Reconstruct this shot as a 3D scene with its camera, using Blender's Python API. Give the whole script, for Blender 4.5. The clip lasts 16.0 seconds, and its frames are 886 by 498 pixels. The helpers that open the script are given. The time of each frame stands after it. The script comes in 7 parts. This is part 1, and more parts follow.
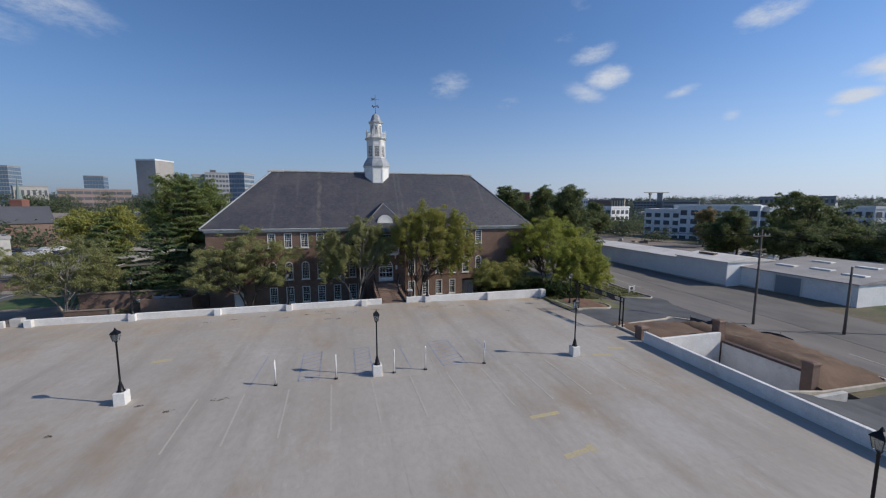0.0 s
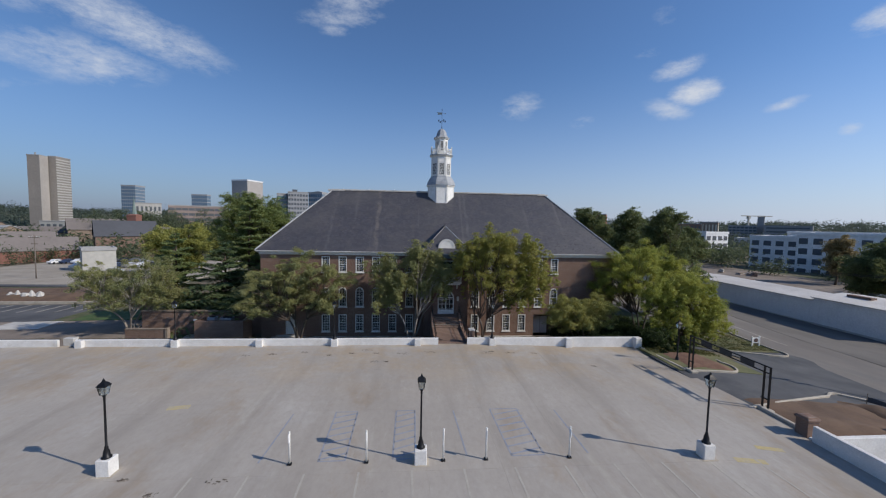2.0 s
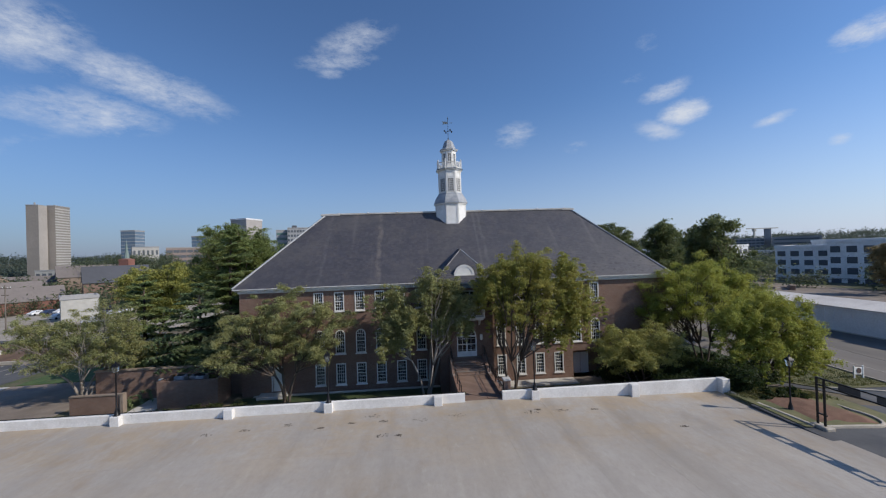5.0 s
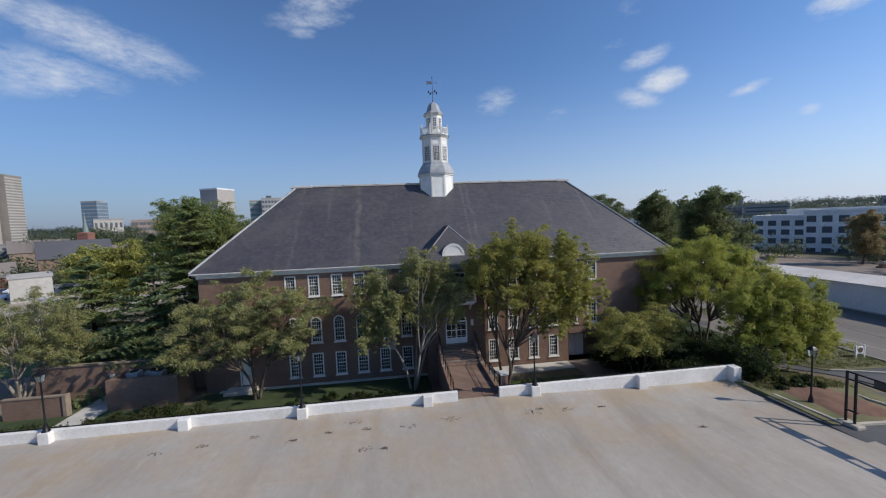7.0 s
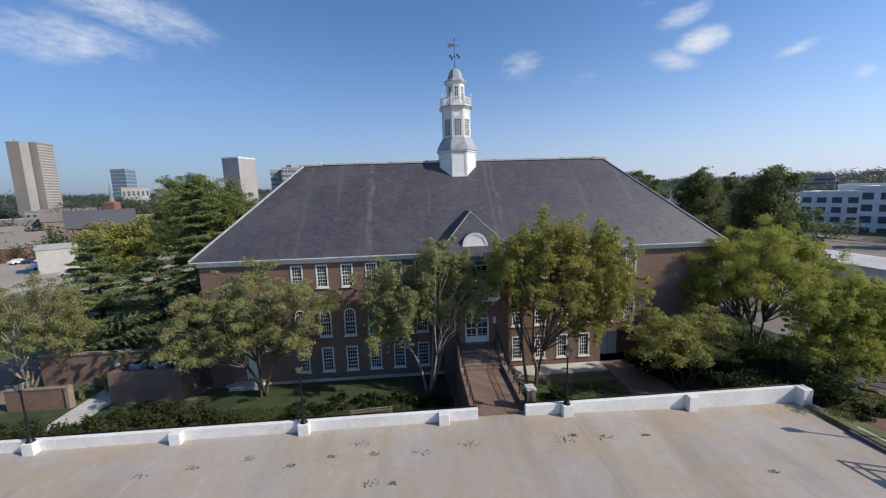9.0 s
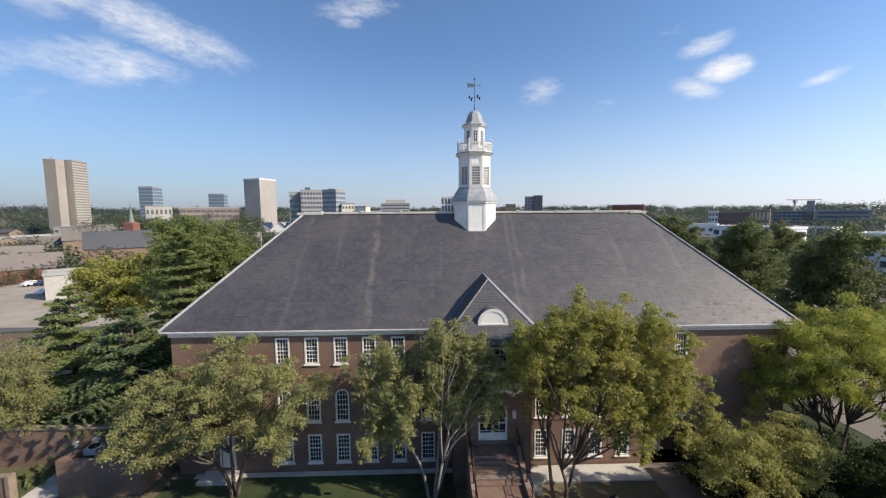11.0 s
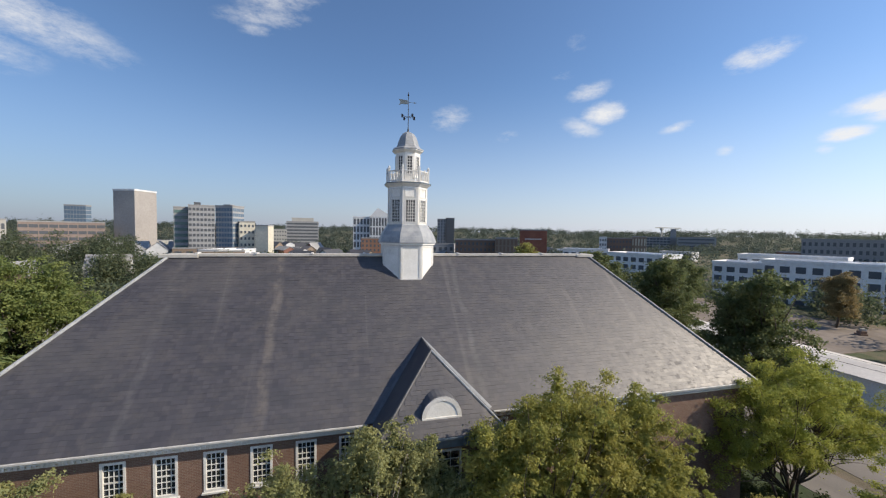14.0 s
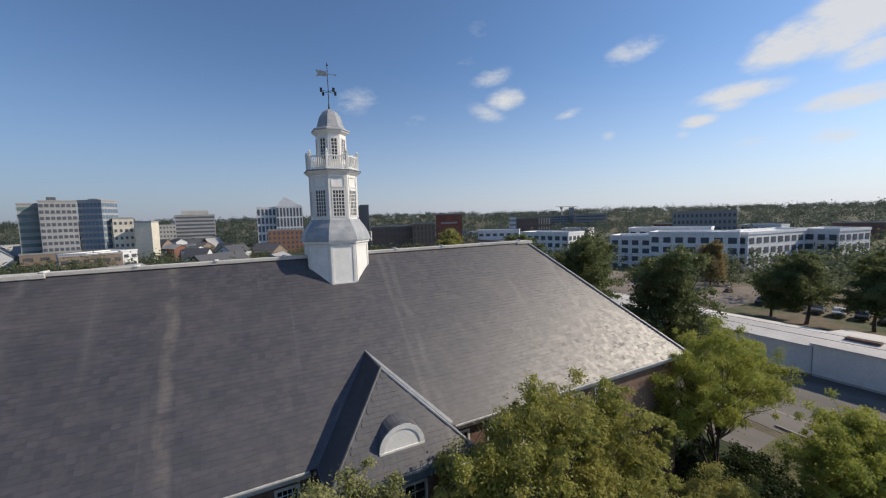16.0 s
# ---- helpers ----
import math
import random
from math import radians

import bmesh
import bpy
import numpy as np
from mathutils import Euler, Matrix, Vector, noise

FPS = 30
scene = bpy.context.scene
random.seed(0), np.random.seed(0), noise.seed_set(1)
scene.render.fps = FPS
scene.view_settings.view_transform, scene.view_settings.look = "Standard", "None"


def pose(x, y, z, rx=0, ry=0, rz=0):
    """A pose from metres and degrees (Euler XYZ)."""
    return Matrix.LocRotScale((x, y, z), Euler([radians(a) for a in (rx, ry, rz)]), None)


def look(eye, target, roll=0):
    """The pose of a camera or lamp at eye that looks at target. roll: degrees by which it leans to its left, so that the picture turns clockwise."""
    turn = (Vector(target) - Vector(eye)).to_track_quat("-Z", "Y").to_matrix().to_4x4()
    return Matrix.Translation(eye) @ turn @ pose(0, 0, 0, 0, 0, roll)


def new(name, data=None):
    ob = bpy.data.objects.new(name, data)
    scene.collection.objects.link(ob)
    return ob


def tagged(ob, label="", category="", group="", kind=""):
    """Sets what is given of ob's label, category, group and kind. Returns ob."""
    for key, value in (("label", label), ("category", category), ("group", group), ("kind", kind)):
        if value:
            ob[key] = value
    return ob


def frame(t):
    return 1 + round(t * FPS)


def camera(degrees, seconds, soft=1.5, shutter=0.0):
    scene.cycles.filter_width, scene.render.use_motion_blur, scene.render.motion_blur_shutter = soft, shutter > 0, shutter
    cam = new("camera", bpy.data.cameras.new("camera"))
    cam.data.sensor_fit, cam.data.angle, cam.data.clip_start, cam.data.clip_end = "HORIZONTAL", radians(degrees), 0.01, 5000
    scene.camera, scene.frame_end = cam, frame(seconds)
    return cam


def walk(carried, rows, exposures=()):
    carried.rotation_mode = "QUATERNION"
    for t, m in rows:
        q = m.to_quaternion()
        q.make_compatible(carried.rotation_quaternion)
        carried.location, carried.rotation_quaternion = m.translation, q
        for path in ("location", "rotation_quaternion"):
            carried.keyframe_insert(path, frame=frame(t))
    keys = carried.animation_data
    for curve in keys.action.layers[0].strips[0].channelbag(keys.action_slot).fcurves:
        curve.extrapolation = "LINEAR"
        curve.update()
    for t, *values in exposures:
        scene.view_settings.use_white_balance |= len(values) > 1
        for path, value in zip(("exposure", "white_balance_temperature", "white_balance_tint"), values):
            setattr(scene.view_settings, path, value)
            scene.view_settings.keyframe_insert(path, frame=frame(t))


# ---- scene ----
cam = camera(98.17, 16.0, soft=1.2)
PATH = [
    (0, (-5.882, -54.642, 11.275), (-5.379, -52.721, 11.042), 0.08),
    (0.5, (-5.378, -53.046, 11.504), (-4.990, -51.097, 11.275), 1.37),
    (1, (-4.984, -51.397, 11.655), (-4.693, -49.426, 11.473), 1.48),
    (1.5, (-4.702, -49.740, 11.741), (-4.487, -47.756, 11.610), 0.74),
    (2, (-4.497, -48.127, 11.721), (-4.334, -46.138, 11.586), 1.10),
    (2.5, (-4.504, -46.505, 11.598), (-4.401, -44.508, 11.562), 2.14),
    (3, (-4.651, -45.045, 11.424), (-4.619, -43.046, 11.465), 2.26),
    (3.2, (-4.802, -44.434, 11.443), (-4.780, -42.435, 11.458), 2.02),
    (5.3, (-5.375, -39.361, 11.033), (-5.174, -37.371, 11.048), -3.31),
    (5.5, (-5.525, -38.949, 11.075), (-5.267, -36.966, 11.059), -2.96),
    (6, (-5.648, -37.930, 11.300), (-5.444, -35.940, 11.259), -4.07),
    (6.5, (-5.574, -36.968, 11.465), (-5.389, -34.976, 11.453), -2.40),
    (7, (-5.425, -36.024, 11.803), (-5.178, -34.045, 11.659), -2.24),
    (7.5, (-5.285, -35.079, 12.140), (-5.011, -33.105, 11.976), -1.49),
    (8, (-5.142, -34.101, 12.497), (-4.778, -32.141, 12.341), -2.22),
    (8.5, (-4.995, -33.145, 12.855), (-4.666, -31.190, 12.592), -2.33),
    (8.7, (-5.003, -32.813, 12.894), (-4.817, -30.844, 12.592), -2.47),
    (10.8, (-4.292, -27.484, 16.063), (-4.237, -25.496, 15.855), -0.54),
    (11, (-4.289, -26.962, 16.154), (-4.232, -24.972, 15.968), -0.34),
    (11.5, (-4.307, -25.401, 16.957), (-4.233, -23.402, 16.946), 1.13),
    (12, (-4.351, -24.021, 17.585), (-4.281, -22.023, 17.606), 0.30),
    (12.5, (-4.497, -22.846, 18.047), (-4.421, -20.848, 18.095), 1.46),
    (13, (-4.626, -21.869, 18.161), (-4.557, -19.870, 18.169), 0.37),
    (13.5, (-4.838, -20.917, 18.037), (-4.636, -18.928, 17.961), 2.94),
    (14, (-5.105, -20.041, 17.879), (-4.595, -18.108, 17.797), 0.84),
    (14.5, (-5.355, -19.090, 17.748), (-4.544, -17.263, 17.684), -0.93),
    (15, (-5.585, -18.264, 17.881), (-4.684, -16.485, 17.731), -3.34),
    (15.5, (-5.672, -17.470, 18.056), (-4.795, -15.684, 17.854), -2.84),
    (16, (-5.628, -16.623, 18.356), (-4.713, -14.851, 18.195), -1.72),
]
EXPOSURES = [(0, -0.1, 6450, 10), (3, -0.05, 6450, 10), (7, 0.05, 6450, 10), (8.5, 0.15, 6450, 10), (11, 0.56, 7300, 10), (11.6, 0.6, 7300, 10), (12.5, 0.5, 7300, 10), (14, 0.35, 7300, 10), (15, 0.06, 7150, 10), (16, 0.06, 7150, 10)]
walk(cam, [(t, look(eye, target, roll)) for t, eye, target, roll in PATH], EXPOSURES)

# ---- light ----
SUN_TO = Vector((0.745, -0.31, 0.588)).normalized()
sun_ob = new("sun", bpy.data.lights.new("sun", "SUN"))
sun_ob.data.energy, sun_ob.data.angle, sun_ob.data.color = 4.0, radians(0.53), (1.0, 0.915, 0.80)
sun_ob.matrix_world = look(SUN_TO * 100, (0, 0, 0))
scene.view_settings.exposure = 0.0

world = bpy.data.worlds.new("world")
scene.world = world
world.use_nodes = True
WN, WL = world.node_tree.nodes, world.node_tree.links
SKY_STRENGTH = 0.1


def wmath(op, a, b=None, c=None, clamp=False):
    n = WN.new("ShaderNodeMath")
    n.operation, n.use_clamp = op, clamp
    for slot, v in enumerate((a, b, c)):
        if v is None:
            continue
        if isinstance(v, (int, float)):
            n.inputs[slot].default_value = v
        else:
            WL.new(v, n.inputs[slot])
    return n.outputs[0]


def build_sky():
    WN.clear()
    out, bg = WN.new("ShaderNodeOutputWorld"), WN.new("ShaderNodeBackground")
    sky, coord = WN.new("ShaderNodeTexSky"), WN.new("ShaderNodeTexCoord")
    sky.sky_type, sky.sun_disc = "NISHITA", False
    sky.sun_elevation = math.asin(SUN_TO.z)
    sky.sun_rotation = math.atan2(SUN_TO.x, SUN_TO.y)
    sky.altitude, sky.air_density, sky.dust_density, sky.ozone_density = 250, 1.0, 0.6, 2.4
    way = coord.outputs["Generated"]
    noise_n = WN.new("ShaderNodeTexNoise")
    stretch = WN.new("ShaderNodeMapping")
    stretch.inputs["Scale"].default_value = (1, 1, 2.4)
    WL.new(way, stretch.inputs[0])
    WL.new(stretch.outputs[0], noise_n.inputs["Vector"])
    noise_n.inputs["Scale"].default_value, noise_n.inputs["Detail"].default_value = 17, 8
    noise_n.inputs["Roughness"].default_value = 0.7

    def dot(v):
        n = WN.new("ShaderNodeVectorMath")
        n.operation = "DOT_PRODUCT"
        WL.new(way, n.inputs[0])
        n.inputs[1].default_value = v
        return n.outputs["Value"]

    total = 0.0

    def cloud(az, el, wide, tall, tilt=0, weight=1.0):
        nonlocal total
        a, e, s = radians(az), radians(el), radians(tilt)
        c = Vector((math.sin(a) * math.cos(e), math.cos(a) * math.cos(e), math.sin(e)))
        right = Vector((math.cos(a), -math.sin(a), 0))
        up = right.cross(c)
        u = (right * math.cos(s) + up * math.sin(s)) / math.sin(radians(wide * 1.12))
        v = (up * math.cos(s) - right * math.sin(s)) / math.sin(radians(tall * 1.4))
        du, dv = dot(u), dot(v)
        r2 = wmath("MULTIPLY_ADD", du, du, wmath("MULTIPLY", dv, dv))
        m = wmath("MULTIPLY", wmath("SUBTRACT", 1.0, r2, clamp=True), wmath("GREATER_THAN", dot(c), 0.2))
        total = wmath("MAXIMUM", total, wmath("MULTIPLY", m, weight))

    cloud(-43.6, 22.7, 6.6, 2.9, -3, 0.75)
    cloud(-41.2, 22.3, 5.7, 1.7, -13, 0.6)
    cloud(-33.0, 20.3, 9.2, 2.1, -11, 0.75)
    cloud(-38.0, 16.3, 7.4, 2.1, 4, 0.7)
    cloud(-47.1, 14.6, 4.9, 1.6, 9, 0.45)
    cloud(-43.5, 12.2, 4.0, 0.7, 25, 0.25)
    cloud(-7.8, 28.7, 5.7, 1.7, 20, 0.62)
    cloud(-10.0, 26.2, 5.7, 1.1, 8, 0.62)
    cloud(-10.9, 24.9, 2.3, 0.9, 7, 0.55)
    cloud(15.7, 16.4, 3.2, 1.5, 8, 0.6)
    cloud(23.8, 14.0, 1.7, 0.7, 6, 0.45)
    cloud(35.0, 19.1, 3.1, 1.0, 11, 0.72)
    cloud(37.0, 16.2, 3.0, 1.3, 5, 1.1)
    cloud(34.1, 14.6, 3.1, 1.1, -14, 0.6)
    cloud(33.4, 25.1, 1.4, 1.1, 21, 0.3)
    cloud(31.4, 21.5, 1.7, 0.8, -16, 0.3)
    cloud(45.6, 13.6, 2.1, 0.6, 11, 0.6)
    cloud(50.7, 10.3, 1.1, 0.6, 1, 0.6)
    cloud(53.3, 19.9, 3.7, 1.2, 7, 0.85)
    cloud(69.2, 17.1, 4.9, 1.9, 17, 1.3)
    cloud(73.7, 18.2, 4.8, 2.8, 19, 1.4)
    cloud(74.8, 14.6, 2.7, 1.3, 12, 1.1)
    cloud(64.6, 13.2, 4.8, 1.0, 2, 1.2)
    cloud(63.7, 12.1, 2.3, 0.7, 3, 0.9)
    cloud(60.6, 10.7, 2.4, 0.7, 7, 1.05)
    cloud(73.7, 10.7, 4.4, 0.9, 5, 1.25)
    cloud(72.4, 7.2, 2.4, 0.8, 1, 0.9)
    cloud(59.3, 9.4, 0.9, 0.5, 3, 0.7)
    cloud(65.9, 7.6, 1.9, 0.5, 4, 0.55)
    cloud(66.7, 18.3, 1.3, 0.6, 12, 0.7)
    cloud(-60, 22, 12, 3.5, -8, 0.7)
    cloud(90, 18, 8, 3, 10, 1.0)

    ragged = wmath("MULTIPLY_ADD", noise_n.outputs[0], 2.35, -1.27)
    dense = wmath("MULTIPLY", wmath("MULTIPLY_ADD", total, 0.95, ragged, clamp=True), wmath("MULTIPLY", total, 1.3, clamp=True))
    mix = WN.new("ShaderNodeMix")
    mix.data_type = "RGBA"
    WL.new(wmath("MULTIPLY", dense, 0.9, clamp=True), mix.inputs[0])
    mix.inputs[7].default_value = (6.6, 7.0, 7.7, 1)
    tint = WN.new("ShaderNodeMix")
    tint.data_type, tint.blend_type = "RGBA", "MULTIPLY"
    tint.inputs[0].default_value = 1.0
    tint.inputs[7].default_value = (0.80, 1.03, 1.30, 1)
    WL.new(sky.outputs[0], tint.inputs[6])
    # pale blue haze that thickens towards the horizon all round
    haze = WN.new("ShaderNodeMix")
    haze.data_type = "RGBA"
    low = wmath("SUBTRACT", 1.0, wmath("MULTIPLY", wmath("ABSOLUTE", dot((0, 0, 1))), 2.6), clamp=True)
    WL.new(wmath("MULTIPLY", wmath("POWER", low, 2.0), 0.85), haze.inputs[0])
    WL.new(tint.outputs[2], haze.inputs[6])
    side = WN.new("ShaderNodeMix")
    side.data_type = "RGBA"
    WL.new(wmath("MULTIPLY_ADD", dot((SUN_TO.x, SUN_TO.y, 0)), 0.6, 0.5, clamp=True), side.inputs[0])
    side.inputs[6].default_value, side.inputs[7].default_value = (2.0, 2.4, 3.9, 1), (6.4, 6.9, 8.4, 1)
    WL.new(side.outputs[2], haze.inputs[7])
    glow = WN.new("ShaderNodeVectorMath")
    glow.operation = "SCALE"
    WL.new(haze.outputs[2], glow.inputs[0])
    WL.new(wmath("MULTIPLY_ADD", dot((SUN_TO.x, SUN_TO.y, 0)), 0.19, 1.0), glow.inputs["Scale"])
    WL.new(glow.outputs[0], mix.inputs[6])
    WL.new(mix.outputs[2], bg.inputs[0])
    bg.inputs[1].default_value = SKY_STRENGTH
    WL.new(bg.outputs[0], out.inputs[0])


build_sky()

# ---- materials ----
def shader(name):
    m = bpy.data.materials.new(name)
    m.use_nodes = True
    return m, m.node_tree.nodes, m.node_tree.links, m.node_tree.nodes["Principled BSDF"]


def mathn(N, L, op, a, b=None, c=None, clamp=False):
    n = N.new("ShaderNodeMath")
    n.operation, n.use_clamp = op, clamp
    for slot, v in enumerate((a, b, c)):
        if v is None:
            continue
        if isinstance(v, (int, float)):
            n.inputs[slot].default_value = v
        else:
            L.new(v, n.inputs[slot])
    return n.outputs[0]


def noisen(N, L, where, scale, detail=4, rough=0.6, squash=(1, 1, 1)):
    mp = N.new("ShaderNodeMapping")
    mp.inputs["Scale"].default_value = squash
    L.new(where, mp.inputs[0])
    n = N.new("ShaderNodeTexNoise")
    n.inputs["Scale"].default_value, n.inputs["Detail"].default_value, n.inputs["Roughness"].default_value = scale, detail, rough
    L.new(mp.outputs[0], n.inputs["Vector"])
    return n.outputs[0]


def mixc(N, L, fac, a, b, blend="MIX"):
    n = N.new("ShaderNodeMix")
    n.data_type, n.blend_type = "RGBA", blend
    for slot, v in ((0, fac), (6, a), (7, b)):
        if isinstance(v, (int, float)):
            n.inputs[slot].default_value = v
        elif isinstance(v, tuple):
            n.inputs[slot].default_value = (*v, 1)
        else:
            L.new(v, n.inputs[slot])
    return n.outputs[2]


def ramp(N, L, fac, lo, hi):
    n = N.new("ShaderNodeMapRange")
    n.interpolation_type = "SMOOTHSTEP"
    L.new(fac, n.inputs[0])
    n.inputs[1].default_value, n.inputs[2].default_value = lo, hi
    return n.outputs[0]


def bumpn(N, L, P, height, strength, dist=0.02):
    b = N.new("ShaderNodeBump")
    b.inputs["Strength"].default_value, b.inputs["Distance"].default_value = strength, dist
    L.new(height, b.inputs["Height"])
    L.new(b.outputs[0], P.inputs["Normal"])


def anyrandom(N, L):
    """A number of its own for each object and each loose piece of a mesh."""
    g, o = N.new("ShaderNodeNewGeometry"), N.new("ShaderNodeObjectInfo")
    return mathn(N, L, "FRACT", mathn(N, L, "ADD", g.outputs["Random Per Island"], o.outputs["Random"]))


def surf(name, c1, c2, scale=1.2, fine=22.0, rough=0.8, bump=0.25, metal=0.0, c3=None, patch=0.25, squash=(1, 1, 1), vary=0.0):
    """Two colours by large blotches, fine grain over them, and now and then a stain of a third."""
    m, N, L, P = shader(name)
    where = N.new("ShaderNodeNewGeometry").outputs["Position"]
    big = ramp(N, L, noisen(N, L, where, scale, 5, 0.62, squash), 0.3, 0.7)
    grain = noisen(N, L, where, fine, 3, 0.7)
    col = mixc(N, L, big, c1, c2)
    if c3:
        stain = ramp(N, L, noisen(N, L, where, scale * 0.45, 6, 0.7, squash), 0.55, 0.75)
        col = mixc(N, L, mathn(N, L, "MULTIPLY", stain, patch), col, c3)
    tone = mathn(N, L, "MULTIPLY_ADD", grain, 0.5, 0.75)
    if vary:
        tone = mathn(N, L, "MULTIPLY", tone, mathn(N, L, "MULTIPLY_ADD", anyrandom(N, L), vary, 1 - vary / 2))
    both = N.new("ShaderNodeCombineColor")
    for s in range(3):
        L.new(tone, both.inputs[s])
    L.new(mixc(N, L, 1.0, col, both.outputs[0], "MULTIPLY"), P.inputs["Base Color"])
    L.new(mathn(N, L, "MULTIPLY_ADD", grain, 0.2, rough - 0.1, clamp=True), P.inputs["Roughness"])
    P.inputs["Metallic"].default_value = metal
    if bump:
        bumpn(N, L, P, grain, bump)
    return m


def plain(name, c, rough=0.5, metal=0.0):
    m, N, L, P = shader(name)
    where = N.new("ShaderNodeNewGeometry").outputs["Position"]
    g = noisen(N, L, where, 6, 4)
    L.new(mixc(N, L, g, tuple(v * 0.8 for v in c), tuple(min(1, v * 1.2) for v in c)), P.inputs["Base Color"])
    P.inputs["Roughness"].default_value, P.inputs["Metallic"].default_value = rough, metal
    return m


def brickwork(name, c1, c2, mortar):
    m, N, L, P = shader(name)
    where = N.new("ShaderNodeNewGeometry").outputs["Position"]
    sep, com = N.new("ShaderNodeSeparateXYZ"), N.new("ShaderNodeCombineXYZ")
    L.new(where, sep.inputs[0])
    L.new(mathn(N, L, "ADD", sep.outputs[0], sep.outputs[1]), com.inputs[0])
    L.new(sep.outputs[2], com.inputs[1])
    b = N.new("ShaderNodeTexBrick")
    L.new(com.outputs[0], b.inputs["Vector"])
    b.inputs["Color1"].default_value, b.inputs["Color2"].default_value, b.inputs["Mortar"].default_value = (*c1, 1), (*c2, 1), (*mortar, 1)
    b.inputs["Scale"].default_value, b.inputs["Brick Width"].default_value, b.inputs["Row Height"].default_value = 1.0, 0.21, 0.076
    b.inputs["Mortar Size"].default_value, b.inputs["Bias"].default_value = 0.007, -0.1
    big = ramp(N, L, noisen(N, L, where, 0.35, 5), 0.3, 0.75)
    dark = mixc(N, L, mathn(N, L, "MULTIPLY", big, 0.45), b.outputs["Color"], tuple(v * 0.55 for v in c1))
    L.new(dark, P.inputs["Base Color"])
    P.inputs["Roughness"].default_value = 0.88
    bumpn(N, L, P, b.outputs["Fac"], -0.35, 0.012)
    return m


def leafy(name, c1, c2, c3):
    """Leaves: each takes its own tint, thin enough to let some sun through."""
    m, N, L, P = shader(name)
    r = anyrandom(N, L)
    where = N.new("ShaderNodeNewGeometry").outputs["Position"]
    clump = ramp(N, L, noisen(N, L, where, 0.55, 3), 0.35, 0.65)
    col = mixc(N, L, r, c1, c2)
    col = mixc(N, L, mathn(N, L, "MULTIPLY", clump, 0.6), col, c3)
    L.new(col, P.inputs["Base Color"])
    P.inputs["Roughness"].default_value = 0.6
    P.inputs["Specular IOR Level"].default_value = 0.25
    thin, mix = N.new("ShaderNodeBsdfTranslucent"), N.new("ShaderNodeMixShader")
    L.new(col, thin.inputs[0])
    mix.inputs[0].default_value = 0.5
    L.new(P.outputs[0], mix.inputs[1])
    L.new(thin.outputs[0], mix.inputs[2])
    L.new(mix.outputs[0], N["Material Output"].inputs[0])
    return m


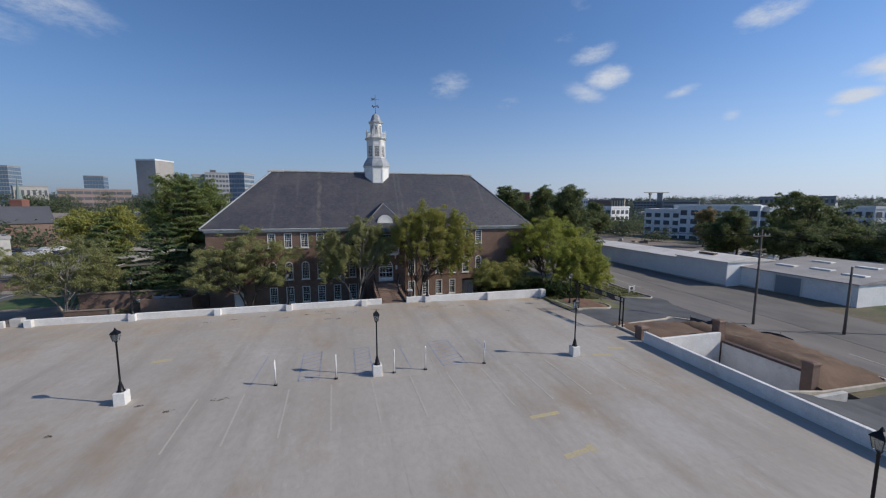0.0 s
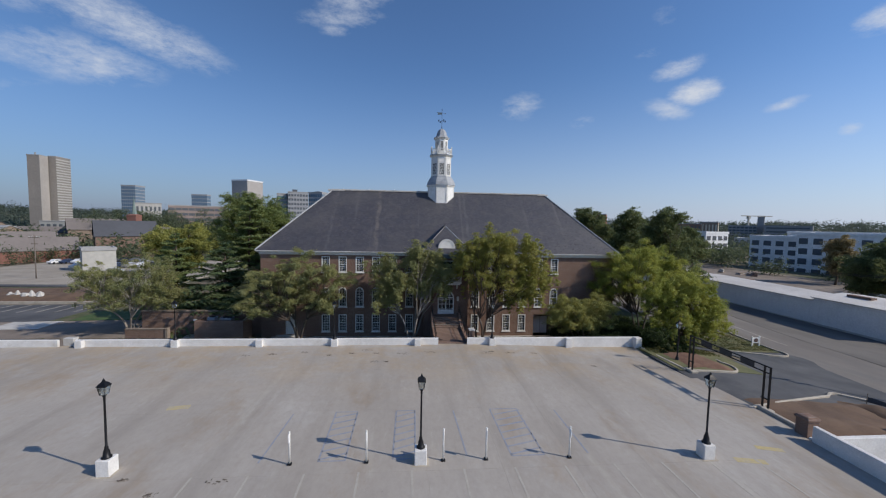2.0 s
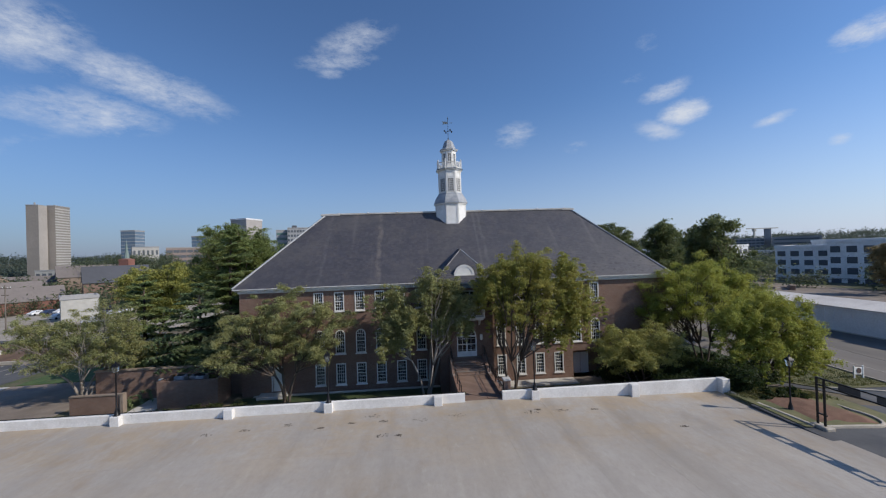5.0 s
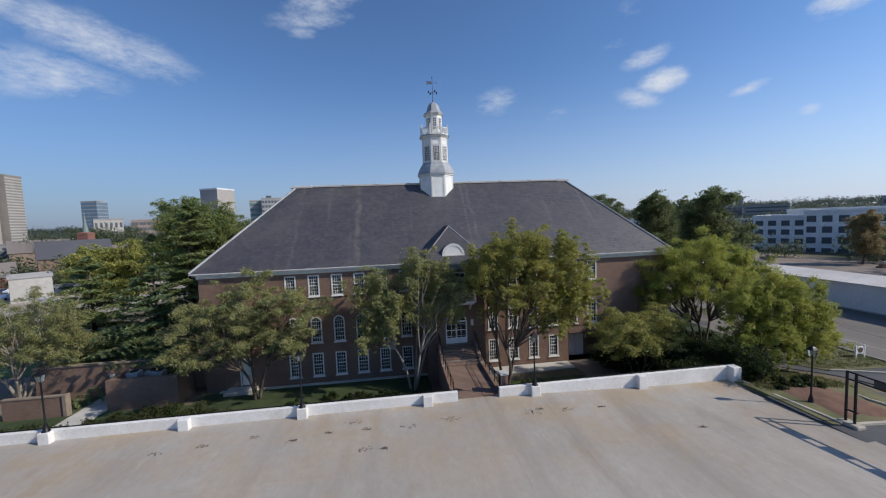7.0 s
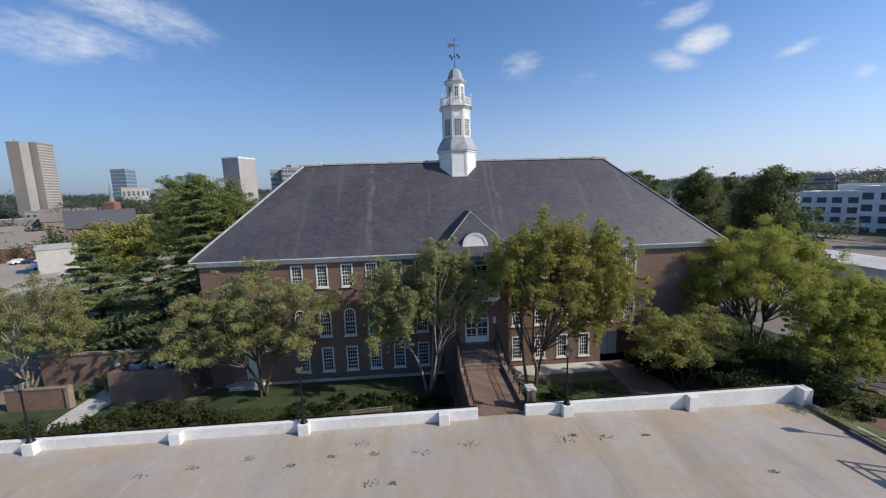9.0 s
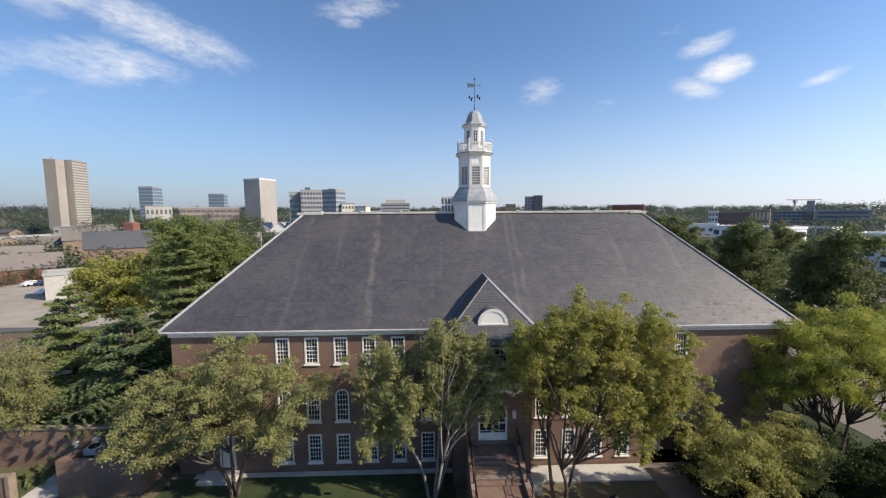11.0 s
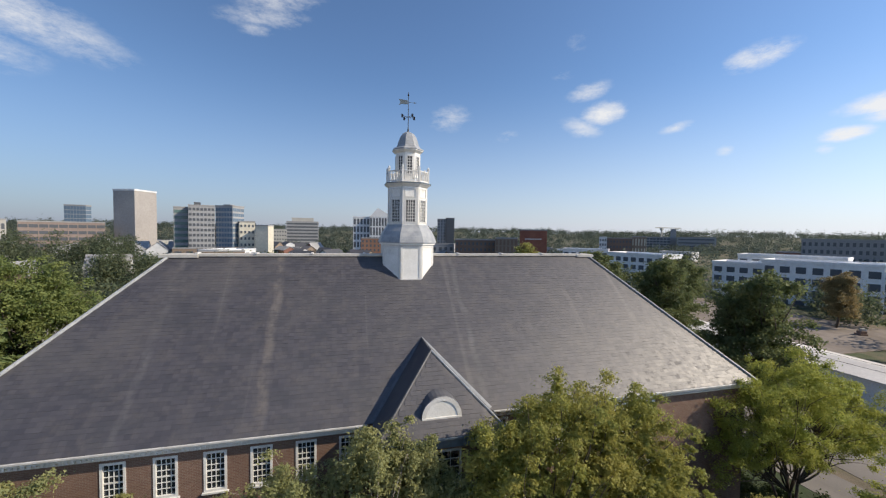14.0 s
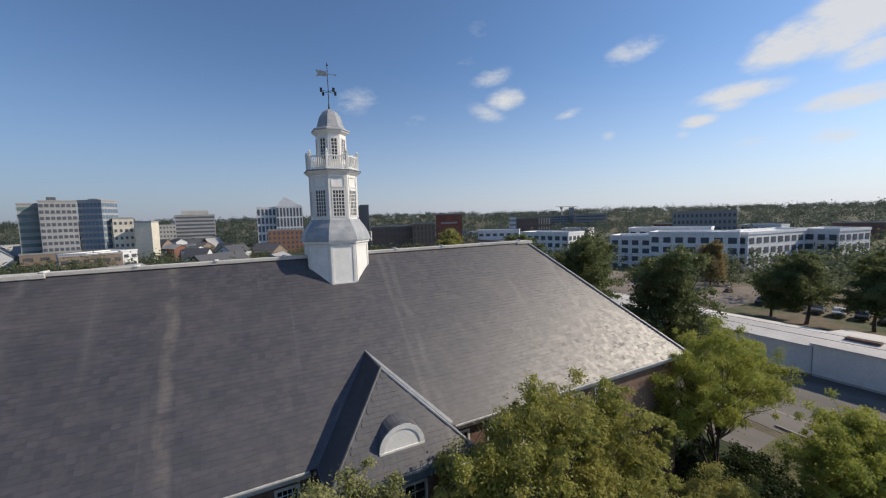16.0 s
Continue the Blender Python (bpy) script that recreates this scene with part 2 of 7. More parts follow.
def slate_mat():
    m, N, L, P = shader("roof_slate")
    where = N.new("ShaderNodeNewGeometry").outputs["Position"]
    r = anyrandom(N, L)
    col = mixc(N, L, r, (0.040, 0.038, 0.046), (0.069, 0.065, 0.074))
    old = ramp(N, L, noisen(N, L, where, 0.22, 5, 0.6), 0.42, 0.7)
    col = mixc(N, L, mathn(N, L, "MULTIPLY", old, 0.5), col, (0.11, 0.101, 0.094))
    # mottling: brownish lichen and darker damp patches across many slates
    lichen = ramp(N, L, noisen(N, L, where, 1.1, 7, 0.75, (1.0, 0.8, 0.8)), 0.46, 0.66)
    col = mixc(N, L, mathn(N, L, "MULTIPLY", lichen, 0.55), col, (0.105, 0.093, 0.087))
    damp = ramp(N, L, noisen(N, L, where, 0.6, 7, 0.75, (0.8, 1.2, 1.2)), 0.47, 0.64)
    col = mixc(N, L, mathn(N, L, "MULTIPLY", damp, 0.6), col, (0.044, 0.044, 0.05))
    # pale wash-down stripes below the ridge fittings
    runs = ramp(N, L, noisen(N, L, where, 0.5, 4, 0.6, (1.5, 0.06, 0.06)), 0.62, 0.76)
    col = mixc(N, L, mathn(N, L, "MULTIPLY", runs, 0.2), col, (0.27, 0.25, 0.225))
    # three rusty and pale runs down from the ridge fittings, and slipped slates low on the sunny end
    sep = N.new("ShaderNodeSeparateXYZ")
    L.new(where, sep.inputs[0])
    wander = mathn(N, L, "MULTIPLY_ADD", noisen(N, L, where, 0.45, 5), 0.8, -0.4)
    for mid, wide, weight, tone in ((-9.05, 0.32, 0.34, (0.30, 0.255, 0.205)), (-15.0, 0.24, 0.2, (0.26, 0.25, 0.24)), (2.9, 0.25, 0.2, (0.27, 0.26, 0.24))):
        off = mathn(N, L, "DIVIDE", mathn(N, L, "ADD", mathn(N, L, "SUBTRACT", sep.outputs[0], mid), wander), wide)
        run = mathn(N, L, "MULTIPLY", mathn(N, L, "SUBTRACT", 1.0, mathn(N, L, "MULTIPLY", off, off), clamp=True), weight)
        patchy = ramp(N, L, noisen(N, L, where, 0.6, 5, 0.7), 0.35, 0.65)
        col = mixc(N, L, mathn(N, L, "MULTIPLY", run, patchy), col, tone)
    each = mathn(N, L, "FRACT", mathn(N, L, "MULTIPLY", r, 13.0))
    gone = ramp(N, L, mathn(N, L, "MULTIPLY_ADD", each, 0.3, noisen(N, L, where, 2.6, 5, 0.75, (0.55, 1.6, 1.6))), 0.74, 0.86)
    low = mathn(N, L, "MULTIPLY", ramp(N, L, sep.outputs[0], 7.0, 15.0), mathn(N, L, "SUBTRACT", 1.0, ramp(N, L, sep.outputs[2], 9.2, 12.4)))
    bare = mathn(N, L, "MULTIPLY", gone, low)
    col = mixc(N, L, mathn(N, L, "MULTIPLY", bare, 0.62), col, (0.035, 0.033, 0.034))
    grain = noisen(N, L, where, 9, 5, 0.7)
    col = mixc(N, L, mathn(N, L, "MULTIPLY", grain, 0.35), col, (0.05, 0.05, 0.055))
    L.new(col, P.inputs["Base Color"])
    shine = mathn(N, L, "MULTIPLY_ADD", mathn(N, L, "FRACT", mathn(N, L, "MULTIPLY", r, 7.0)), 0.07, mathn(N, L, "MULTIPLY_ADD", grain, 0.16, 0.415))
    L.new(mathn(N, L, "MULTIPLY_ADD", bare, 0.06, shine, clamp=True), P.inputs["Roughness"])
    L.new(mathn(N, L, "MULTIPLY_ADD", bare, -0.2, 0.8), P.inputs["Specular IOR Level"])
    bumpn(N, L, P, grain, 0.22, 0.012)
    return m


def concrete_mat():
    """Worn deck concrete: each panel its own tone, tyre-darkened lanes along y, rusty and dark stains."""
    m, N, L, P = shader("deck_concrete")
    where = N.new("ShaderNodeNewGeometry").outputs["Position"]
    r = anyrandom(N, L)
    big = ramp(N, L, noisen(N, L, where, 0.09, 6, 0.6), 0.3, 0.7)
    col = mixc(N, L, big, (0.355, 0.318, 0.275), (0.43, 0.393, 0.348))
    lanes = ramp(N, L, noisen(N, L, where, 0.34, 5, 0.6, (1.0, 0.10, 1)), 0.46, 0.72)
    col = mixc(N, L, mathn(N, L, "MULTIPLY", lanes, 0.65), col, (0.25, 0.22, 0.185))
    pale = ramp(N, L, noisen(N, L, where, 0.8, 5, 0.6, (1.0, 0.14, 1)), 0.58, 0.74)
    col = mixc(N, L, mathn(N, L, "MULTIPLY", pale, 0.5), col, (0.47, 0.435, 0.375))
    rust = ramp(N, L, noisen(N, L, where, 0.16, 6, 0.72, (1.0, 0.45, 1)), 0.5, 0.7)
    col = mixc(N, L, mathn(N, L, "MULTIPLY", rust, 0.7), col, (0.29, 0.205, 0.12))
    sep = N.new("ShaderNodeSeparateXYZ")
    L.new(where, sep.inputs[0])
    # tan water stains that gather along the low edge by the parapet, and pale scoured patches
    edge = ramp(N, L, sep.outputs[1], -25.0, -13.0)
    tan = mathn(N, L, "MULTIPLY", edge, ramp(N, L, noisen(N, L, where, 0.3, 6, 0.7, (0.8, 1.0, 1)), 0.4, 0.62))
    col = mixc(N, L, mathn(N, L, "MULTIPLY", tan, 0.6), col, (0.40, 0.29, 0.165))
    scour = ramp(N, L, noisen(N, L, where, 0.11, 6, 0.7, (1.0, 0.6, 1)), 0.52, 0.68)
    col = mixc(N, L, mathn(N, L, "MULTIPLY", scour, 0.55), col, (0.46, 0.435, 0.405))
    spots = ramp(N, L, noisen(N, L, where, 1.3, 6, 0.65), 0.68, 0.78)
    col = mixc(N, L, mathn(N, L, "MULTIPLY", spots, 0.7), col, (0.16, 0.145, 0.125))
    col = mixc(N, L, mathn(N, L, "MULTIPLY", r, 0.12), col, (0.29, 0.265, 0.235))
    fine = noisen(N, L, where, 16, 5, 0.75)
    speck = ramp(N, L, noisen(N, L, where, 3.2, 7, 0.8, (1.0, 0.55, 1)), 0.4, 0.66)
    col = mixc(N, L, mathn(N, L, "MULTIPLY", speck, 0.26), col, (0.235, 0.21, 0.18))
    light = ramp(N, L, noisen(N, L, where, 2.1, 6, 0.75, (1.0, 0.3, 1)), 0.56, 0.7)
    col = mixc(N, L, mathn(N, L, "MULTIPLY", light, 0.26), col, (0.52, 0.49, 0.44))
    col = mixc(N, L, mathn(N, L, "MULTIPLY", fine, 0.18), col, (0.22, 0.21, 0.19))
    L.new(col, P.inputs["Base Color"])
    P.inputs["Roughness"].default_value = 0.82
    bumpn(N, L, P, fine, 0.25, 0.01)
    return m


def ground_mat():
    """Open ground: patches of turf, bare soil and leaf litter."""
    m, N, L, P = shader("open_ground")
    where = N.new("ShaderNodeNewGeometry").outputs["Position"]
    a = ramp(N, L, noisen(N, L, where, 0.05, 6, 0.65), 0.42, 0.58)
    b = ramp(N, L, noisen(N, L, where, 0.6, 6, 0.7), 0.4, 0.65)
    grass = mixc(N, L, b, (0.045, 0.075, 0.02), (0.12, 0.12, 0.05))
    soil = mixc(N, L, b, (0.20, 0.15, 0.10), (0.13, 0.11, 0.07))
    col = mixc(N, L, a, grass, soil)
    fine = noisen(N, L, where, 9, 6, 0.8)
    col = mixc(N, L, mathn(N, L, "MULTIPLY", fine, 0.5), col, (0.05, 0.05, 0.03))
    L.new(col, P.inputs["Base Color"])
    P.inputs["Roughness"].default_value = 0.95
    bumpn(N, L, P, fine, 0.6, 0.06)
    return m


def glass_mat():
    m, N, L, P = shader("window_glass")
    P.inputs["Base Color"].default_value = (0.04, 0.05, 0.06, 1)
    P.inputs["Roughness"].default_value = 0.06
    P.inputs["Transmission Weight"].default_value = 0.35
    return m


def clear_mat():
    m, N, L, P = shader("lantern_glass")
    P.inputs["Base Color"].default_value = (0.5, 0.52, 0.5, 1)
    P.inputs["Roughness"].default_value = 0.15
    P.inputs["Transmission Weight"].default_value = 0.8
    return m


SLATE, DECK, GROUND, GLASS, LANTERN = slate_mat(), concrete_mat(), ground_mat(), glass_mat(), clear_mat()
BRICK = brickwork("red_brick", (0.168, 0.092, 0.066), (0.228, 0.13, 0.093), (0.27, 0.225, 0.18))
BROWN_BRICK = brickwork("brown_brick", (0.17, 0.10, 0.07), (0.24, 0.14, 0.10), (0.26, 0.22, 0.19))
FAR_RED = surf("far_red_brick", (0.22, 0.075, 0.05), (0.28, 0.11, 0.07), 0.2, 3)
PAVER = brickwork("brick_paving", (0.16, 0.10, 0.073), (0.225, 0.148, 0.112), (0.21, 0.178, 0.15))
WHITE = surf("white_paint", (0.72, 0.71, 0.67), (0.80, 0.79, 0.76), 1.4, 14, 0.55, 0.08, c3=(0.48, 0.46, 0.42), patch=0.5)
TRIM = surf("trim_paint", (0.62, 0.61, 0.58), (0.72, 0.71, 0.68), 3, 20, 0.5, 0.05)
GUTTER = surf("weathered_gutter", (0.42, 0.415, 0.40), (0.56, 0.55, 0.53), 2, 14, 0.55, 0.05, c3=(0.25, 0.24, 0.23), patch=0.7)
PARAPET = surf("parapet_render", (0.62, 0.60, 0.57), (0.72, 0.705, 0.68), 0.9, 12, 0.85, 0.1, c3=(0.42, 0.38, 0.32), patch=0.7)
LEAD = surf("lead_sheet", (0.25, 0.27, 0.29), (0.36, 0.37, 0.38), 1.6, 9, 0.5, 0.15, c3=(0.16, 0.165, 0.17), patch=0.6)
COPPER = surf("dull_copper", (0.07, 0.10, 0.13), (0.12, 0.16, 0.19), 2, 10, 0.55, 0.1)
# Near black: painted shade behind the cupola lattice, and the colour of real black parts.
SHADE_BLACK = plain("shade_black", (0.035, 0.04, 0.045), 0.6)
# Darker copy of the lead that carries the shade of the bay roof's left side.
SHADED_LEAD = surf("shaded_lead_sheet", (0.075, 0.076, 0.082), (0.12, 0.12, 0.125), 1.6, 9, 0.5, 0.15)
COPING = surf("weathered_coping", (0.19, 0.15, 0.115), (0.27, 0.215, 0.17), 0.9, 9, 0.85, 0.2)
LITTER = surf("leaf_litter", (0.06, 0.05, 0.04), (0.14, 0.11, 0.085), 1.5, 12, 0.95, 0.3)
IRON = plain("black_iron", (0.018, 0.018, 0.02), 0.45, 0.6)
RUSTY = surf("dark_brown_brick", (0.06, 0.04, 0.035), (0.10, 0.06, 0.05), 2, 14, 0.7, 0.1)
CONC = surf("grey_concrete", (0.40, 0.385, 0.36), (0.52, 0.50, 0.46), 0.9, 12, 0.85, 0.2, c3=(0.27, 0.25, 0.22), patch=0.6)
KERB = surf("kerb_concrete", (0.34, 0.30, 0.24), (0.46, 0.41, 0.34), 0.8, 10, 0.85, 0.2)
ASPHALT = surf("asphalt", (0.055, 0.057, 0.062), (0.095, 0.095, 0.098), 0.25, 11, 0.9, 0.25, c3=(0.16, 0.155, 0.15), patch=0.5)
OLDROAD = surf("worn_road", (0.138, 0.122, 0.107), (0.20, 0.18, 0.158), 0.18, 8, 0.9, 0.2, c3=(0.10, 0.10, 0.10), patch=0.6, squash=(1, 0.25, 1))
CLAY = surf("red_clay", (0.10, 0.062, 0.04), (0.155, 0.098, 0.062), 0.5, 6, 0.95, 0.8, c3=(0.058, 0.062, 0.028), patch=0.8)
LAWN = surf("lawn", (0.035, 0.075, 0.018), (0.075, 0.115, 0.03), 0.8, 18, 0.9, 0.6, c3=(0.16, 0.125, 0.065), patch=0.8)
DRYGRASS = surf("dry_grass", (0.085, 0.095, 0.035), (0.16, 0.145, 0.065), 0.6, 14, 0.9, 0.5, c3=(0.16, 0.105, 0.06), patch=0.8)
IVY = surf("dark_ground_cover", (0.02, 0.036, 0.011), (0.045, 0.066, 0.02), 0.9, 14, 0.9, 0.8, c3=(0.075, 0.055, 0.035), patch=0.8)
REDMULCH = surf("red_brown_mulch", (0.115, 0.06, 0.038), (0.19, 0.105, 0.068), 0.9, 13, 0.95, 0.7, c3=(0.08, 0.07, 0.035), patch=0.7)
MULCH = surf("bark_mulch", (0.07, 0.045, 0.03), (0.14, 0.085, 0.05), 1.2, 16, 0.95, 0.6)
GRAVEL = surf("pale_gravel", (0.27, 0.235, 0.19), (0.355, 0.315, 0.26), 0.2, 9, 0.95, 0.4, c3=(0.22, 0.19, 0.15), patch=0.6)
DIRT = surf("bare_dirt", (0.16, 0.13, 0.105), (0.24, 0.20, 0.165), 0.25, 6, 0.95, 0.4, c3=(0.10, 0.085, 0.065), patch=0.8)
OLDROOF = surf("weathered_grey_roof", (0.26, 0.245, 0.235), (0.36, 0.335, 0.31), 0.25, 4, 0.7, 0.05, c3=(0.17, 0.14, 0.115), patch=0.8)
VERGE = surf("worn_verge", (0.105, 0.097, 0.088), (0.165, 0.15, 0.132), 0.22, 7, 0.92, 0.3, c3=(0.11, 0.105, 0.095), patch=0.8, squash=(1, 0.4, 1))
METALW = surf("white_sheet_metal", (0.74, 0.735, 0.72), (0.81, 0.805, 0.79), 0.3, 6, 0.55, 0.05, c3=(0.46, 0.48, 0.50), patch=0.5)
DULLGREY = surf("dull_grey_casing", (0.20, 0.215, 0.235), (0.29, 0.30, 0.32), 1.1, 9, 0.6, 0.1)
METALROOF = surf("pale_metal_roof", (0.56, 0.52, 0.47), (0.68, 0.64, 0.58), 0.2, 4, 0.6, 0.05, c3=(0.36, 0.32, 0.28), patch=0.7)
YELLOW = surf("faded_yellow_paint", (0.47, 0.38, 0.17), (0.40, 0.35, 0.26), 1.5, 9, 0.8, 0.0)
BLUE = surf("faded_blue_paint", (0.23, 0.25, 0.30), (0.30, 0.305, 0.33), 1.8, 9, 0.8, 0.0)
LINE = surf("worn_white_paint", (0.37, 0.34, 0.295), (0.41, 0.38, 0.33), 1.5, 9, 0.8, 0.0)
BARK = surf("tree_bark", (0.065, 0.05, 0.038), (0.13, 0.10, 0.078), 2, 15, 0.95, 0.6, squash=(1, 1, 0.3))
PALEBARK = surf("pale_bark", (0.22, 0.19, 0.16), (0.34, 0.30, 0.26), 2, 15, 0.95, 0.6, squash=(1, 1, 0.3))
WOODPOLE = surf("weathered_pole", (0.11, 0.09, 0.075), (0.17, 0.145, 0.12), 2, 15, 0.9, 0.3, squash=(1, 1, 0.2))
GRASS = leafy("grass_blades", (0.05, 0.075, 0.022), (0.12, 0.13, 0.045), (0.16, 0.14, 0.06))
LEAF_OLIVE = leafy("olive_leaves", (0.23, 0.25, 0.105), (0.345, 0.362, 0.165), (0.38, 0.36, 0.155))
LEAF_GREEN = leafy("green_leaves", (0.24, 0.258, 0.07), (0.37, 0.378, 0.102), (0.425, 0.375, 0.112))
LEAF_LIME = leafy("lime_leaves", (0.265, 0.305, 0.066), (0.39, 0.42, 0.10), (0.43, 0.415, 0.098))
LEAF_MID = leafy("mid_green_leaves", (0.145, 0.195, 0.068), (0.24, 0.295, 0.098), (0.27, 0.295, 0.10))
LEAF_DARK = leafy("dark_leaves", (0.09, 0.125, 0.055), (0.18, 0.215, 0.085), (0.21, 0.225, 0.095))
LEAF_YELLOW = leafy("yellowing_leaves", (0.30, 0.295, 0.095), (0.43, 0.405, 0.135), (0.30, 0.31, 0.10))
LEAF_GOLD = leafy("golden_green_leaves", (0.295, 0.31, 0.085), (0.41, 0.41, 0.125), (0.38, 0.37, 0.105))
LEAF_TAN = leafy("tan_leaves", (0.30, 0.235, 0.115), (0.42, 0.33, 0.17), (0.33, 0.28, 0.14))
LEAF_CEDAR = leafy("cedar_needles", (0.10, 0.165, 0.085), (0.20, 0.265, 0.135), (0.27, 0.31, 0.13))
LEAF_CEDAR_PALE = leafy("pale_cedar_needles", (0.17, 0.235, 0.10), (0.27, 0.335, 0.145), (0.32, 0.35, 0.135))
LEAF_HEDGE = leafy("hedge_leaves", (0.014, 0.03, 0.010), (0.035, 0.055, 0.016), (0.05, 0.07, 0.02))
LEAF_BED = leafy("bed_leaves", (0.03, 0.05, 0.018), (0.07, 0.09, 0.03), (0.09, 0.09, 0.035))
# Bluish lift in these greens stands for haze over the far hills.
HAZED_WOOD = leafy("hazed_woods", (0.07, 0.095, 0.078), (0.098, 0.124, 0.095), (0.108, 0.125, 0.095))
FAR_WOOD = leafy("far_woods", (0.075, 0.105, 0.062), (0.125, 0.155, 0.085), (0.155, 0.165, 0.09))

# ---- building blocks ----
class Shape:
    """Points and faces of one mesh."""

    def __init__(self):
        self.v, self.f = [], []

    def add(self, verts, faces):
        n = len(self.v)
        self.v += [tuple(p) for p in verts]
        self.f += [tuple(n + i for i in q) for q in faces]
        return self

    def quad(self, a, b, c, d):
        return self.add((a, b, c, d), ((0, 1, 2, 3),))

    def box(self, x0, x1, y0, y1, z0, z1, cut=0.0):
        if cut <= 0:
            return self.add([(x, y, z) for z in (z0, z1) for y in (y0, y1) for x in (x0, x1)],
                            ((0, 2, 3, 1), (4, 5, 7, 6), (0, 1, 5, 4), (2, 6, 7, 3), (0, 4, 6, 2), (1, 3, 7, 5)))
        rings = []
        for z, k in ((z0, cut), (z0 + cut, 0), (z1 - cut, 0), (z1, cut)):
            c = cut
            rings.append([(x0 + k + c, y0 + k, z), (x1 - k - c, y0 + k, z), (x1 - k, y0 + k + c, z), (x1 - k, y1 - k - c, z),
                          (x1 - k - c, y1 - k, z), (x0 + k + c, y1 - k, z), (x0 + k, y1 - k - c, z), (x0 + k, y0 + k + c, z)])
        return self.rings(rings)

    def rings(self, rings, caps=True):
        """Closed rings of equally many points, skinned one to the next."""
        n, k = len(rings[0]), len(self.v)
        for r in rings:
            self.v += [tuple(p) for p in r]
        for a in range(len(rings) - 1):
            for i in range(n):
                j = (i + 1) % n
                self.f.append((k + a * n + i, k + a * n + j, k + (a + 1) * n + j, k + (a + 1) * n + i))
        if caps:
            self.f.append(tuple(k + i for i in reversed(range(n))))
            self.f.append(tuple(k + (len(rings) - 1) * n + i for i in range(n)))
        return self

    def lathe(self, x, y, profile, sides=12, turn=0.0, squash=1.0):
        """profile: rows of radius and height."""
        return self.rings([[(x + r * math.cos(turn + 2 * math.pi * i / sides), y + r * squash * math.sin(turn + 2 * math.pi * i / sides), z)
                            for i in range(sides)] for r, z in profile])

    def tube(self, path, radii, sides=6):
        rings = []
        for i, p in enumerate(path):
            p = Vector(p)
            way = Vector(path[min(i + 1, len(path) - 1)]) - Vector(path[max(i - 1, 0)])
            way = way.normalized() if way.length > 1e-6 else Vector((0, 0, 1))
            a = way.cross(Vector((0, 1, 0.02)) if abs(way.y) < 0.9 else Vector((1, 0, 0))).normalized()
            b = way.cross(a)
            r = radii[i] if isinstance(radii, (list, tuple)) else radii
            rings.append([p + (a * math.cos(2 * math.pi * k / sides) + b * math.sin(2 * math.pi * k / sides)) * r for k in range(sides)])
        return self.rings(rings)

    def mesh(self, name, smooth=False):
        me = bpy.data.meshes.new(name)
        me.from_pydata(self.v, [], self.f)
        bm = bmesh.new()
        bm.from_mesh(me)
        if len(self.f) < 60000:
            bmesh.ops.recalc_face_normals(bm, faces=bm.faces)
        bm.to_mesh(me)
        bm.free()
        if smooth:
            me.polygons.foreach_set("use_smooth", [True] * len(me.polygons))
        return me


def thing(name, label, category, at=(0, 0, 0), group="", kind=""):
    ob = new(name)
    ob.empty_display_size = 0.2
    ob.matrix_basis = at if isinstance(at, Matrix) else Matrix.Translation(at)
    return tagged(ob, label, category, group, kind)


def part(name, shape, material, parent=None, label="", smooth=False, at=None):
    """ONE mesh object under a thing or a part; the shape is given in the thing's own space."""
    me = shape if isinstance(shape, bpy.types.Mesh) else shape.mesh(name, smooth)
    if not me.materials:
        me.materials.append(material)
    ob = new(name, me)
    ob.parent = parent
    if at is not None:
        ob.matrix_basis = at if isinstance(at, Matrix) else Matrix.Translation(at)
    return tagged(ob, label)


def structure(name, shape, material, label, category, smooth=False, kind="structure"):
    return tagged(part(name, shape, material, None, "", smooth), label, category, "", kind)


def smooth01(v, a, b):
    t = min(1.0, max(0.0, (v - a) / (b - a)))
    return t * t * (3 - 2 * t)


def deck_z(x, y):
    """The deck falls gently to its far corner by the drive."""
    return -0.36 * smooth01(x, 1.0, 16.0) * smooth01(y, -26.0, -13.0)


def ground_z(x, y):
    """The lie of the land: a sunk front yard, the drive falling to the road, a gentle fall beyond and hills far off."""
    yard = -2.75 + 0.6 * smooth01(x, 24, 36)
    drive = -0.2 - 1.71 * smooth01(x, 18.5, 38.0 - 10.0 * smooth01(-y, 32, 38))
    side = smooth01(x, 15.0, 16.6) * (1 - smooth01(y, -14.0, -4.0))
    z = yard * (1 - side) + drive * side
    z -= 0.4 * smooth01(-x, 40, 70)
    far = math.hypot(x, y)
    z -= 4.0 * smooth01(far, 90, 300)
    z += (44.0 - 10.0 * smooth01(x, 0.0, 0.5 * far + 1) - 16.0 * smooth01(x, 0.8 * far, far + 1)) * smooth01(far, 800, 2600) * (0.75 + 0.5 * noise.noise((x / 900, y / 900, 3.1)))
    return z

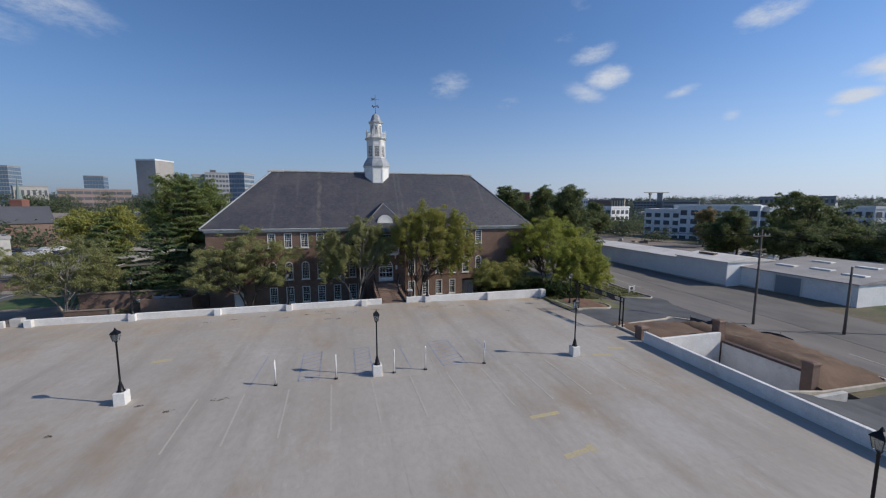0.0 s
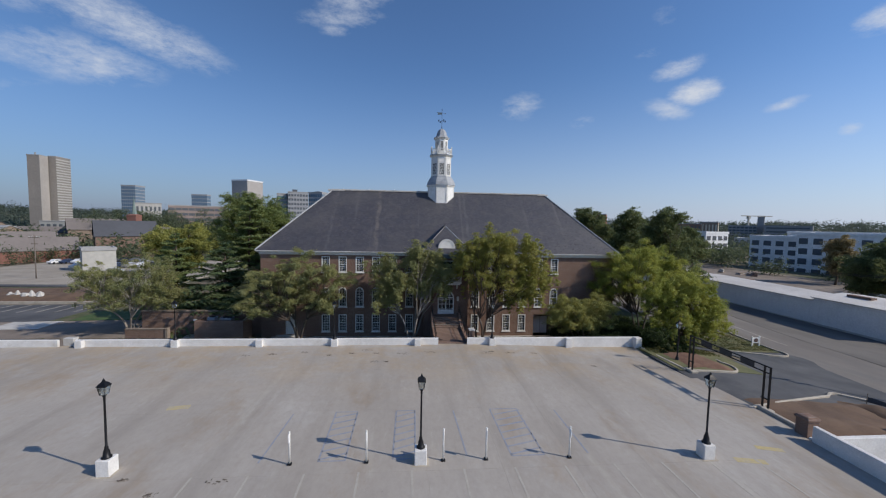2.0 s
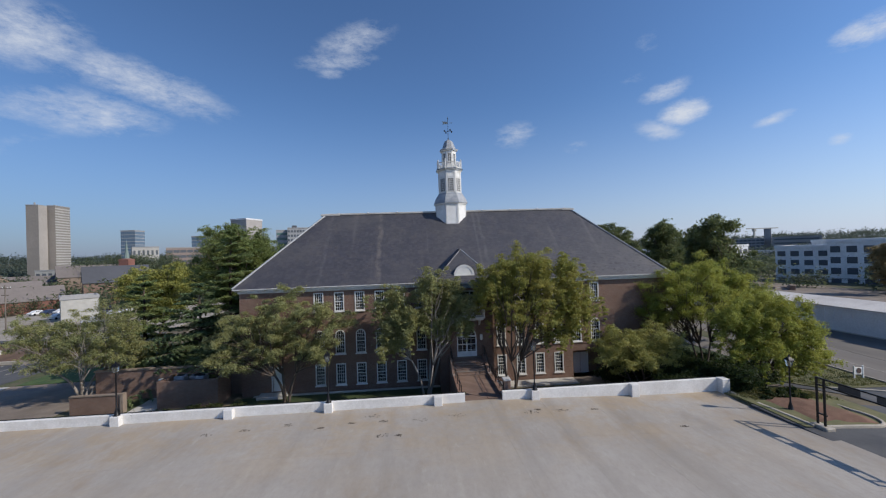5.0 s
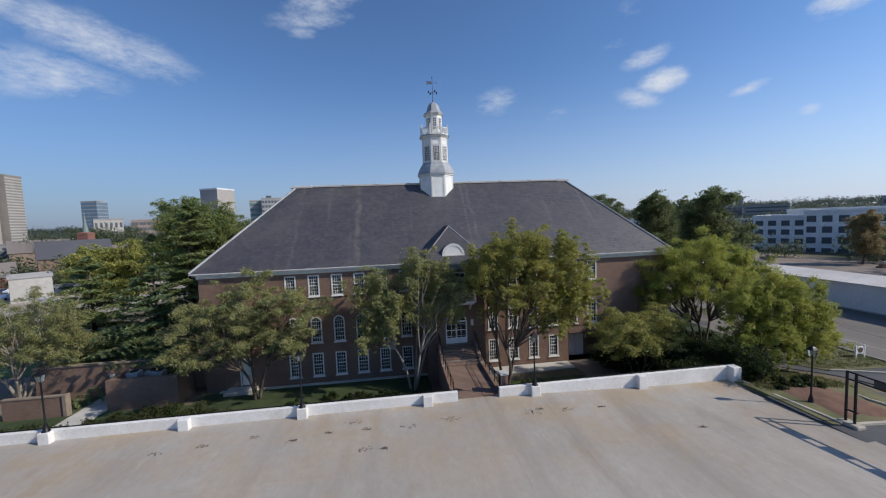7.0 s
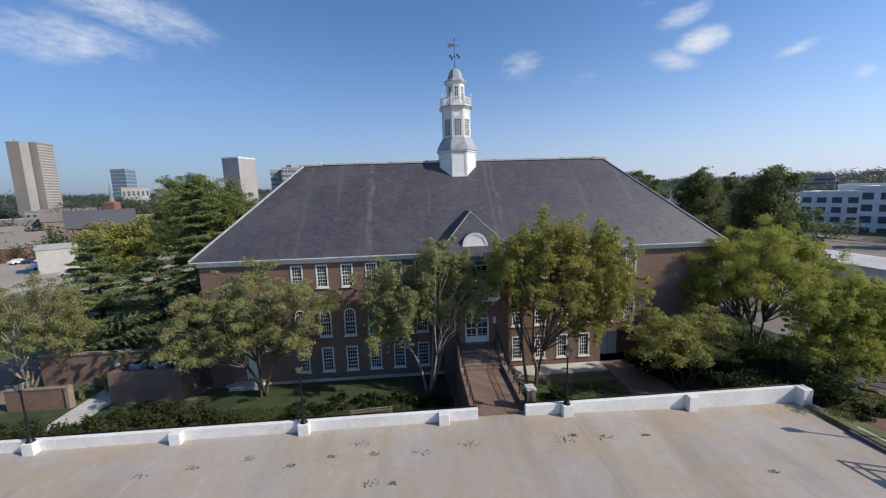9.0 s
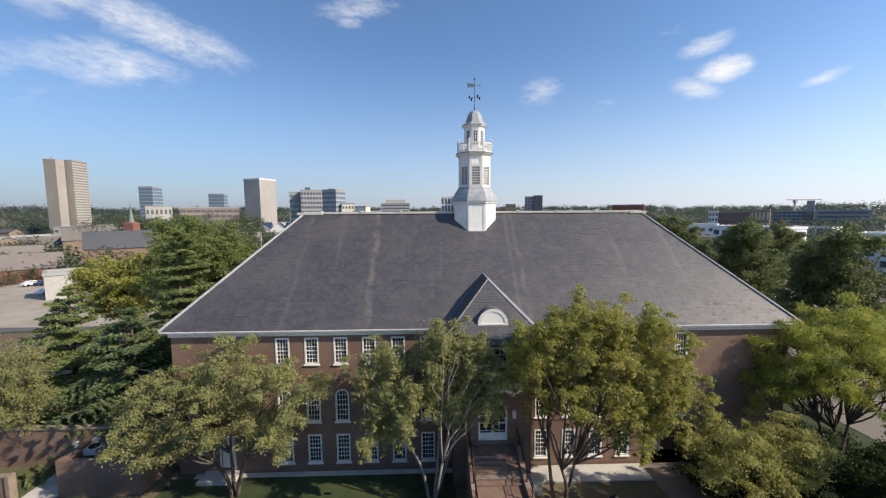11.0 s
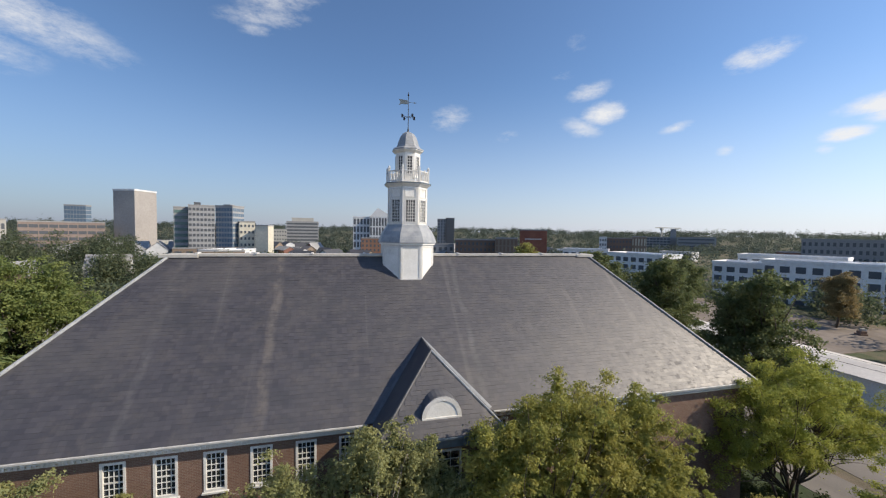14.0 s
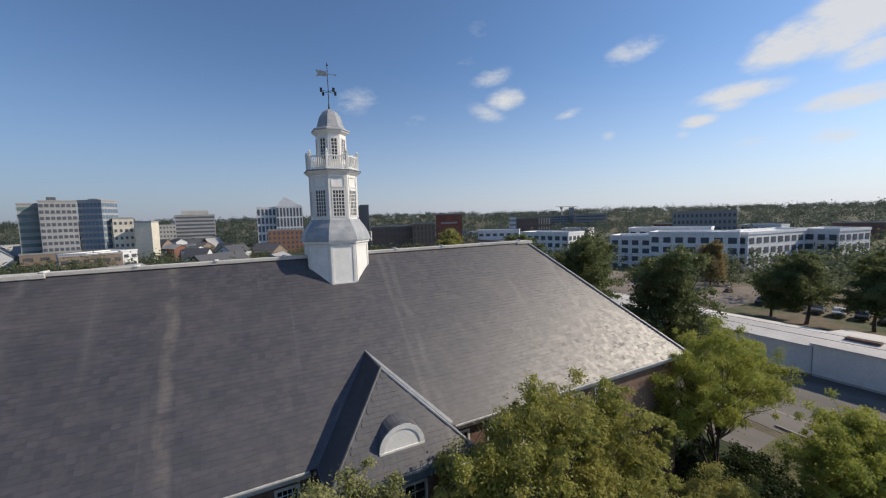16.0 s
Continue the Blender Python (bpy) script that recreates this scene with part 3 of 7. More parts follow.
# ---- ground, deck and paving ----
def build_ground():
    near = [float(v) for v in range(-90, 92, 2)]
    far = [100, 112, 128, 150, 180, 220, 280, 360, 470, 620, 820, 1080, 1420, 1850, 2400, 3100, 3900, 4700]
    line = [-float(v) for v in reversed(far)] + near + [float(v) for v in far]
    n, s = len(line), Shape()
    s.v = [(x, y, ground_z(x, y)) for y in line for x in line]
    s.f = [(j * n + i, j * n + i + 1, (j + 1) * n + i + 1, (j + 1) * n + i) for j in range(n - 1) for i in range(n - 1)
           if not (-58 < line[i] and line[i + 1] <= 16 and -70 < line[j] and line[j + 1] < -12.5)
           and not (14 <= line[i] and line[i + 1] <= 28 and -38 <= line[j] and line[j + 1] <= -28)]
    structure("ground", s, GROUND, "open ground with patchy turf, bare soil and leaf litter", "ground", True)


build_ground()


def sheet(name, x0, x1, y0, y1, material, label, category="pavement", lift=0.03, step=2.0, edge=None):
    """A paved or planted area that follows the land, with a skirt so that it has thickness."""
    nx, ny = max(1, round((x1 - x0) / step)), max(1, round((y1 - y0) / step))
    s = Shape()
    xs, ys = np.linspace(x0, x1, nx + 1), np.linspace(y0, y1, ny + 1)
    pt = edge or (lambda x, y: (x, y))
    for drop in (0.0, 0.25):
        for y in ys:
            for x in xs:
                px, py = pt(x, y)
                s.v.append((px, py, ground_z(px, py) + lift - drop))
    w, m = nx + 1, (nx + 1) * (ny + 1)
    s.f = [(j * w + i, j * w + i + 1, (j + 1) * w + i + 1, (j + 1) * w + i) for j in range(ny) for i in range(nx)]
    rim = [i for i in range(nx)] + [j * w + nx for j in range(ny)] + [ny * w + i for i in range(nx, 0, -1)] + [j * w for j in range(ny, 0, -1)]
    s.f += [(a, m + a, m + b, b) for a, b in zip(rim, rim[1:] + rim[:1])]
    return structure(name, s, material, label, category)


DX0, DX1, DY0, DY1 = -58.0, 18.2, -72.0, -11.6


def build_deck():
    s = Shape().box(DX0 + 0.02, DX1 - 0.02, DY0 + 0.02, DY1 - 0.02, -5.5, -0.62)
    deck = structure("parking_deck", s, CONC, "worn grey concrete top deck of a parking garage", "parking deck")
    xs = [DX0 + i * (DX1 - DX0) / 21 for i in range(22)]
    ys = [DY0, -60.5, -51.5, -42.5, -36.6, -30.7, -24.6, -18.0, DY1]
    gap = 0.002
    for i in range(21):
        for j in range(8):
            x0, x1, y0, y1 = xs[i] + gap, xs[i + 1] - gap, ys[j] + gap, ys[j + 1] - gap
            p = Shape()
            k = 5 if xs[i + 1] > 0 and ys[j + 1] > -26 else 1
            nx = [x0 + (x1 - x0) * a / k for a in range(k + 1)]
            ny = [y0 + (y1 - y0) * a / k for a in range(k + 1)]
            p.v = [(x, y, deck_z(x, y)) for y in ny for x in nx]
            w = k + 1
            p.f = [(b * w + a, b * w + a + 1, (b + 1) * w + a + 1, (b + 1) * w + a) for b in range(k) for a in range(k)]
            low = len(p.v)
            rim = list(range(k)) + [b * w + k for b in range(k)] + [k * w + a for a in range(k, 0, -1)] + [b * w for b in range(k, 0, -1)]
            p.v += [(p.v[r][0], p.v[r][1], p.v[r][2] - 0.12) for r in rim]
            p.f += [(rim[a], low + a, low + (a + 1) % len(rim), rim[(a + 1) % len(rim)]) for a in range(len(rim))]
            part("deck_slab", p, DECK, deck)
    # one bed under the joints
    b = Shape()
    for i in range(21):
        for j in range(8):
            x0, x1, y0, y1 = xs[i], xs[i + 1], ys[j], ys[j + 1]
            k = 5 if x1 > 0 and y1 > -26 else 1
            for q in range(k * k):
                xa, xb = x0 + (x1 - x0) * (q % k) / k, x0 + (x1 - x0) * (q % k + 1) / k
                ya, yb = y0 + (y1 - y0) * (q // k) / k, y0 + (y1 - y0) * (q // k + 1) / k
                b.quad(*((x, y, deck_z(x, y) - 0.007) for x, y in ((xa, ya), (xb, ya), (xb, yb), (xa, yb))))
    part("joint_bed", b, KERB, deck)
    return deck


def low_wall(name, x0, x1, y, label, post_xs, top=0.64):
    """A rendered parapet with a rounded coping and square posts on its deck side."""
    w = thing(name, label, "parapet wall", (0, 0, 0))
    s = Shape()
    for a in range(max(1, int((x1 - x0) / 2.4))):
        n = max(1, int((x1 - x0) / 2.4))
        xa, xb = x0 + (x1 - x0) * a / n, x0 + (x1 - x0) * (a + 1) / n
        za, zb = deck_z(xa, y - 1), deck_z(xb, y - 1)
        s.rings([[(x, y + dy, zz) for dy, zz in ((-0.12, z - 0.6), (0.12, z - 0.6), (0.12, top - 0.04), (0.08, top), (-0.08, top), (-0.12, top - 0.04))]
                 for x, z in ((xa, za), (xb, zb))])
    part("wall_body", s, PARAPET, w)
    for px in post_xs:
        z = deck_z(px, y - 1)
        part("post", Shape().box(px - 0.3, px + 0.3, y - 0.52, y - 0.123, z - 0.2, top + 0.02, 0.025), PARAPET, w)
    # thin dark bar along the outer edge
    part("edge_bar", Shape().tube([(x0, y + 0.22, top - 0.02), (x1, y + 0.22, top - 0.02)], 0.035, 6), IRON, w, "thin dark bar along the outer edge")
    return w


build_deck()
low_wall("parapet_wall", -34.4, -1.8, -11.75, "white rendered parapet wall along the deck edge", (-33.9, -25.8, -18.4, -11.6, -3.8))
low_wall("parapet_wall", 1.0, 18.0, -11.75, "white rendered parapet wall along the deck edge", (3.4, 11.05))
low_wall("parapet_wall", -57.9, -35.9, -11.75, "white rendered parapet wall along the deck edge", (-42.0, -50.0))
part_end = thing("parapet_pier", "white rendered end pier of the parapet", "pier", (18.15, -11.95, 0))
part("pier_body", Shape().box(-0.32, 0.32, -0.45, 0.25, -1.2, 0.68, 0.03), PARAPET, part_end)
g_pier = thing("wall_pier", "grey block pier beside the parapet gap", "pier", (-35.2, -11.3, 0))
part("pier_body", Shape().box(-0.45, 0.45, -0.3, 0.3, -0.6, 0.7, 0.03), CONC, g_pier)


def side_wall():
    """The long white wall on the drive side of the deck, with brick piers and the ramp pit behind it."""
    w = thing("ramp_wall", "long white rendered wall along the deck beside the ramp", "wall", (0, 0, 0))
    part("wall_body", Shape().rings([[(17.95 + 0.02 * (y + 29) + dx, y, z) for dx, z in ((-0.14, -3.2), (0.14, -3.2), (0.14, 0.84), (0.12, 0.88), (-0.12, 0.88), (-0.14, 0.84))] for y in (-29.3, -72.0)]), PARAPET, w)
    f = thing("retaining_wall", "white rendered retaining wall round the sunken ramp", "retaining wall", (0, 0, 0))
    part("end_wall", Shape().box(17.95, 26.0, -29.3, -29.0, -3.4, 0.1, 0.02), PARAPET, f)
    part("long_wall", Shape().box(26.15, 26.45, -36.0, -29.3, -3.4, -0.8, 0.02), PARAPET, f)
    part("coping", Shape().box(26.08, 26.52, -36.0, -29.3, -0.8, -0.6, 0.02), RUSTY, f, "dark brown brick coping")
    part("near_wall", Shape().box(17.4, 26.0, -38.2, -37.9, -3.4, -1.0, 0.02), CONC, f)
    structure("ramp_floor", Shape().box(15.5, 27.4, -38.2, -29.0, -3.6, -3.2), CONC, "grey concrete ramp floor below the deck", "ramp")
    for x, y, z0, z1 in ((18.25, -28.6, -0.6, 1.05), (26.4, -28.7, -3.3, 1.0), (26.2, -35.9, -3.3, 0.1)):
        p = thing("brick_pier", "brown brick pier with a rounded weathered cap", "pier", (x, y, 0))
        part("shaft", Shape().box(-0.36, 0.36, -0.36, 0.36, z0, z1 - 0.12, 0.015), BROWN_BRICK, p)
        part("cap", Shape().rings([[(a * (0.42 - k), b * (0.42 - k), z1 + z) for a, b in ((-1, -1), (1, -1), (1, 1), (-1, 1))] for k, z in ((0, -0.12), (0, -0.02), (0.08, 0.06), (0.25, 0.11))]), BROWN_BRICK, p)


side_wall()


def strips(name, label, rects, material, lift=0.006):
    """Paint on the deck: thin strips that follow it."""
    s = Shape()
    for (xa, ya), (xb, yb), w in rects:
        d = Vector((xb - xa, yb - ya, 0))
        n = max(1, int(d.length / 2))
        side = Vector((-d.y, d.x, 0)).normalized() * w / 2
        for k in range(n):
            p, q = Vector((xa, ya, 0)) + d * k / n, Vector((xa, ya, 0)) + d * (k + 1) / n
            ring = [p - side, q - side, q + side, p + side]
            lo = [(v.x, v.y, deck_z(v.x, v.y) + 0.001) for v in ring]
            hi = [(v.x, v.y, deck_z(v.x, v.y) + lift) for v in ring]
            s.rings([lo, hi])
    return structure(name, s, material, label, "paint marking")


def bay_marks():
    for x0, x1, lean in ((-8.91, -7.62, -0.05), (-5.3, -4.16, 0.0), (0.72, 2.42, -0.15)):
        rows = [((x0, -29.73), (x0 + lean, -24.83), 0.09), ((x1, -29.73), (x1 + lean, -24.83), 0.09),
                ((x0 + lean, -24.83), (x1 + lean, -24.83), 0.09), ((x0, -29.73), (x1, -29.73), 0.09)]
        for k in range(7):
            y = -29.6 + k * 0.68
            rows.append(((x0, y), (x1, y + 0.5), 0.12))
        strips("access_aisle_marking", "faded blue hatched access aisle painted on the deck", rows, BLUE)
    strips("bay_marking", "faded blue parking bay lines", [((-11.74, -29.73), (-11.48, -24.93), 0.09), ((-1.56, -29.53), (-1.77, -24.93), 0.09), ((4.74, -29.73), (4.66, -25.13), 0.09)], BLUE)
    for k in range(12):
        x = -14.2 + 2.49 * k
        strips("bay_marking", "worn cream parking bay line", [((x, -35.8), (x - 0.1, -30.65), 0.1)], LINE)
    strips("arrow_marking", "faded yellow arrow marks on the deck", [((3.50, -37.23), (5.25, -37.13), 0.3), ((3.50, -40.53), (4.84, -40.33), 0.3), ((4.89, -40.33), (5.25, -40.28), 0.6)], YELLOW)
    strips("arrow_marking", "faded yellow mark near the wall", [((12.05, -30.63), (13.49, -30.93), 0.4), ((14.11, -29.63), (15.35, -30.03), 0.35), ((-19.36, -23.93), (-18.13, -23.73), 0.5)], YELLOW, 0.005)


bay_marks()

# ---- drive, road and planting by the road ----
def road_edge(u, y):
    """u from 0 at the near kerb to 1 at the far one; the street runs a little askew."""
    a, b = 36.8 + 0.10 * y, 45.0 + 0.13 * y
    return a + (b - a) * u, y


sheet("road", 0.0, 1.0, -160, 170, OLDROAD, "worn grey two-lane street", "road", 0.03, 5, road_edge)
sheet("road_line", 0.50, 0.515, -160, 170, LINE, "worn pale centre line on the street", "road marking", 0.045, 5, road_edge)
sheet("verge", 1.0, 1.9, -70, 130, VERGE, "dusty worn verge before the white sheds", "verge", 0.05, 4, lambda u, y: (road_edge(1.0, y)[0] + (u - 1.0) * 10 / 0.9, y))
sheet("driveway", 17.66, 36.0, -28.9, -15.0, ASPHALT, "dark asphalt driveway beside the deck", "driveway", 0.05, 1.25)
sheet("drive_line", 25.2, 25.34, -18.4, -12.4, YELLOW, "faded edge line on the driveway", "road marking", 0.065, 1.5)
sheet("driveway_neck", 28.0, 37.5, -15.1, -6.5, ASPHALT, "dark asphalt mouth of the driveway", "driveway", 0.045, 1.25)
sheet("side_lane", 31.4, 35.4, -4.0, 60.0, OLDROAD, "grey service lane beside the hall", "lane", 0.05, 2.0)
sheet("end_bed", 22.9, 31.3, -6.2, 16.0, IVY, "dark planted ground at the end of the hall", "planting bed", 0.05, 1.2)
sheet("side_verge", 17.9, 25.6, -18.6, -6.5, DRYGRASS, "thin dry grass verge by the drive", "verge", 0.09, 1.0)
sheet("drive_island", 29.5, 37.0, -9.5, -1.0, DRYGRASS, "grass island between drive and street", "verge", 0.10, 1.0)


def kerb(name, pts, label, w=0.18, h=0.16, land=None):
    s = Shape()
    rings = []
    for i, (x, y) in enumerate(pts):
        a, b = Vector(pts[max(i - 1, 0)]), Vector(pts[min(i + 1, len(pts) - 1)])
        n = Vector((-(b - a).y, (b - a).x)).normalized() * w / 2
        z = (land or ground_z)(x, y) + 0.05
        rings.append([(x - n.x, y - n.y, z - 0.2), (x - n.x, y - n.y, z + h - 0.03), (x - n.x * 0.7, y - n.y * 0.7, z + h), (x + n.x * 0.7, y + n.y * 0.7, z + h), (x + n.x, y + n.y, z + h - 0.03), (x + n.x, y + n.y, z - 0.2)])
    s.rings(rings)
    return structure(name, s, KERB, label, "kerb")


def bow(x, y, r, a0, a1, n=10):
    return [(x + r * math.cos(radians(a0 + (a1 - a0) * k / n)), y + r * math.sin(radians(a0 + (a1 - a0) * k / n))) for k in range(n + 1)]


kerb("kerb_deck", [(18.3, -12.2), (18.45, -18.6)], "concrete kerb along the deck edge", 0.25, 0.14, deck_z)
kerb("kerb_deck_near", [(18.4, -25.4), (18.4, -28.2)], "stained kerb beside the brick pier", 0.25, 0.14, deck_z)
kerb("kerb_planting", [(18.5, -18.8), (20.9, -18.9), *bow(22.0, -17.2, 1.7, -80, 30), (25.9, -10.0), (26.4, -7.0)], "pale curved kerb round the planting bed")
kerb("kerb_bank", [(18.2, -25.2), (21.0, -24.4), (27.0, -22.4), *bow(28.4, -22.6, 1.0, 130, 60, 5), (34.5, -24.5), (33.2, -36.5)], "pale kerb along the clay bank")
kerb("kerb_island", [(29.6, -9.4), (33.5, -11.0), *bow(35.0, -9.6, 1.6, -100, 20, 6), (37.2, -4.0), (37.6, 0.0)], "pale kerb round the grass island")
kerb("kerb_lane", [(24.6, -3.5), (24.8, 40.0)], "dark kerb along the service lane", 0.15, 0.12)


def mound(name, x0, x1, y0, y1, material, label, height, seed, step=0.5):
    """Piled earth: an uneven heap that meets the ground all round."""
    s = Shape()
    nx, ny = int((x1 - x0) / step), int((y1 - y0) / step)
    for j in range(ny + 1):
        for i in range(nx + 1):
            u, v = i / nx, j / ny
            x, y = x0 + (x1 - x0) * u, y0 + (y1 - y0) * v
            e = min(1.0, 6 * min(u, 1 - u), 6 * min(v, 1 - v))
            bump = 0.6 + 0.55 * noise.noise((x * 0.25, y * 0.25, seed)) + 0.25 * noise.noise((x * 1.1, y * 1.1, seed))
            s.v.append((x, y, ground_z(x, y) - 0.05 + e * height * bump))
    w = nx + 1
    s.f = [(j * w + i, j * w + i + 1, (j + 1) * w + i + 1, (j + 1) * w + i) for j in range(ny) for i in range(nx)]
    return structure(name, s, material, label, "earth bank", True)


mound("clay_bank", 26.4, 34.2, -37.0, -22.8, CLAY, "bare red clay bank above the ramp", 1.1, 2.0)
mound("clay_bank_front", 18.3, 28.5, -29.0, -23.4, CLAY, "bare red clay strip by the ramp wall", 0.55, 5.0)
mound("mulch_bed", 18.6, 23.4, -18.8, -13.6, REDMULCH, "red-brown mulch bed round the gate post", 0.42, 7.0)
sheet("ramp_drive", 17.8, 33.5, -64.0, -37.9, ASPHALT, "dark asphalt drive past the ramp", "driveway", 0.06, 1.5)
kerb("kerb_ramp", [(18.2, -38.0), (22.5, -37.8), (25.4, -37.2), (33.4, -36.9)], "pale kerb below the clay bank")

# ---- the brick hall ----
WX0, WX1, WY0, WY1, WBOT, WTOP = -22.8, 22.05, 0.0, 17.4, -3.4, 7.8
EX0, EX1, EY0, EY1, EZ = -23.3, 22.53, -0.42, 17.82, 8.04
RX0, RX1, RY, RZ = -15.82, 15.1, 8.7, 16.22
BX0, BX1, BY = -2.93, 2.41, -2.15  # the entrance bay
WIN_L = [-15.03, -12.97, -10.9, -8.87, -6.8, -4.7]
WIN_R = [3.7, 5.76, 7.8, 9.85, 11.92, 13.97]
HALL = thing("brick_hall", "three-storey red brick hall with a slate hip roof and white trim", "building", (0, 0, 0))


def holed_wall(x0, x1, z0, z1, y0, y1, holes):
    """A wall along x with rectangular openings (x0, x1, z0, z1, arched) right through it."""
    s = Shape()
    xs = sorted({x0, x1, *(h[0] for h in holes), *(h[1] for h in holes)})
    zs = sorted({z0, z1, *(h[2] for h in holes), *(h[3] for h in holes)})
    for a, b in zip(xs, xs[1:]):
        for c, d in zip(zs, zs[1:]):
            mx, mz = (a + b) / 2, (c + d) / 2
            if any(h[0] < mx < h[1] and h[2] < mz < h[3] for h in holes):
                continue
            s.quad((a, y0, c), (b, y0, c), (b, y0, d), (a, y0, d))
            s.quad((a, y1, c), (a, y1, d), (b, y1, d), (b, y1, c))
    for h in holes:
        a, b, c, d = h[:4]
        s.quad((a, y0, c), (a, y1, c), (b, y1, c), (b, y0, c))
        s.quad((a, y0, c), (a, y0, d), (a, y1, d), (a, y1, c))
        s.quad((b, y0, c), (b, y1, c), (b, y1, d), (b, y0, d))
        s.quad((a, y0, d), (b, y0, d), (b, y1, d), (a, y1, d))
        if h[4]:
            r, mx = (b - a) / 2, (a + b) / 2
            arc = [(mx - r * math.cos(math.pi * k / 12), d - r + r * math.sin(math.pi * k / 12)) for k in range(13)]
            for (ax, az), (bx, bz) in zip(arc, arc[1:]):
                s.quad((ax, y0, az), (bx, y0, bz), (bx, y0, d), (ax, y0, d))
                s.quad((ax, y0, az), (ax, y1, az), (bx, y1, bz), (bx, y0, bz))
    s.quad((x0, y0, z0), (x0, y1, z0), (x0, y1, z1), (x0, y0, z1))
    s.quad((x1, y0, z0), (x1, y0, z1), (x1, y1, z1), (x1, y1, z0))
    s.quad((x0, y0, z1), (x0, y1, z1), (x1, y1, z1), (x1, y0, z1))
    return s


W_HALF = 0.5
FLOORS = ((-2.07, 0.1, False), (1.07, 3.52, True), (5.4, 7.36, False))


def window_meshes(h, arched, w=2 * W_HALF, rows=6):
    """Casing, sash with its bars, pane and sill of one sash window, its opening's lower middle at the origin."""
    r = w / 2
    outer = Shape()
    t, d = 0.11, 0.14
    if not arched:
        for x0, x1, z0, z1 in ((-r, -r + t, 0, h), (r - t, r, 0, h), (-r + t, r - t, h - t, h), (-r + t, r - t, 0, t)):
            outer.box(x0, x1, -0.035, d, z0, z1)
    else:
        for x0, x1 in ((-r, -r + t), (r - t, r)):
            outer.box(x0, x1, -0.035, d, 0, h - r)
        outer.box(-r + t, r - t, -0.035, d, 0, t)
        n = 12
        for k in range(n):
            ring = []
            for y in (-0.035, d):
                pts = []
                for q, rr in ((k, r), (k + 1, r), (k + 1, r - t), (k, r - t)):
                    a = math.pi * q / n
                    pts.append((-rr * math.cos(a), y, h - r + rr * math.sin(a)))
                ring.append(pts)
            outer.rings(ring)
    sash = Shape()
    i = r - t
    top = h - t
    for k in range(1, 4):
        x = -i + 2 * i * k / 4
        zt = top if not arched else h - r + math.sqrt(max(0.0, i * i - x * x))
        sash.box(x - 0.017, x + 0.017, 0.06, 0.11, t, zt)
    for k in range(1, rows):
        z = t + (top - t) * k / rows
        m = i if not arched or z < h - r else math.sqrt(max(0.0, i * i - (z - h + r) ** 2))
        big = 0.035 if k == rows // 2 else 0.016
        sash.box(-m, m, 0.055, 0.112, z - big, z + big)
    pane = Shape()
    if arched:
        pts = [(-i, t)] + [(-i * math.cos(math.pi * k / 10), h - r + i * math.sin(math.pi * k / 10)) for k in range(11)] + [(i, t)]
        pane.rings([[(x, y, z) for x, z in pts] for y in (0.085, 0.095)])
    else:
        pane.box(-i, i, 0.085, 0.095, t, top)
    sill = Shape().box(-r - 0.08, r + 0.08, -0.11, 0.12, -0.1, 0.0, 0.012)
    return [a.mesh(b) for a, b in ((outer, "window"), (sash, "sash"), (pane, "pane"), (sill, "sill"))]


def put_window(meshes, x, y, z, arched):
    ob = part("window", meshes[0], TRIM, HALL, "white arched sash window" if arched else "white multi-pane sash window", at=(x, y, z))
    part("sash", meshes[1], TRIM, ob)
    part("pane", meshes[2], GLASS, ob)
    part("sill", meshes[3], TRIM, ob)


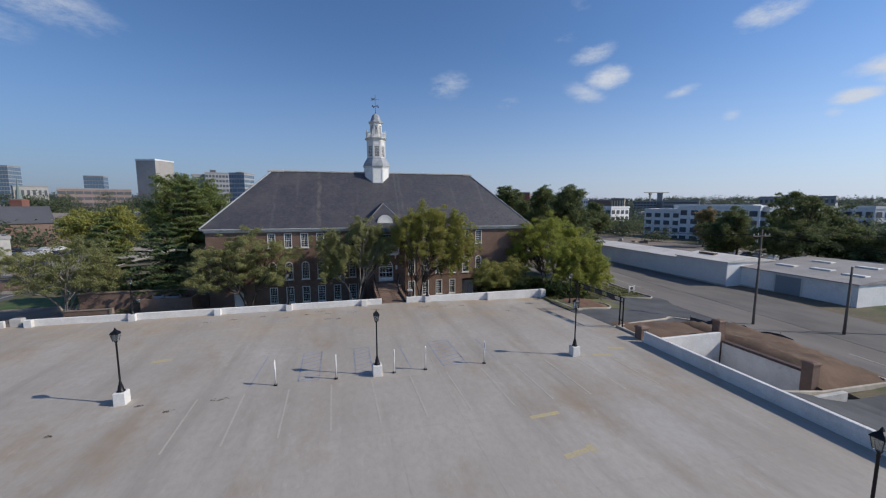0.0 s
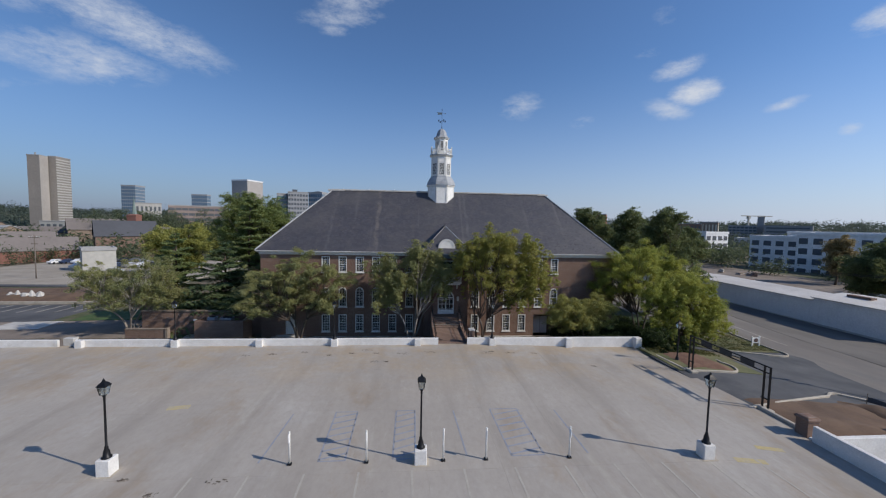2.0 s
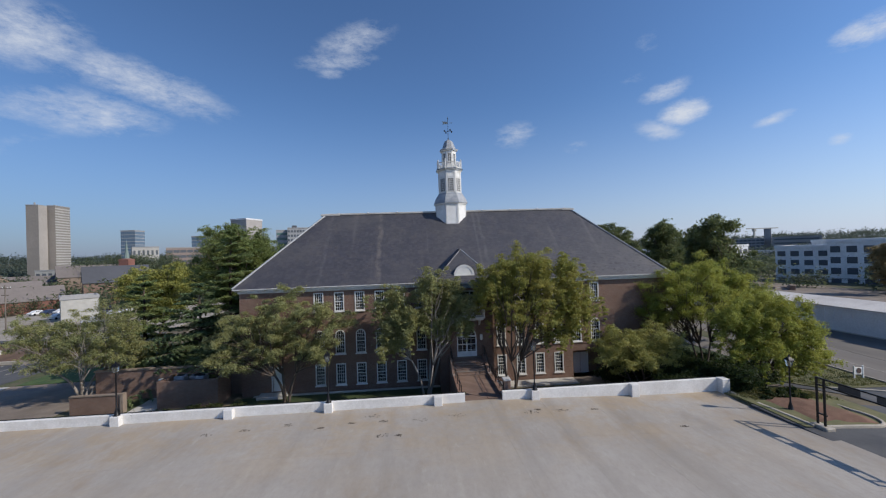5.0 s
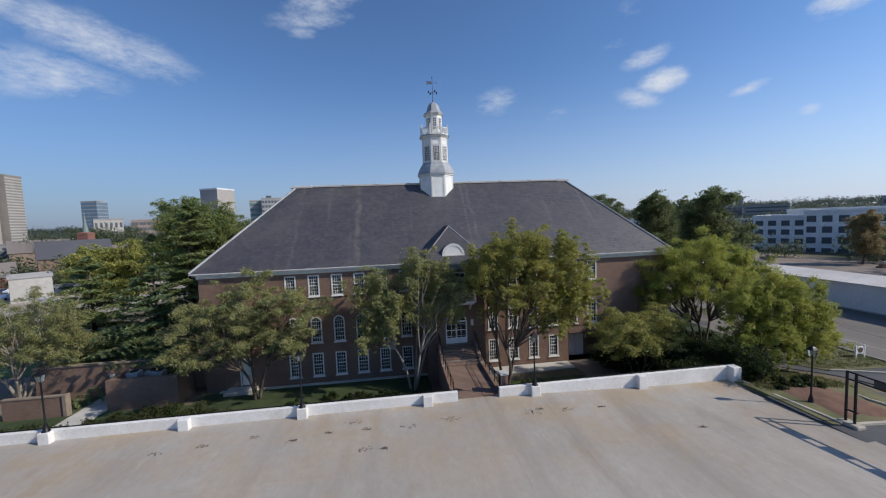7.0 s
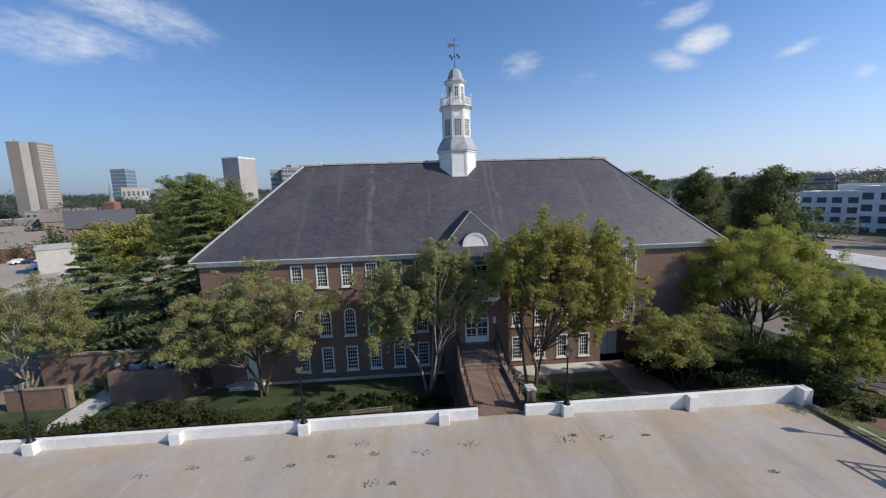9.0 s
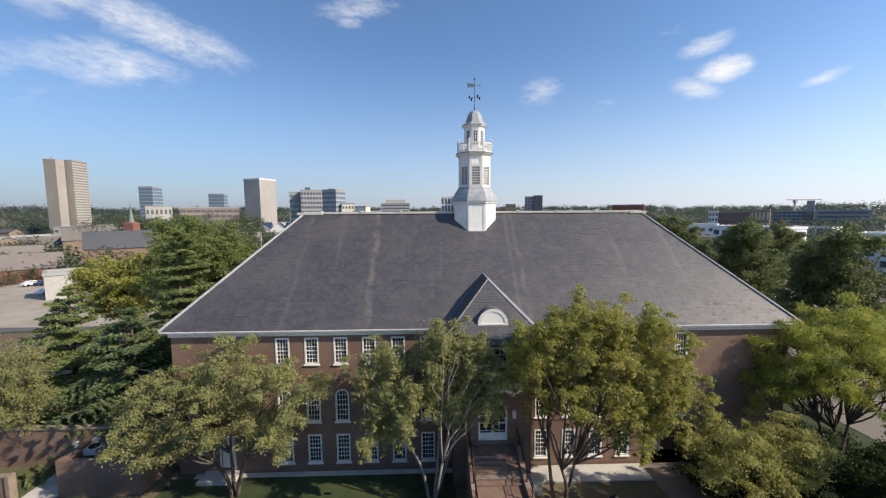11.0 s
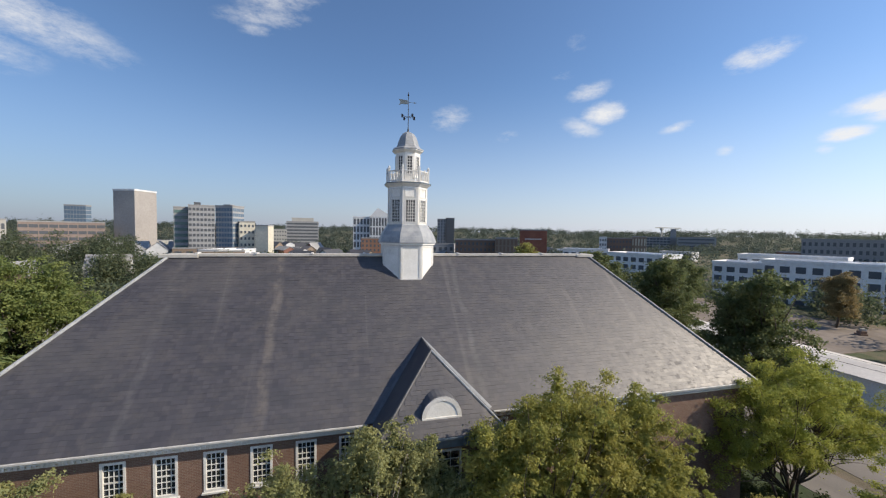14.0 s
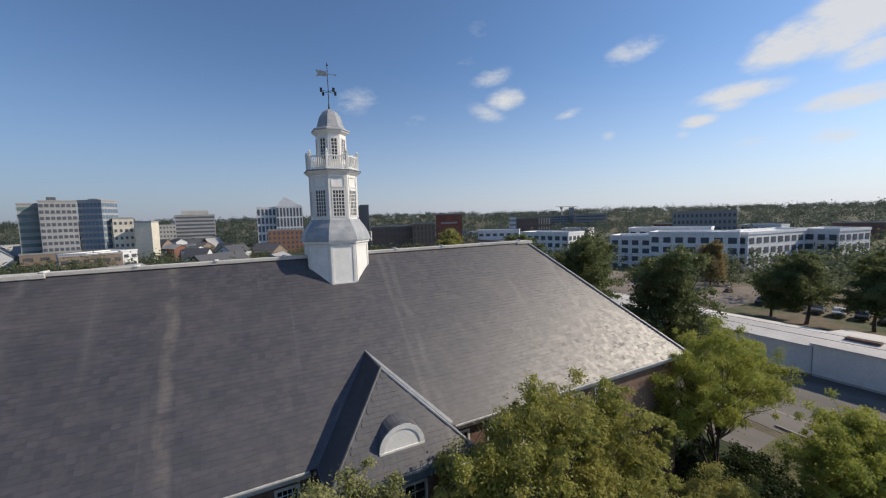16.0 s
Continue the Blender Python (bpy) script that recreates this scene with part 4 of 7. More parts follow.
def build_walls():
    holes = []
    for f, (z0, z1, arched) in enumerate(FLOORS):
        for x in WIN_L + (WIN_R if f else WIN_R[:4]):
            holes.append((x - W_HALF, x + W_HALF, z0, z1, arched))
    holes.append((-19.75, -18.85, -2.4, 0.0, False))
    holes.append((11.4, 15.25, -2.75, 0.1, False))
    part("front_wall", holed_wall(WX0, WX1, WBOT, WTOP, WY0, WY0 + 0.4, holes), BRICK, HALL, "red brick front wall with sash windows")
    for x in (WX0, WX1 - 0.4):
        part("side_wall", Shape().box(x, x + 0.4, WY0 + 0.4, WY1, WBOT, WTOP), BRICK, HALL)
    part("back_wall", Shape().box(WX0 + 0.4, WX1 - 0.4, WY1 - 0.4, WY1, WBOT, WTOP), BRICK, HALL)
    for z in (-2.75, 0.8, 4.8):
        part("inner_floor", Shape().box(WX0 + 0.4, WX1 - 0.4, WY0 + 0.41, WY1 - 0.4, z - 0.15, z), CONC, HALL)
    part("inner_wall", Shape().box(WX0 + 0.4, WX1 - 0.4, 5.0, 5.1, WBOT, WTOP), CONC, HALL)
    for z0, z1, arched in FLOORS:
        me = window_meshes(z1 - z0, arched)
        for x in WIN_L + (WIN_R if z0 > -1 else WIN_R[:4]):
            put_window(me, x, WY0, z0, arched)
    # string course between the storeys
    for a, b in ((WX0, BX0), (BX1, WX1)):
        part("string_course", Shape().box(a, b, WY0 - 0.05, WY0 + 0.02, 0.85, 0.97), BRICK, HALL, "projecting brick string course")
    # doors
    d = part("side_door", Shape().box(-19.75, -18.85, 0.12, 0.18, -2.4, 0.0), WHITE, HALL, "plain white side door")
    part("door_frame", Shape().box(-19.87, -19.75, -0.03, 0.2, -2.4, 0.1).box(-18.85, -18.73, -0.03, 0.2, -2.4, 0.1).box(-19.75, -18.85, -0.03, 0.2, 0.0, 0.1), TRIM, d)
    n = part("door_recess", Shape().box(11.4, 15.25, 1.6, 1.7, -2.75, 0.1).box(11.3, 11.4, 0.41, 1.7, -2.75, 0.1).box(15.25, 15.35, 0.41, 1.7, -2.75, 0.1).box(11.3, 15.35, 0.41, 1.7, 0.1, 0.2), BROWN_BRICK, HALL, "shaded brick recess")
    for k in range(2):
        dd = part("recess_door", Shape().box(11.9 + 0.95 * k, 12.8 + 0.95 * k, 1.5, 1.58, -2.75, -0.5, 0.01), METALW, n, "pale grey double door leaf")
        dd["label"] = "pale grey double door leaf"


def build_bay():
    """The projecting entrance bay: arched door with a fanlight, a balcony above it, its own hip roof with a lunette."""
    cx = (BX0 + BX1) / 2
    holes = [(cx - 0.98, cx + 0.98, 0.7, 3.6, True), (cx - 1.0, cx + 1.0, 4.85, 7.2, False)]
    part("bay_wall", holed_wall(BX0, BX1, WBOT, 7.7, BY, BY + 0.4, holes), BRICK, HALL, "red brick entrance bay")
    for x in (BX0, BX1 - 0.4):
        part("bay_side_wall", Shape().box(x, x + 0.4, BY + 0.4, WY0 - 0.001, WBOT, 8.0), BRICK, HALL)
    for z in (0.7, 4.85):
        part("bay_floor", Shape().box(BX0 + 0.4, BX1 - 0.4, BY + 0.4, WY0, z - 0.15, z), CONC, HALL)
    me = window_meshes(2.9, True, 1.96, 5)
    ob = part("entrance_door", me[0], TRIM, HALL, "white arched double entrance door with a glazed fanlight", at=(cx, BY, 0.7))
    part("door_glazing", me[1], TRIM, ob)
    part("pane", me[2], GLASS, ob)
    part("door_rail", Shape().box(-0.88, 0.88, 0.02, 0.12, 0.11, 0.5).box(-0.88, 0.88, 0.02, 0.12, 1.9, 2.06).box(-0.06, 0.06, 0.02, 0.12, 0.5, 1.9), TRIM, ob)
    me2 = window_meshes(2.35, False, 2.0, 5)
    ob = part("balcony_window", me2[0], TRIM, HALL, "white multi-pane balcony window", at=(cx, BY, 4.85))
    part("sash", me2[1], TRIM, ob)
    part("pane", me2[2], GLASS, ob)
    # balcony
    b = part("balcony", Shape().box(cx - 1.75, cx + 1.75, BY - 1.0, BY - 0.01, 4.55, 4.72, 0.02).box(cx - 1.6, cx + 1.6, BY - 0.85, BY - 0.01, 4.35, 4.55, 0.02), TRIM, HALL, "white painted wooden balcony")
    for x in (cx - 1.66, cx, cx + 1.66):
        part("baluster_post", Shape().box(x - 0.07, x + 0.07, BY - 0.97, BY - 0.83, 4.72, 5.85, 0.012), TRIM, b)
    part("balcony_rail", Shape().box(cx - 1.6, cx + 1.6, BY - 0.94, BY - 0.86, 5.68, 5.76).box(cx - 1.6, cx + 1.6, BY - 0.93, BY - 0.87, 4.82, 4.88), TRIM, b)
    me3 = Shape().box(-0.02, 0.02, -0.02, 0.02, 0, 0.82).mesh("baluster")
    for k in range(22):
        x = cx - 1.52 + 3.04 * k / 21
        if abs(x - cx) > 0.09:
            part("baluster", me3, TRIM, b, at=(x, BY - 0.9, 4.87))
    for x in (cx - 1.3, cx + 1.3):
        part("bracket", Shape().add([(x - 0.08, BY, 3.75), (x - 0.08, BY, 4.35), (x - 0.08, BY - 0.75, 4.35), (x + 0.08, BY, 3.75), (x + 0.08, BY, 4.35), (x + 0.08, BY - 0.75, 4.35)],
                                    ((0, 1, 2), (3, 5, 4), (0, 2, 5, 3), (0, 3, 4, 1), (1, 4, 5, 2))), TRIM, b)
    p = part("wall_lantern", Shape().box(1.05, 1.3, BY - 0.25, BY - 0.02, 2.3, 2.85, 0.03), TRIM, HALL, "pale wall box beside the door")




def slate_course_quads(s, corner, along, up, normal, length, reach, cut_l, cut_r, rng, wide=0.3, show=0.24):
    """Rows of overlapping slates on one roof slope. cut_l and cut_r: how far the slope narrows, at each end, for a metre of rise."""
    rows = int(reach / show)
    for k in range(rows + 1):
        d = k * show
        a, b = cut_l * d, length - cut_r * d
        t = a - (wide / 2 if k % 2 else 0)
        while t < b:
            t0, t1 = max(a, t + 0.0015), min(b, t + wide - 0.0015)
            t += wide
            if t1 - t0 < 0.03:
                continue
            jog = rng.uniform(-0.012, 0.012)
            lift = 0.012 + rng.uniform(0, 0.007)
            e0, e1 = d + jog, min(reach, d + show + 0.04)
            lo0, lo1 = corner + along * t0 + up * e0, corner + along * t1 + up * e0
            hi0, hi1 = corner + along * t0 + up * e1, corner + along * t1 + up * e1
            s.add([lo0 + normal * lift, lo1 + normal * lift, hi1 + normal * 0.008, hi0 + normal * 0.008, lo0, lo1], ((0, 1, 2, 3), (4, 5, 1, 0)))


def build_roof():
    a, b, c, d = Vector((EX0, EY0, EZ)), Vector((EX1, EY0, EZ)), Vector((EX1, EY1, EZ)), Vector((EX0, EY1, EZ))
    e, f = Vector((RX0, RY, RZ)), Vector((RX1, RY, RZ))
    s = Shape().add((a, b, c, d, e, f), ((0, 1, 5, 4), (1, 2, 5), (2, 3, 4, 5), (3, 0, 4), (0, 3, 2, 1)))
    roof = part("roof", s, SLATE, HALL, "large grey slate hip roof with weathered streaks")
    rng = random.Random(4)
    tiles = Shape()
    for corner, end, top0, top1 in ((a, b, e, f), (b, c, f, f), (d, a, e, e)):
        along = (end - corner).normalized()
        t0, t1 = (top0 - corner).dot(along), (top1 - corner).dot(along)
        foot = corner + along * t0
        up = (top0 - foot)
        reach = up.length
        up = up / reach
        slate_course_quads(tiles, corner, along, up, along.cross(up).normalized(), (end - corner).length, reach, t0 / reach, ((end - corner).length - t1) / reach, rng)
    me = bpy.data.meshes.new("slate_covering")
    me.from_pydata(tiles.v, [], tiles.f)
    ob = part("slate_covering", me, SLATE, roof, "overlapping courses of grey slates")
    tagged(ob, kind="stuff")
    cap = Shape().box(RX0 - 0.15, RX1 + 0.15, RY - 0.26, RY + 0.26, RZ - 0.12, RZ + 0.09, 0.03)
    cap.box(RX0 - 0.7, RX0 + 1.6, RY - 0.34, RY + 0.34, RZ - 0.2, RZ + 0.04, 0.03).box(RX1 - 1.0, RX1 + 0.6, RY - 0.34, RY + 0.34, RZ - 0.2, RZ + 0.04, 0.03)
    part("ridge_cap", cap, CONC, roof, "pale weathered ridge capping")
    for k in range(9):
        x = RX0 + 1.5 + k * 3.6
        part("ridge_bracket", Shape().box(x - 0.09, x + 0.09, RY - 0.33, RY + 0.33, RZ + 0.06, RZ + 0.15, 0.02), TRIM, roof)
    for p, q in ((a, e), (b, f)):
        part("hip_cap", Shape().tube([p + Vector((0, 0, 0.05)), q + Vector((0, 0, 0.05))], 0.1, 8), LEAD, roof, "pale lead hip capping")
    # cornice: fascia with gutter, soffit and dentils
    for x0, x1 in ((EX0, BX0 - 0.9), (BX1 + 0.7, EX1)):
        cor = part("gutter", Shape().box(x0, x1, EY0 - 0.06, EY0 + 0.1, EZ - 0.12, EZ - 0.01, 0.02), GUTTER, HALL, "white gutter along the eaves")
        part("soffit", Shape().box(x0 + 0.2, x1, EY0 + 0.1, 0.02, EZ - 0.26, EZ - 0.1), TRIM, HALL)
        cor = part("cornice", Shape().box(x0 + 0.4, x1, -0.14, 0.02, EZ - 0.5, EZ - 0.26, 0.015), TRIM, HALL, "white moulded cornice under the eaves")
    for x0, x1, xa, xb in ((EX0 - 0.02, EX0 + 0.14, EX0 + 0.14, WX0), (EX1 - 0.14, EX1 + 0.02, WX1, EX1 - 0.14)):
        part("gutter", Shape().box(x0, x1, EY0 + 0.1, EY1, EZ - 0.12, EZ - 0.01, 0.02), GUTTER, HALL, "white gutter along the eaves")
        part("soffit", Shape().box(xa, xb, EY0 + 0.1, EY1, EZ - 0.24, EZ - 0.12), TRIM, HALL)
    dent = Shape()
    x = WX0
    while x < WX1:
        if not BX0 - 0.4 < x < BX1 + 0.3:
            dent.box(x, x + 0.11, -0.26, -0.14, EZ - 0.4, EZ - 0.27)
        x += 0.22
    tagged(part("dentil_row", dent, TRIM, cor), kind="stuff")
    return roof


def build_bay_roof(roof):
    cx = (BX0 + BX1) / 2
    x0, x1, y0, z0 = BX0 - 0.56, BX1 + 0.58, BY - 0.45, 8.05
    tip, back, rz = 0.65, 3.17, 11.3
    t = Vector((cx, tip, rz))
    k = Vector((cx, back + 0.1, rz))
    a, b = Vector((x0, y0, z0)), Vector((x1, y0, z0))
    pitch = (RZ - EZ) / (RY - EY0)
    yc = EY0 + (z0 - EZ) / pitch + 0.08
    c, d = Vector((x0, yc, z0 + 0.03)), Vector((x1, yc, z0 + 0.03))
    s = Shape().add((a, b, t, k, c, d), ((0, 1, 2), (1, 5, 3, 2), (0, 2, 3, 4)))
    s.f.append((0, 4, 5, 1))
    bay = part("bay_roof", s, SLATE, HALL, "small slate hip roof over the entrance bay")
    along = Vector((1, 0, 0))
    foot = Vector((cx, y0, z0))
    up = (t - foot)
    reach = up.length
    up = up / reach
    normal = along.cross(up).normalized()
    wide, show = 0.3, 0.24
    m = Shape().add([(0.004, 0, 0.022), (wide - 0.004, 0, 0.022), (wide - 0.004, show + 0.04, 0.008), (0.004, show + 0.04, 0.008), (0.004, 0, 0), (wide - 0.004, 0, 0)], ((0, 1, 2, 3), (4, 5, 1, 0)))
    me = m.mesh("slate")
    rng = random.Random(8)
    turn = Matrix((along, up, normal)).transposed().to_4x4()
    for r in range(int(reach / show)):
        e = r * show
        lo, hi = x0 + (cx - x0) * (e + show) / reach, x1 + (cx - x1) * (e + show) / reach
        x = lo + (0.1 if r % 2 else 0.0)
        while x + wide <= hi + 0.02:
            p = Vector((x, y0, z0)) + up * (e + rng.uniform(-0.01, 0.01)) + normal * rng.uniform(0, 0.01)
            part("slate", me, SLATE, bay, at=Matrix.Translation(p) @ turn)
            x += wide
    # Shade is put into the colour: darker lead left and on the ridge, LEAD on the lit right.
    for p, q, lead in ((a, t, SHADED_LEAD), (b, t, LEAD), (t, k, SHADED_LEAD)):
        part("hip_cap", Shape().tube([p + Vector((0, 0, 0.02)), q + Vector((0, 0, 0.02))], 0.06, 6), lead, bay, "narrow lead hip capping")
    # flashing strips where the bay roof dies into the main slope
    up0 = Vector((0, 0, 0.05))
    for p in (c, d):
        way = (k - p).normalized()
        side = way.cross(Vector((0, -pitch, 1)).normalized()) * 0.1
        # Lit right valley takes LEAD, the shaded left one the darker copy.
        part("valley_flashing", Shape().rings([[p - side + up0, p + side + up0, p + side + up0 * 1.6, p - side + up0 * 1.6], [k - side * 0.5 + up0, k + side * 0.5 + up0, k + side * 0.5 + up0 * 1.6, k - side * 0.5 + up0 * 1.6]]), LEAD if p is d else SHADED_LEAD, bay, "lead valley flashing")
    g = Shape().box(x0 - 0.04, x1 + 0.04, y0 - 0.06, y0 + 0.08, z0 - 0.15, z0 - 0.01, 0.02).box(x0, x1, y0 + 0.08, BY - 0.001, z0 - 0.56, z0 - 0.12)
    g.box(x0 - 0.04, x0 + 0.1, y0 + 0.08, EY0, z0 - 0.15, z0 - 0.01).box(x1 - 0.1, x1 + 0.04, y0 + 0.08, EY0, z0 - 0.15, z0 - 0.01)
    part("bay_cornice", g, COPPER, bay, "dark gutter edge of the bay")
    # lunette
    r, yf, zb = 0.97, -1.9, 8.76
    arc = [(cx - r * math.cos(math.pi * i / 16), zb + r * math.sin(math.pi * i / 16)) for i in range(17)]
    hood = Shape()
    inner = [(cx - (r - 0.16) * math.cos(math.pi * i / 16), zb + (r - 0.16) * math.sin(math.pi * i / 16)) for i in range(17)]
    out = [(cx - (r + 0.05) * math.cos(math.pi * i / 16), zb + (r + 0.05) * math.sin(math.pi * i / 16)) for i in range(17)]
    for i in range(16):
        hood.quad((out[i][0], yf - 0.06, out[i][1]), (out[i + 1][0], yf - 0.06, out[i + 1][1]), (out[i + 1][0], yf + 2.2, out[i + 1][1]), (out[i][0], yf + 2.2, out[i][1]))
    # The hood's dark tone includes the shade on its left flank.
    lun = part("lunette_hood", hood, SHADED_LEAD, bay, "rounded lead hood of the lunette", smooth=True)
    rim = Shape()
    for i in range(16):
        rim.rings([[(out[i][0], y, out[i][1]), (out[i + 1][0], y, out[i + 1][1]), (inner[i + 1][0], y, inner[i + 1][1]), (inner[i][0], y, inner[i][1])] for y in (yf - 0.08, yf + 0.06)])
    rim.box(cx - r - 0.05, cx + r + 0.05, yf - 0.1, yf + 0.06, zb - 0.12, zb, 0.01)
    part("lunette_rim", rim, TRIM, lun, "white moulded rim")
    face = Shape().rings([[(x, y, z) for x, z in inner] for y in (yf - 0.045, yf + 0.12)])
    part("lunette_face", face, WHITE, lun, "blank white lunette panel")
    part("lunette_cheek", Shape().box(cx - r, cx + r, yf + 0.1, yf + 0.9, zb - 0.3, zb - 0.02), SHADED_LEAD, lun)


build_walls()
build_bay()
ROOF = build_roof()
build_bay_roof(ROOF)


# ---- cupola on the ridge ----
def octagon(r, z, x=0.0, y=0.0):
    """r: from the middle to a flat side."""
    k = r / math.cos(math.pi / 8)
    return [(x + k * math.cos(math.pi / 8 + i * math.pi / 4), y + k * math.sin(math.pi / 8 + i * math.pi / 4), z) for i in range(8)]


def eight(maker, r):
    """Yields the pose of each of the eight flat sides, its outward way along -y."""
    for i in range(8):
        yield Matrix.Rotation(i * math.pi / 4, 4, "Z") @ Matrix.Translation((0, -r, 0))


def build_cupola():
    c = thing("cupola", "white octagonal wooden cupola with grey lead roofs and a weathervane", "cupola", Matrix.Translation((-0.35, RY, -0.19)) @ Matrix.Diagonal((0.965, 0.965, 0.974, 1)))
    part("base", Shape().rings([octagon(1.92, 13.9), octagon(1.92, 17.6), octagon(2.05, 17.66), octagon(2.05, 17.8)]), WHITE, c, "white panelled octagonal base")
    me = Shape()
    for x0, x1, z0, z1 in ((-0.76, -0.62, 14.9, 17.58), (0.62, 0.76, 14.9, 17.58), (-0.62, 0.62, 17.44, 17.58), (-0.62, 0.62, 15.05, 15.2)):
        me.box(x0, x1, -0.035, 0.02, z0, z1)
    me = me.mesh("panel_moulding")
    for m in eight(None, 1.92):
        part("panel_moulding", me, TRIM, c, at=m)
    prof = [(2.14, 17.8), (2.13, 17.9), (2.02, 18.25), (1.82, 18.65), (1.6, 18.95), (1.5, 19.15)]
    part("skirt_roof", Shape().rings([octagon(r, z) for r, z in prof]), LEAD, c, "curved grey lead skirt roof")
    part("drum", Shape().rings([octagon(1.42, 19.1), octagon(1.42, 21.95), octagon(1.5, 22.0), octagon(1.6, 22.1), octagon(1.68, 22.16), octagon(1.68, 22.28), octagon(1.4, 22.3)]), WHITE, c, "white octagonal drum with a moulded cornice")
    part("cornice_edge", Shape().rings([octagon(1.72, 22.2), octagon(1.72, 22.27)]), COPPER, c, "dull metal drip edge")
    cas, lou = Shape(), Shape()
    for x0, x1, z0, z1 in ((-0.42, -0.34, 19.3, 21.05), (0.34, 0.42, 19.3, 21.05), (-0.34, 0.34, 20.97, 21.05), (-0.34, 0.34, 19.3, 19.38),
                           (-0.45, -0.38, 21.15, 21.85), (0.38, 0.45, 21.15, 21.85), (-0.38, 0.38, 21.78, 21.85), (-0.38, 0.38, 21.15, 21.22)):
        cas.box(x0, x1, -0.045, 0.02, z0, z1)
    for k in range(1, 4):
        cas.box(-0.34 + 0.17 * k - 0.022, -0.34 + 0.17 * k + 0.022, -0.035, 0.01, 19.38, 20.97)
    for k in range(1, 7):
        z = 19.38 + 1.59 * k / 7
        cas.box(-0.34, 0.34, -0.032, 0.01, z - 0.022, z + 0.022)
    # Near-black sheet paints the shade inside the lattice opening.
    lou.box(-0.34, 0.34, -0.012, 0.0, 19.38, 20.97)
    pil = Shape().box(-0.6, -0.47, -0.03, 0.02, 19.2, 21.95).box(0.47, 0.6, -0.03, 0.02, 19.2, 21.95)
    ms = cas.mesh("lattice_window"), lou.mesh("shade_backing"), pil.mesh("pilaster")
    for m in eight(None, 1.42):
        w = part("lattice_window", ms[0], TRIM, c, "white lattice over a dark sheet for the shaded opening", at=m)
        part("shade_backing", ms[1], SHADE_BLACK, w)
        part("pilaster", ms[2], TRIM, c, at=m)
    # balustrade
    post = Shape().box(-0.075, 0.075, -0.075, 0.075, 22.28, 23.3, 0.01).box(-0.1, 0.1, -0.1, 0.1, 23.3, 23.36, 0.01).lathe(0, 0, [(0.05, 23.36), (0.08, 23.43), (0.05, 23.5), (0.01, 23.53)], 8).mesh("baluster_post")
    bal = Shape().box(-0.022, 0.022, -0.022, 0.022, 22.42, 23.08).mesh("baluster")
    rail = Shape().box(-0.54, 0.54, -0.045, 0.045, 23.08, 23.16, 0.01).mesh("rail")
    foot_rail = Shape().box(-0.54, 0.54, -0.035, 0.035, 22.36, 22.43).mesh("foot_rail")
    for i, m in enumerate(eight(None, 1.5)):
        part("rail", rail, TRIM, c, at=m)
        part("foot_rail", foot_rail, TRIM, c, at=m)
        for k in range(7):
            part("baluster", bal, TRIM, c, at=m @ Matrix.Translation((-0.42 + 0.14 * k, 0, 0)))
        p = octagon(1.5, 0)[i]
        part("baluster_post", post, TRIM, c, at=(p[0], p[1], 0))
    part("upper_drum", Shape().rings([octagon(0.9, 22.28), octagon(0.9, 24.55), octagon(0.98, 24.62), octagon(1.1, 24.72), octagon(1.1, 24.8)]), WHITE, c, "white upper lantern drum")
    cas, lou = Shape(), Shape()
    for x0, x1, z0, z1 in ((-0.24, -0.17, 22.9, 24.35), (0.17, 0.24, 22.9, 24.35), (-0.17, 0.17, 24.27, 24.35), (-0.17, 0.17, 22.9, 22.98), (-0.02, 0.02, 22.98, 24.27)):
        cas.box(x0, x1, -0.04, 0.02, z0, z1)
    for k in range(1, 6):
        z = 22.98 + 1.29 * k / 6
        cas.box(-0.17, 0.17, -0.03, 0.01, z - 0.018, z + 0.018)
    # The upper drum's shaded hollow is painted with a near-black sheet too.
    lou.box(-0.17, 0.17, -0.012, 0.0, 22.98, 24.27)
    ms = cas.mesh("lattice_window"), lou.mesh("shade_backing")
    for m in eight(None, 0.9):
        w = part("lattice_window", ms[0], TRIM, c, "white lattice over a dark sheet for the shaded opening", at=m)
        part("shade_backing", ms[1], SHADE_BLACK, w)
    prof = [(1.16, 24.8), (1.14, 24.88), (0.92, 25.0), (0.80, 25.2), (0.72, 25.5), (0.62, 25.8), (0.46, 26.05), (0.25, 26.2), (0.08, 26.28)]
    part("dome", Shape().rings([octagon(r, z) for r, z in prof]), LEAD, c, "bell-shaped grey lead dome")
    v = part("vane_rod", Shape().lathe(0, 0, [(0.07, 26.2), (0.05, 26.5), (0.028, 26.7), (0.022, 29.2), (0.005, 29.3)], 8).lathe(0, 0, [(0.01, 28.95), (0.07, 29.05), (0.01, 29.15)], 8), IRON, c, "dark iron weathervane rod")
    fl = [(-0.05, 28.35), (-0.5, 28.35), (-0.72, 28.25), (-0.62, 28.48), (-0.75, 28.7), (-0.5, 28.68), (-0.05, 28.65)]
    part("vane_banner", Shape().rings([[(x, y, z) for x, z in fl] for y in (-0.012, 0.012)]), COPPER, v, "swallow-tailed metal banner")
    part("vane_pointer", Shape().tube([(0.02, 0, 28.5), (0.5, 0, 28.5)], 0.018, 6).rings([[(0.45, y, 28.42), (0.45, y, 28.58), (0.62, y, 28.5)] for y in (-0.01, 0.01)]), COPPER, v)
    arms = Shape()
    for i in range(4):
        a = radians(25 + 90 * i)
        dx, dy = math.cos(a), math.sin(a)
        arms.tube([(0, 0, 27.4), (0.5 * dx, 0.5 * dy, 27.4)], 0.016, 6)
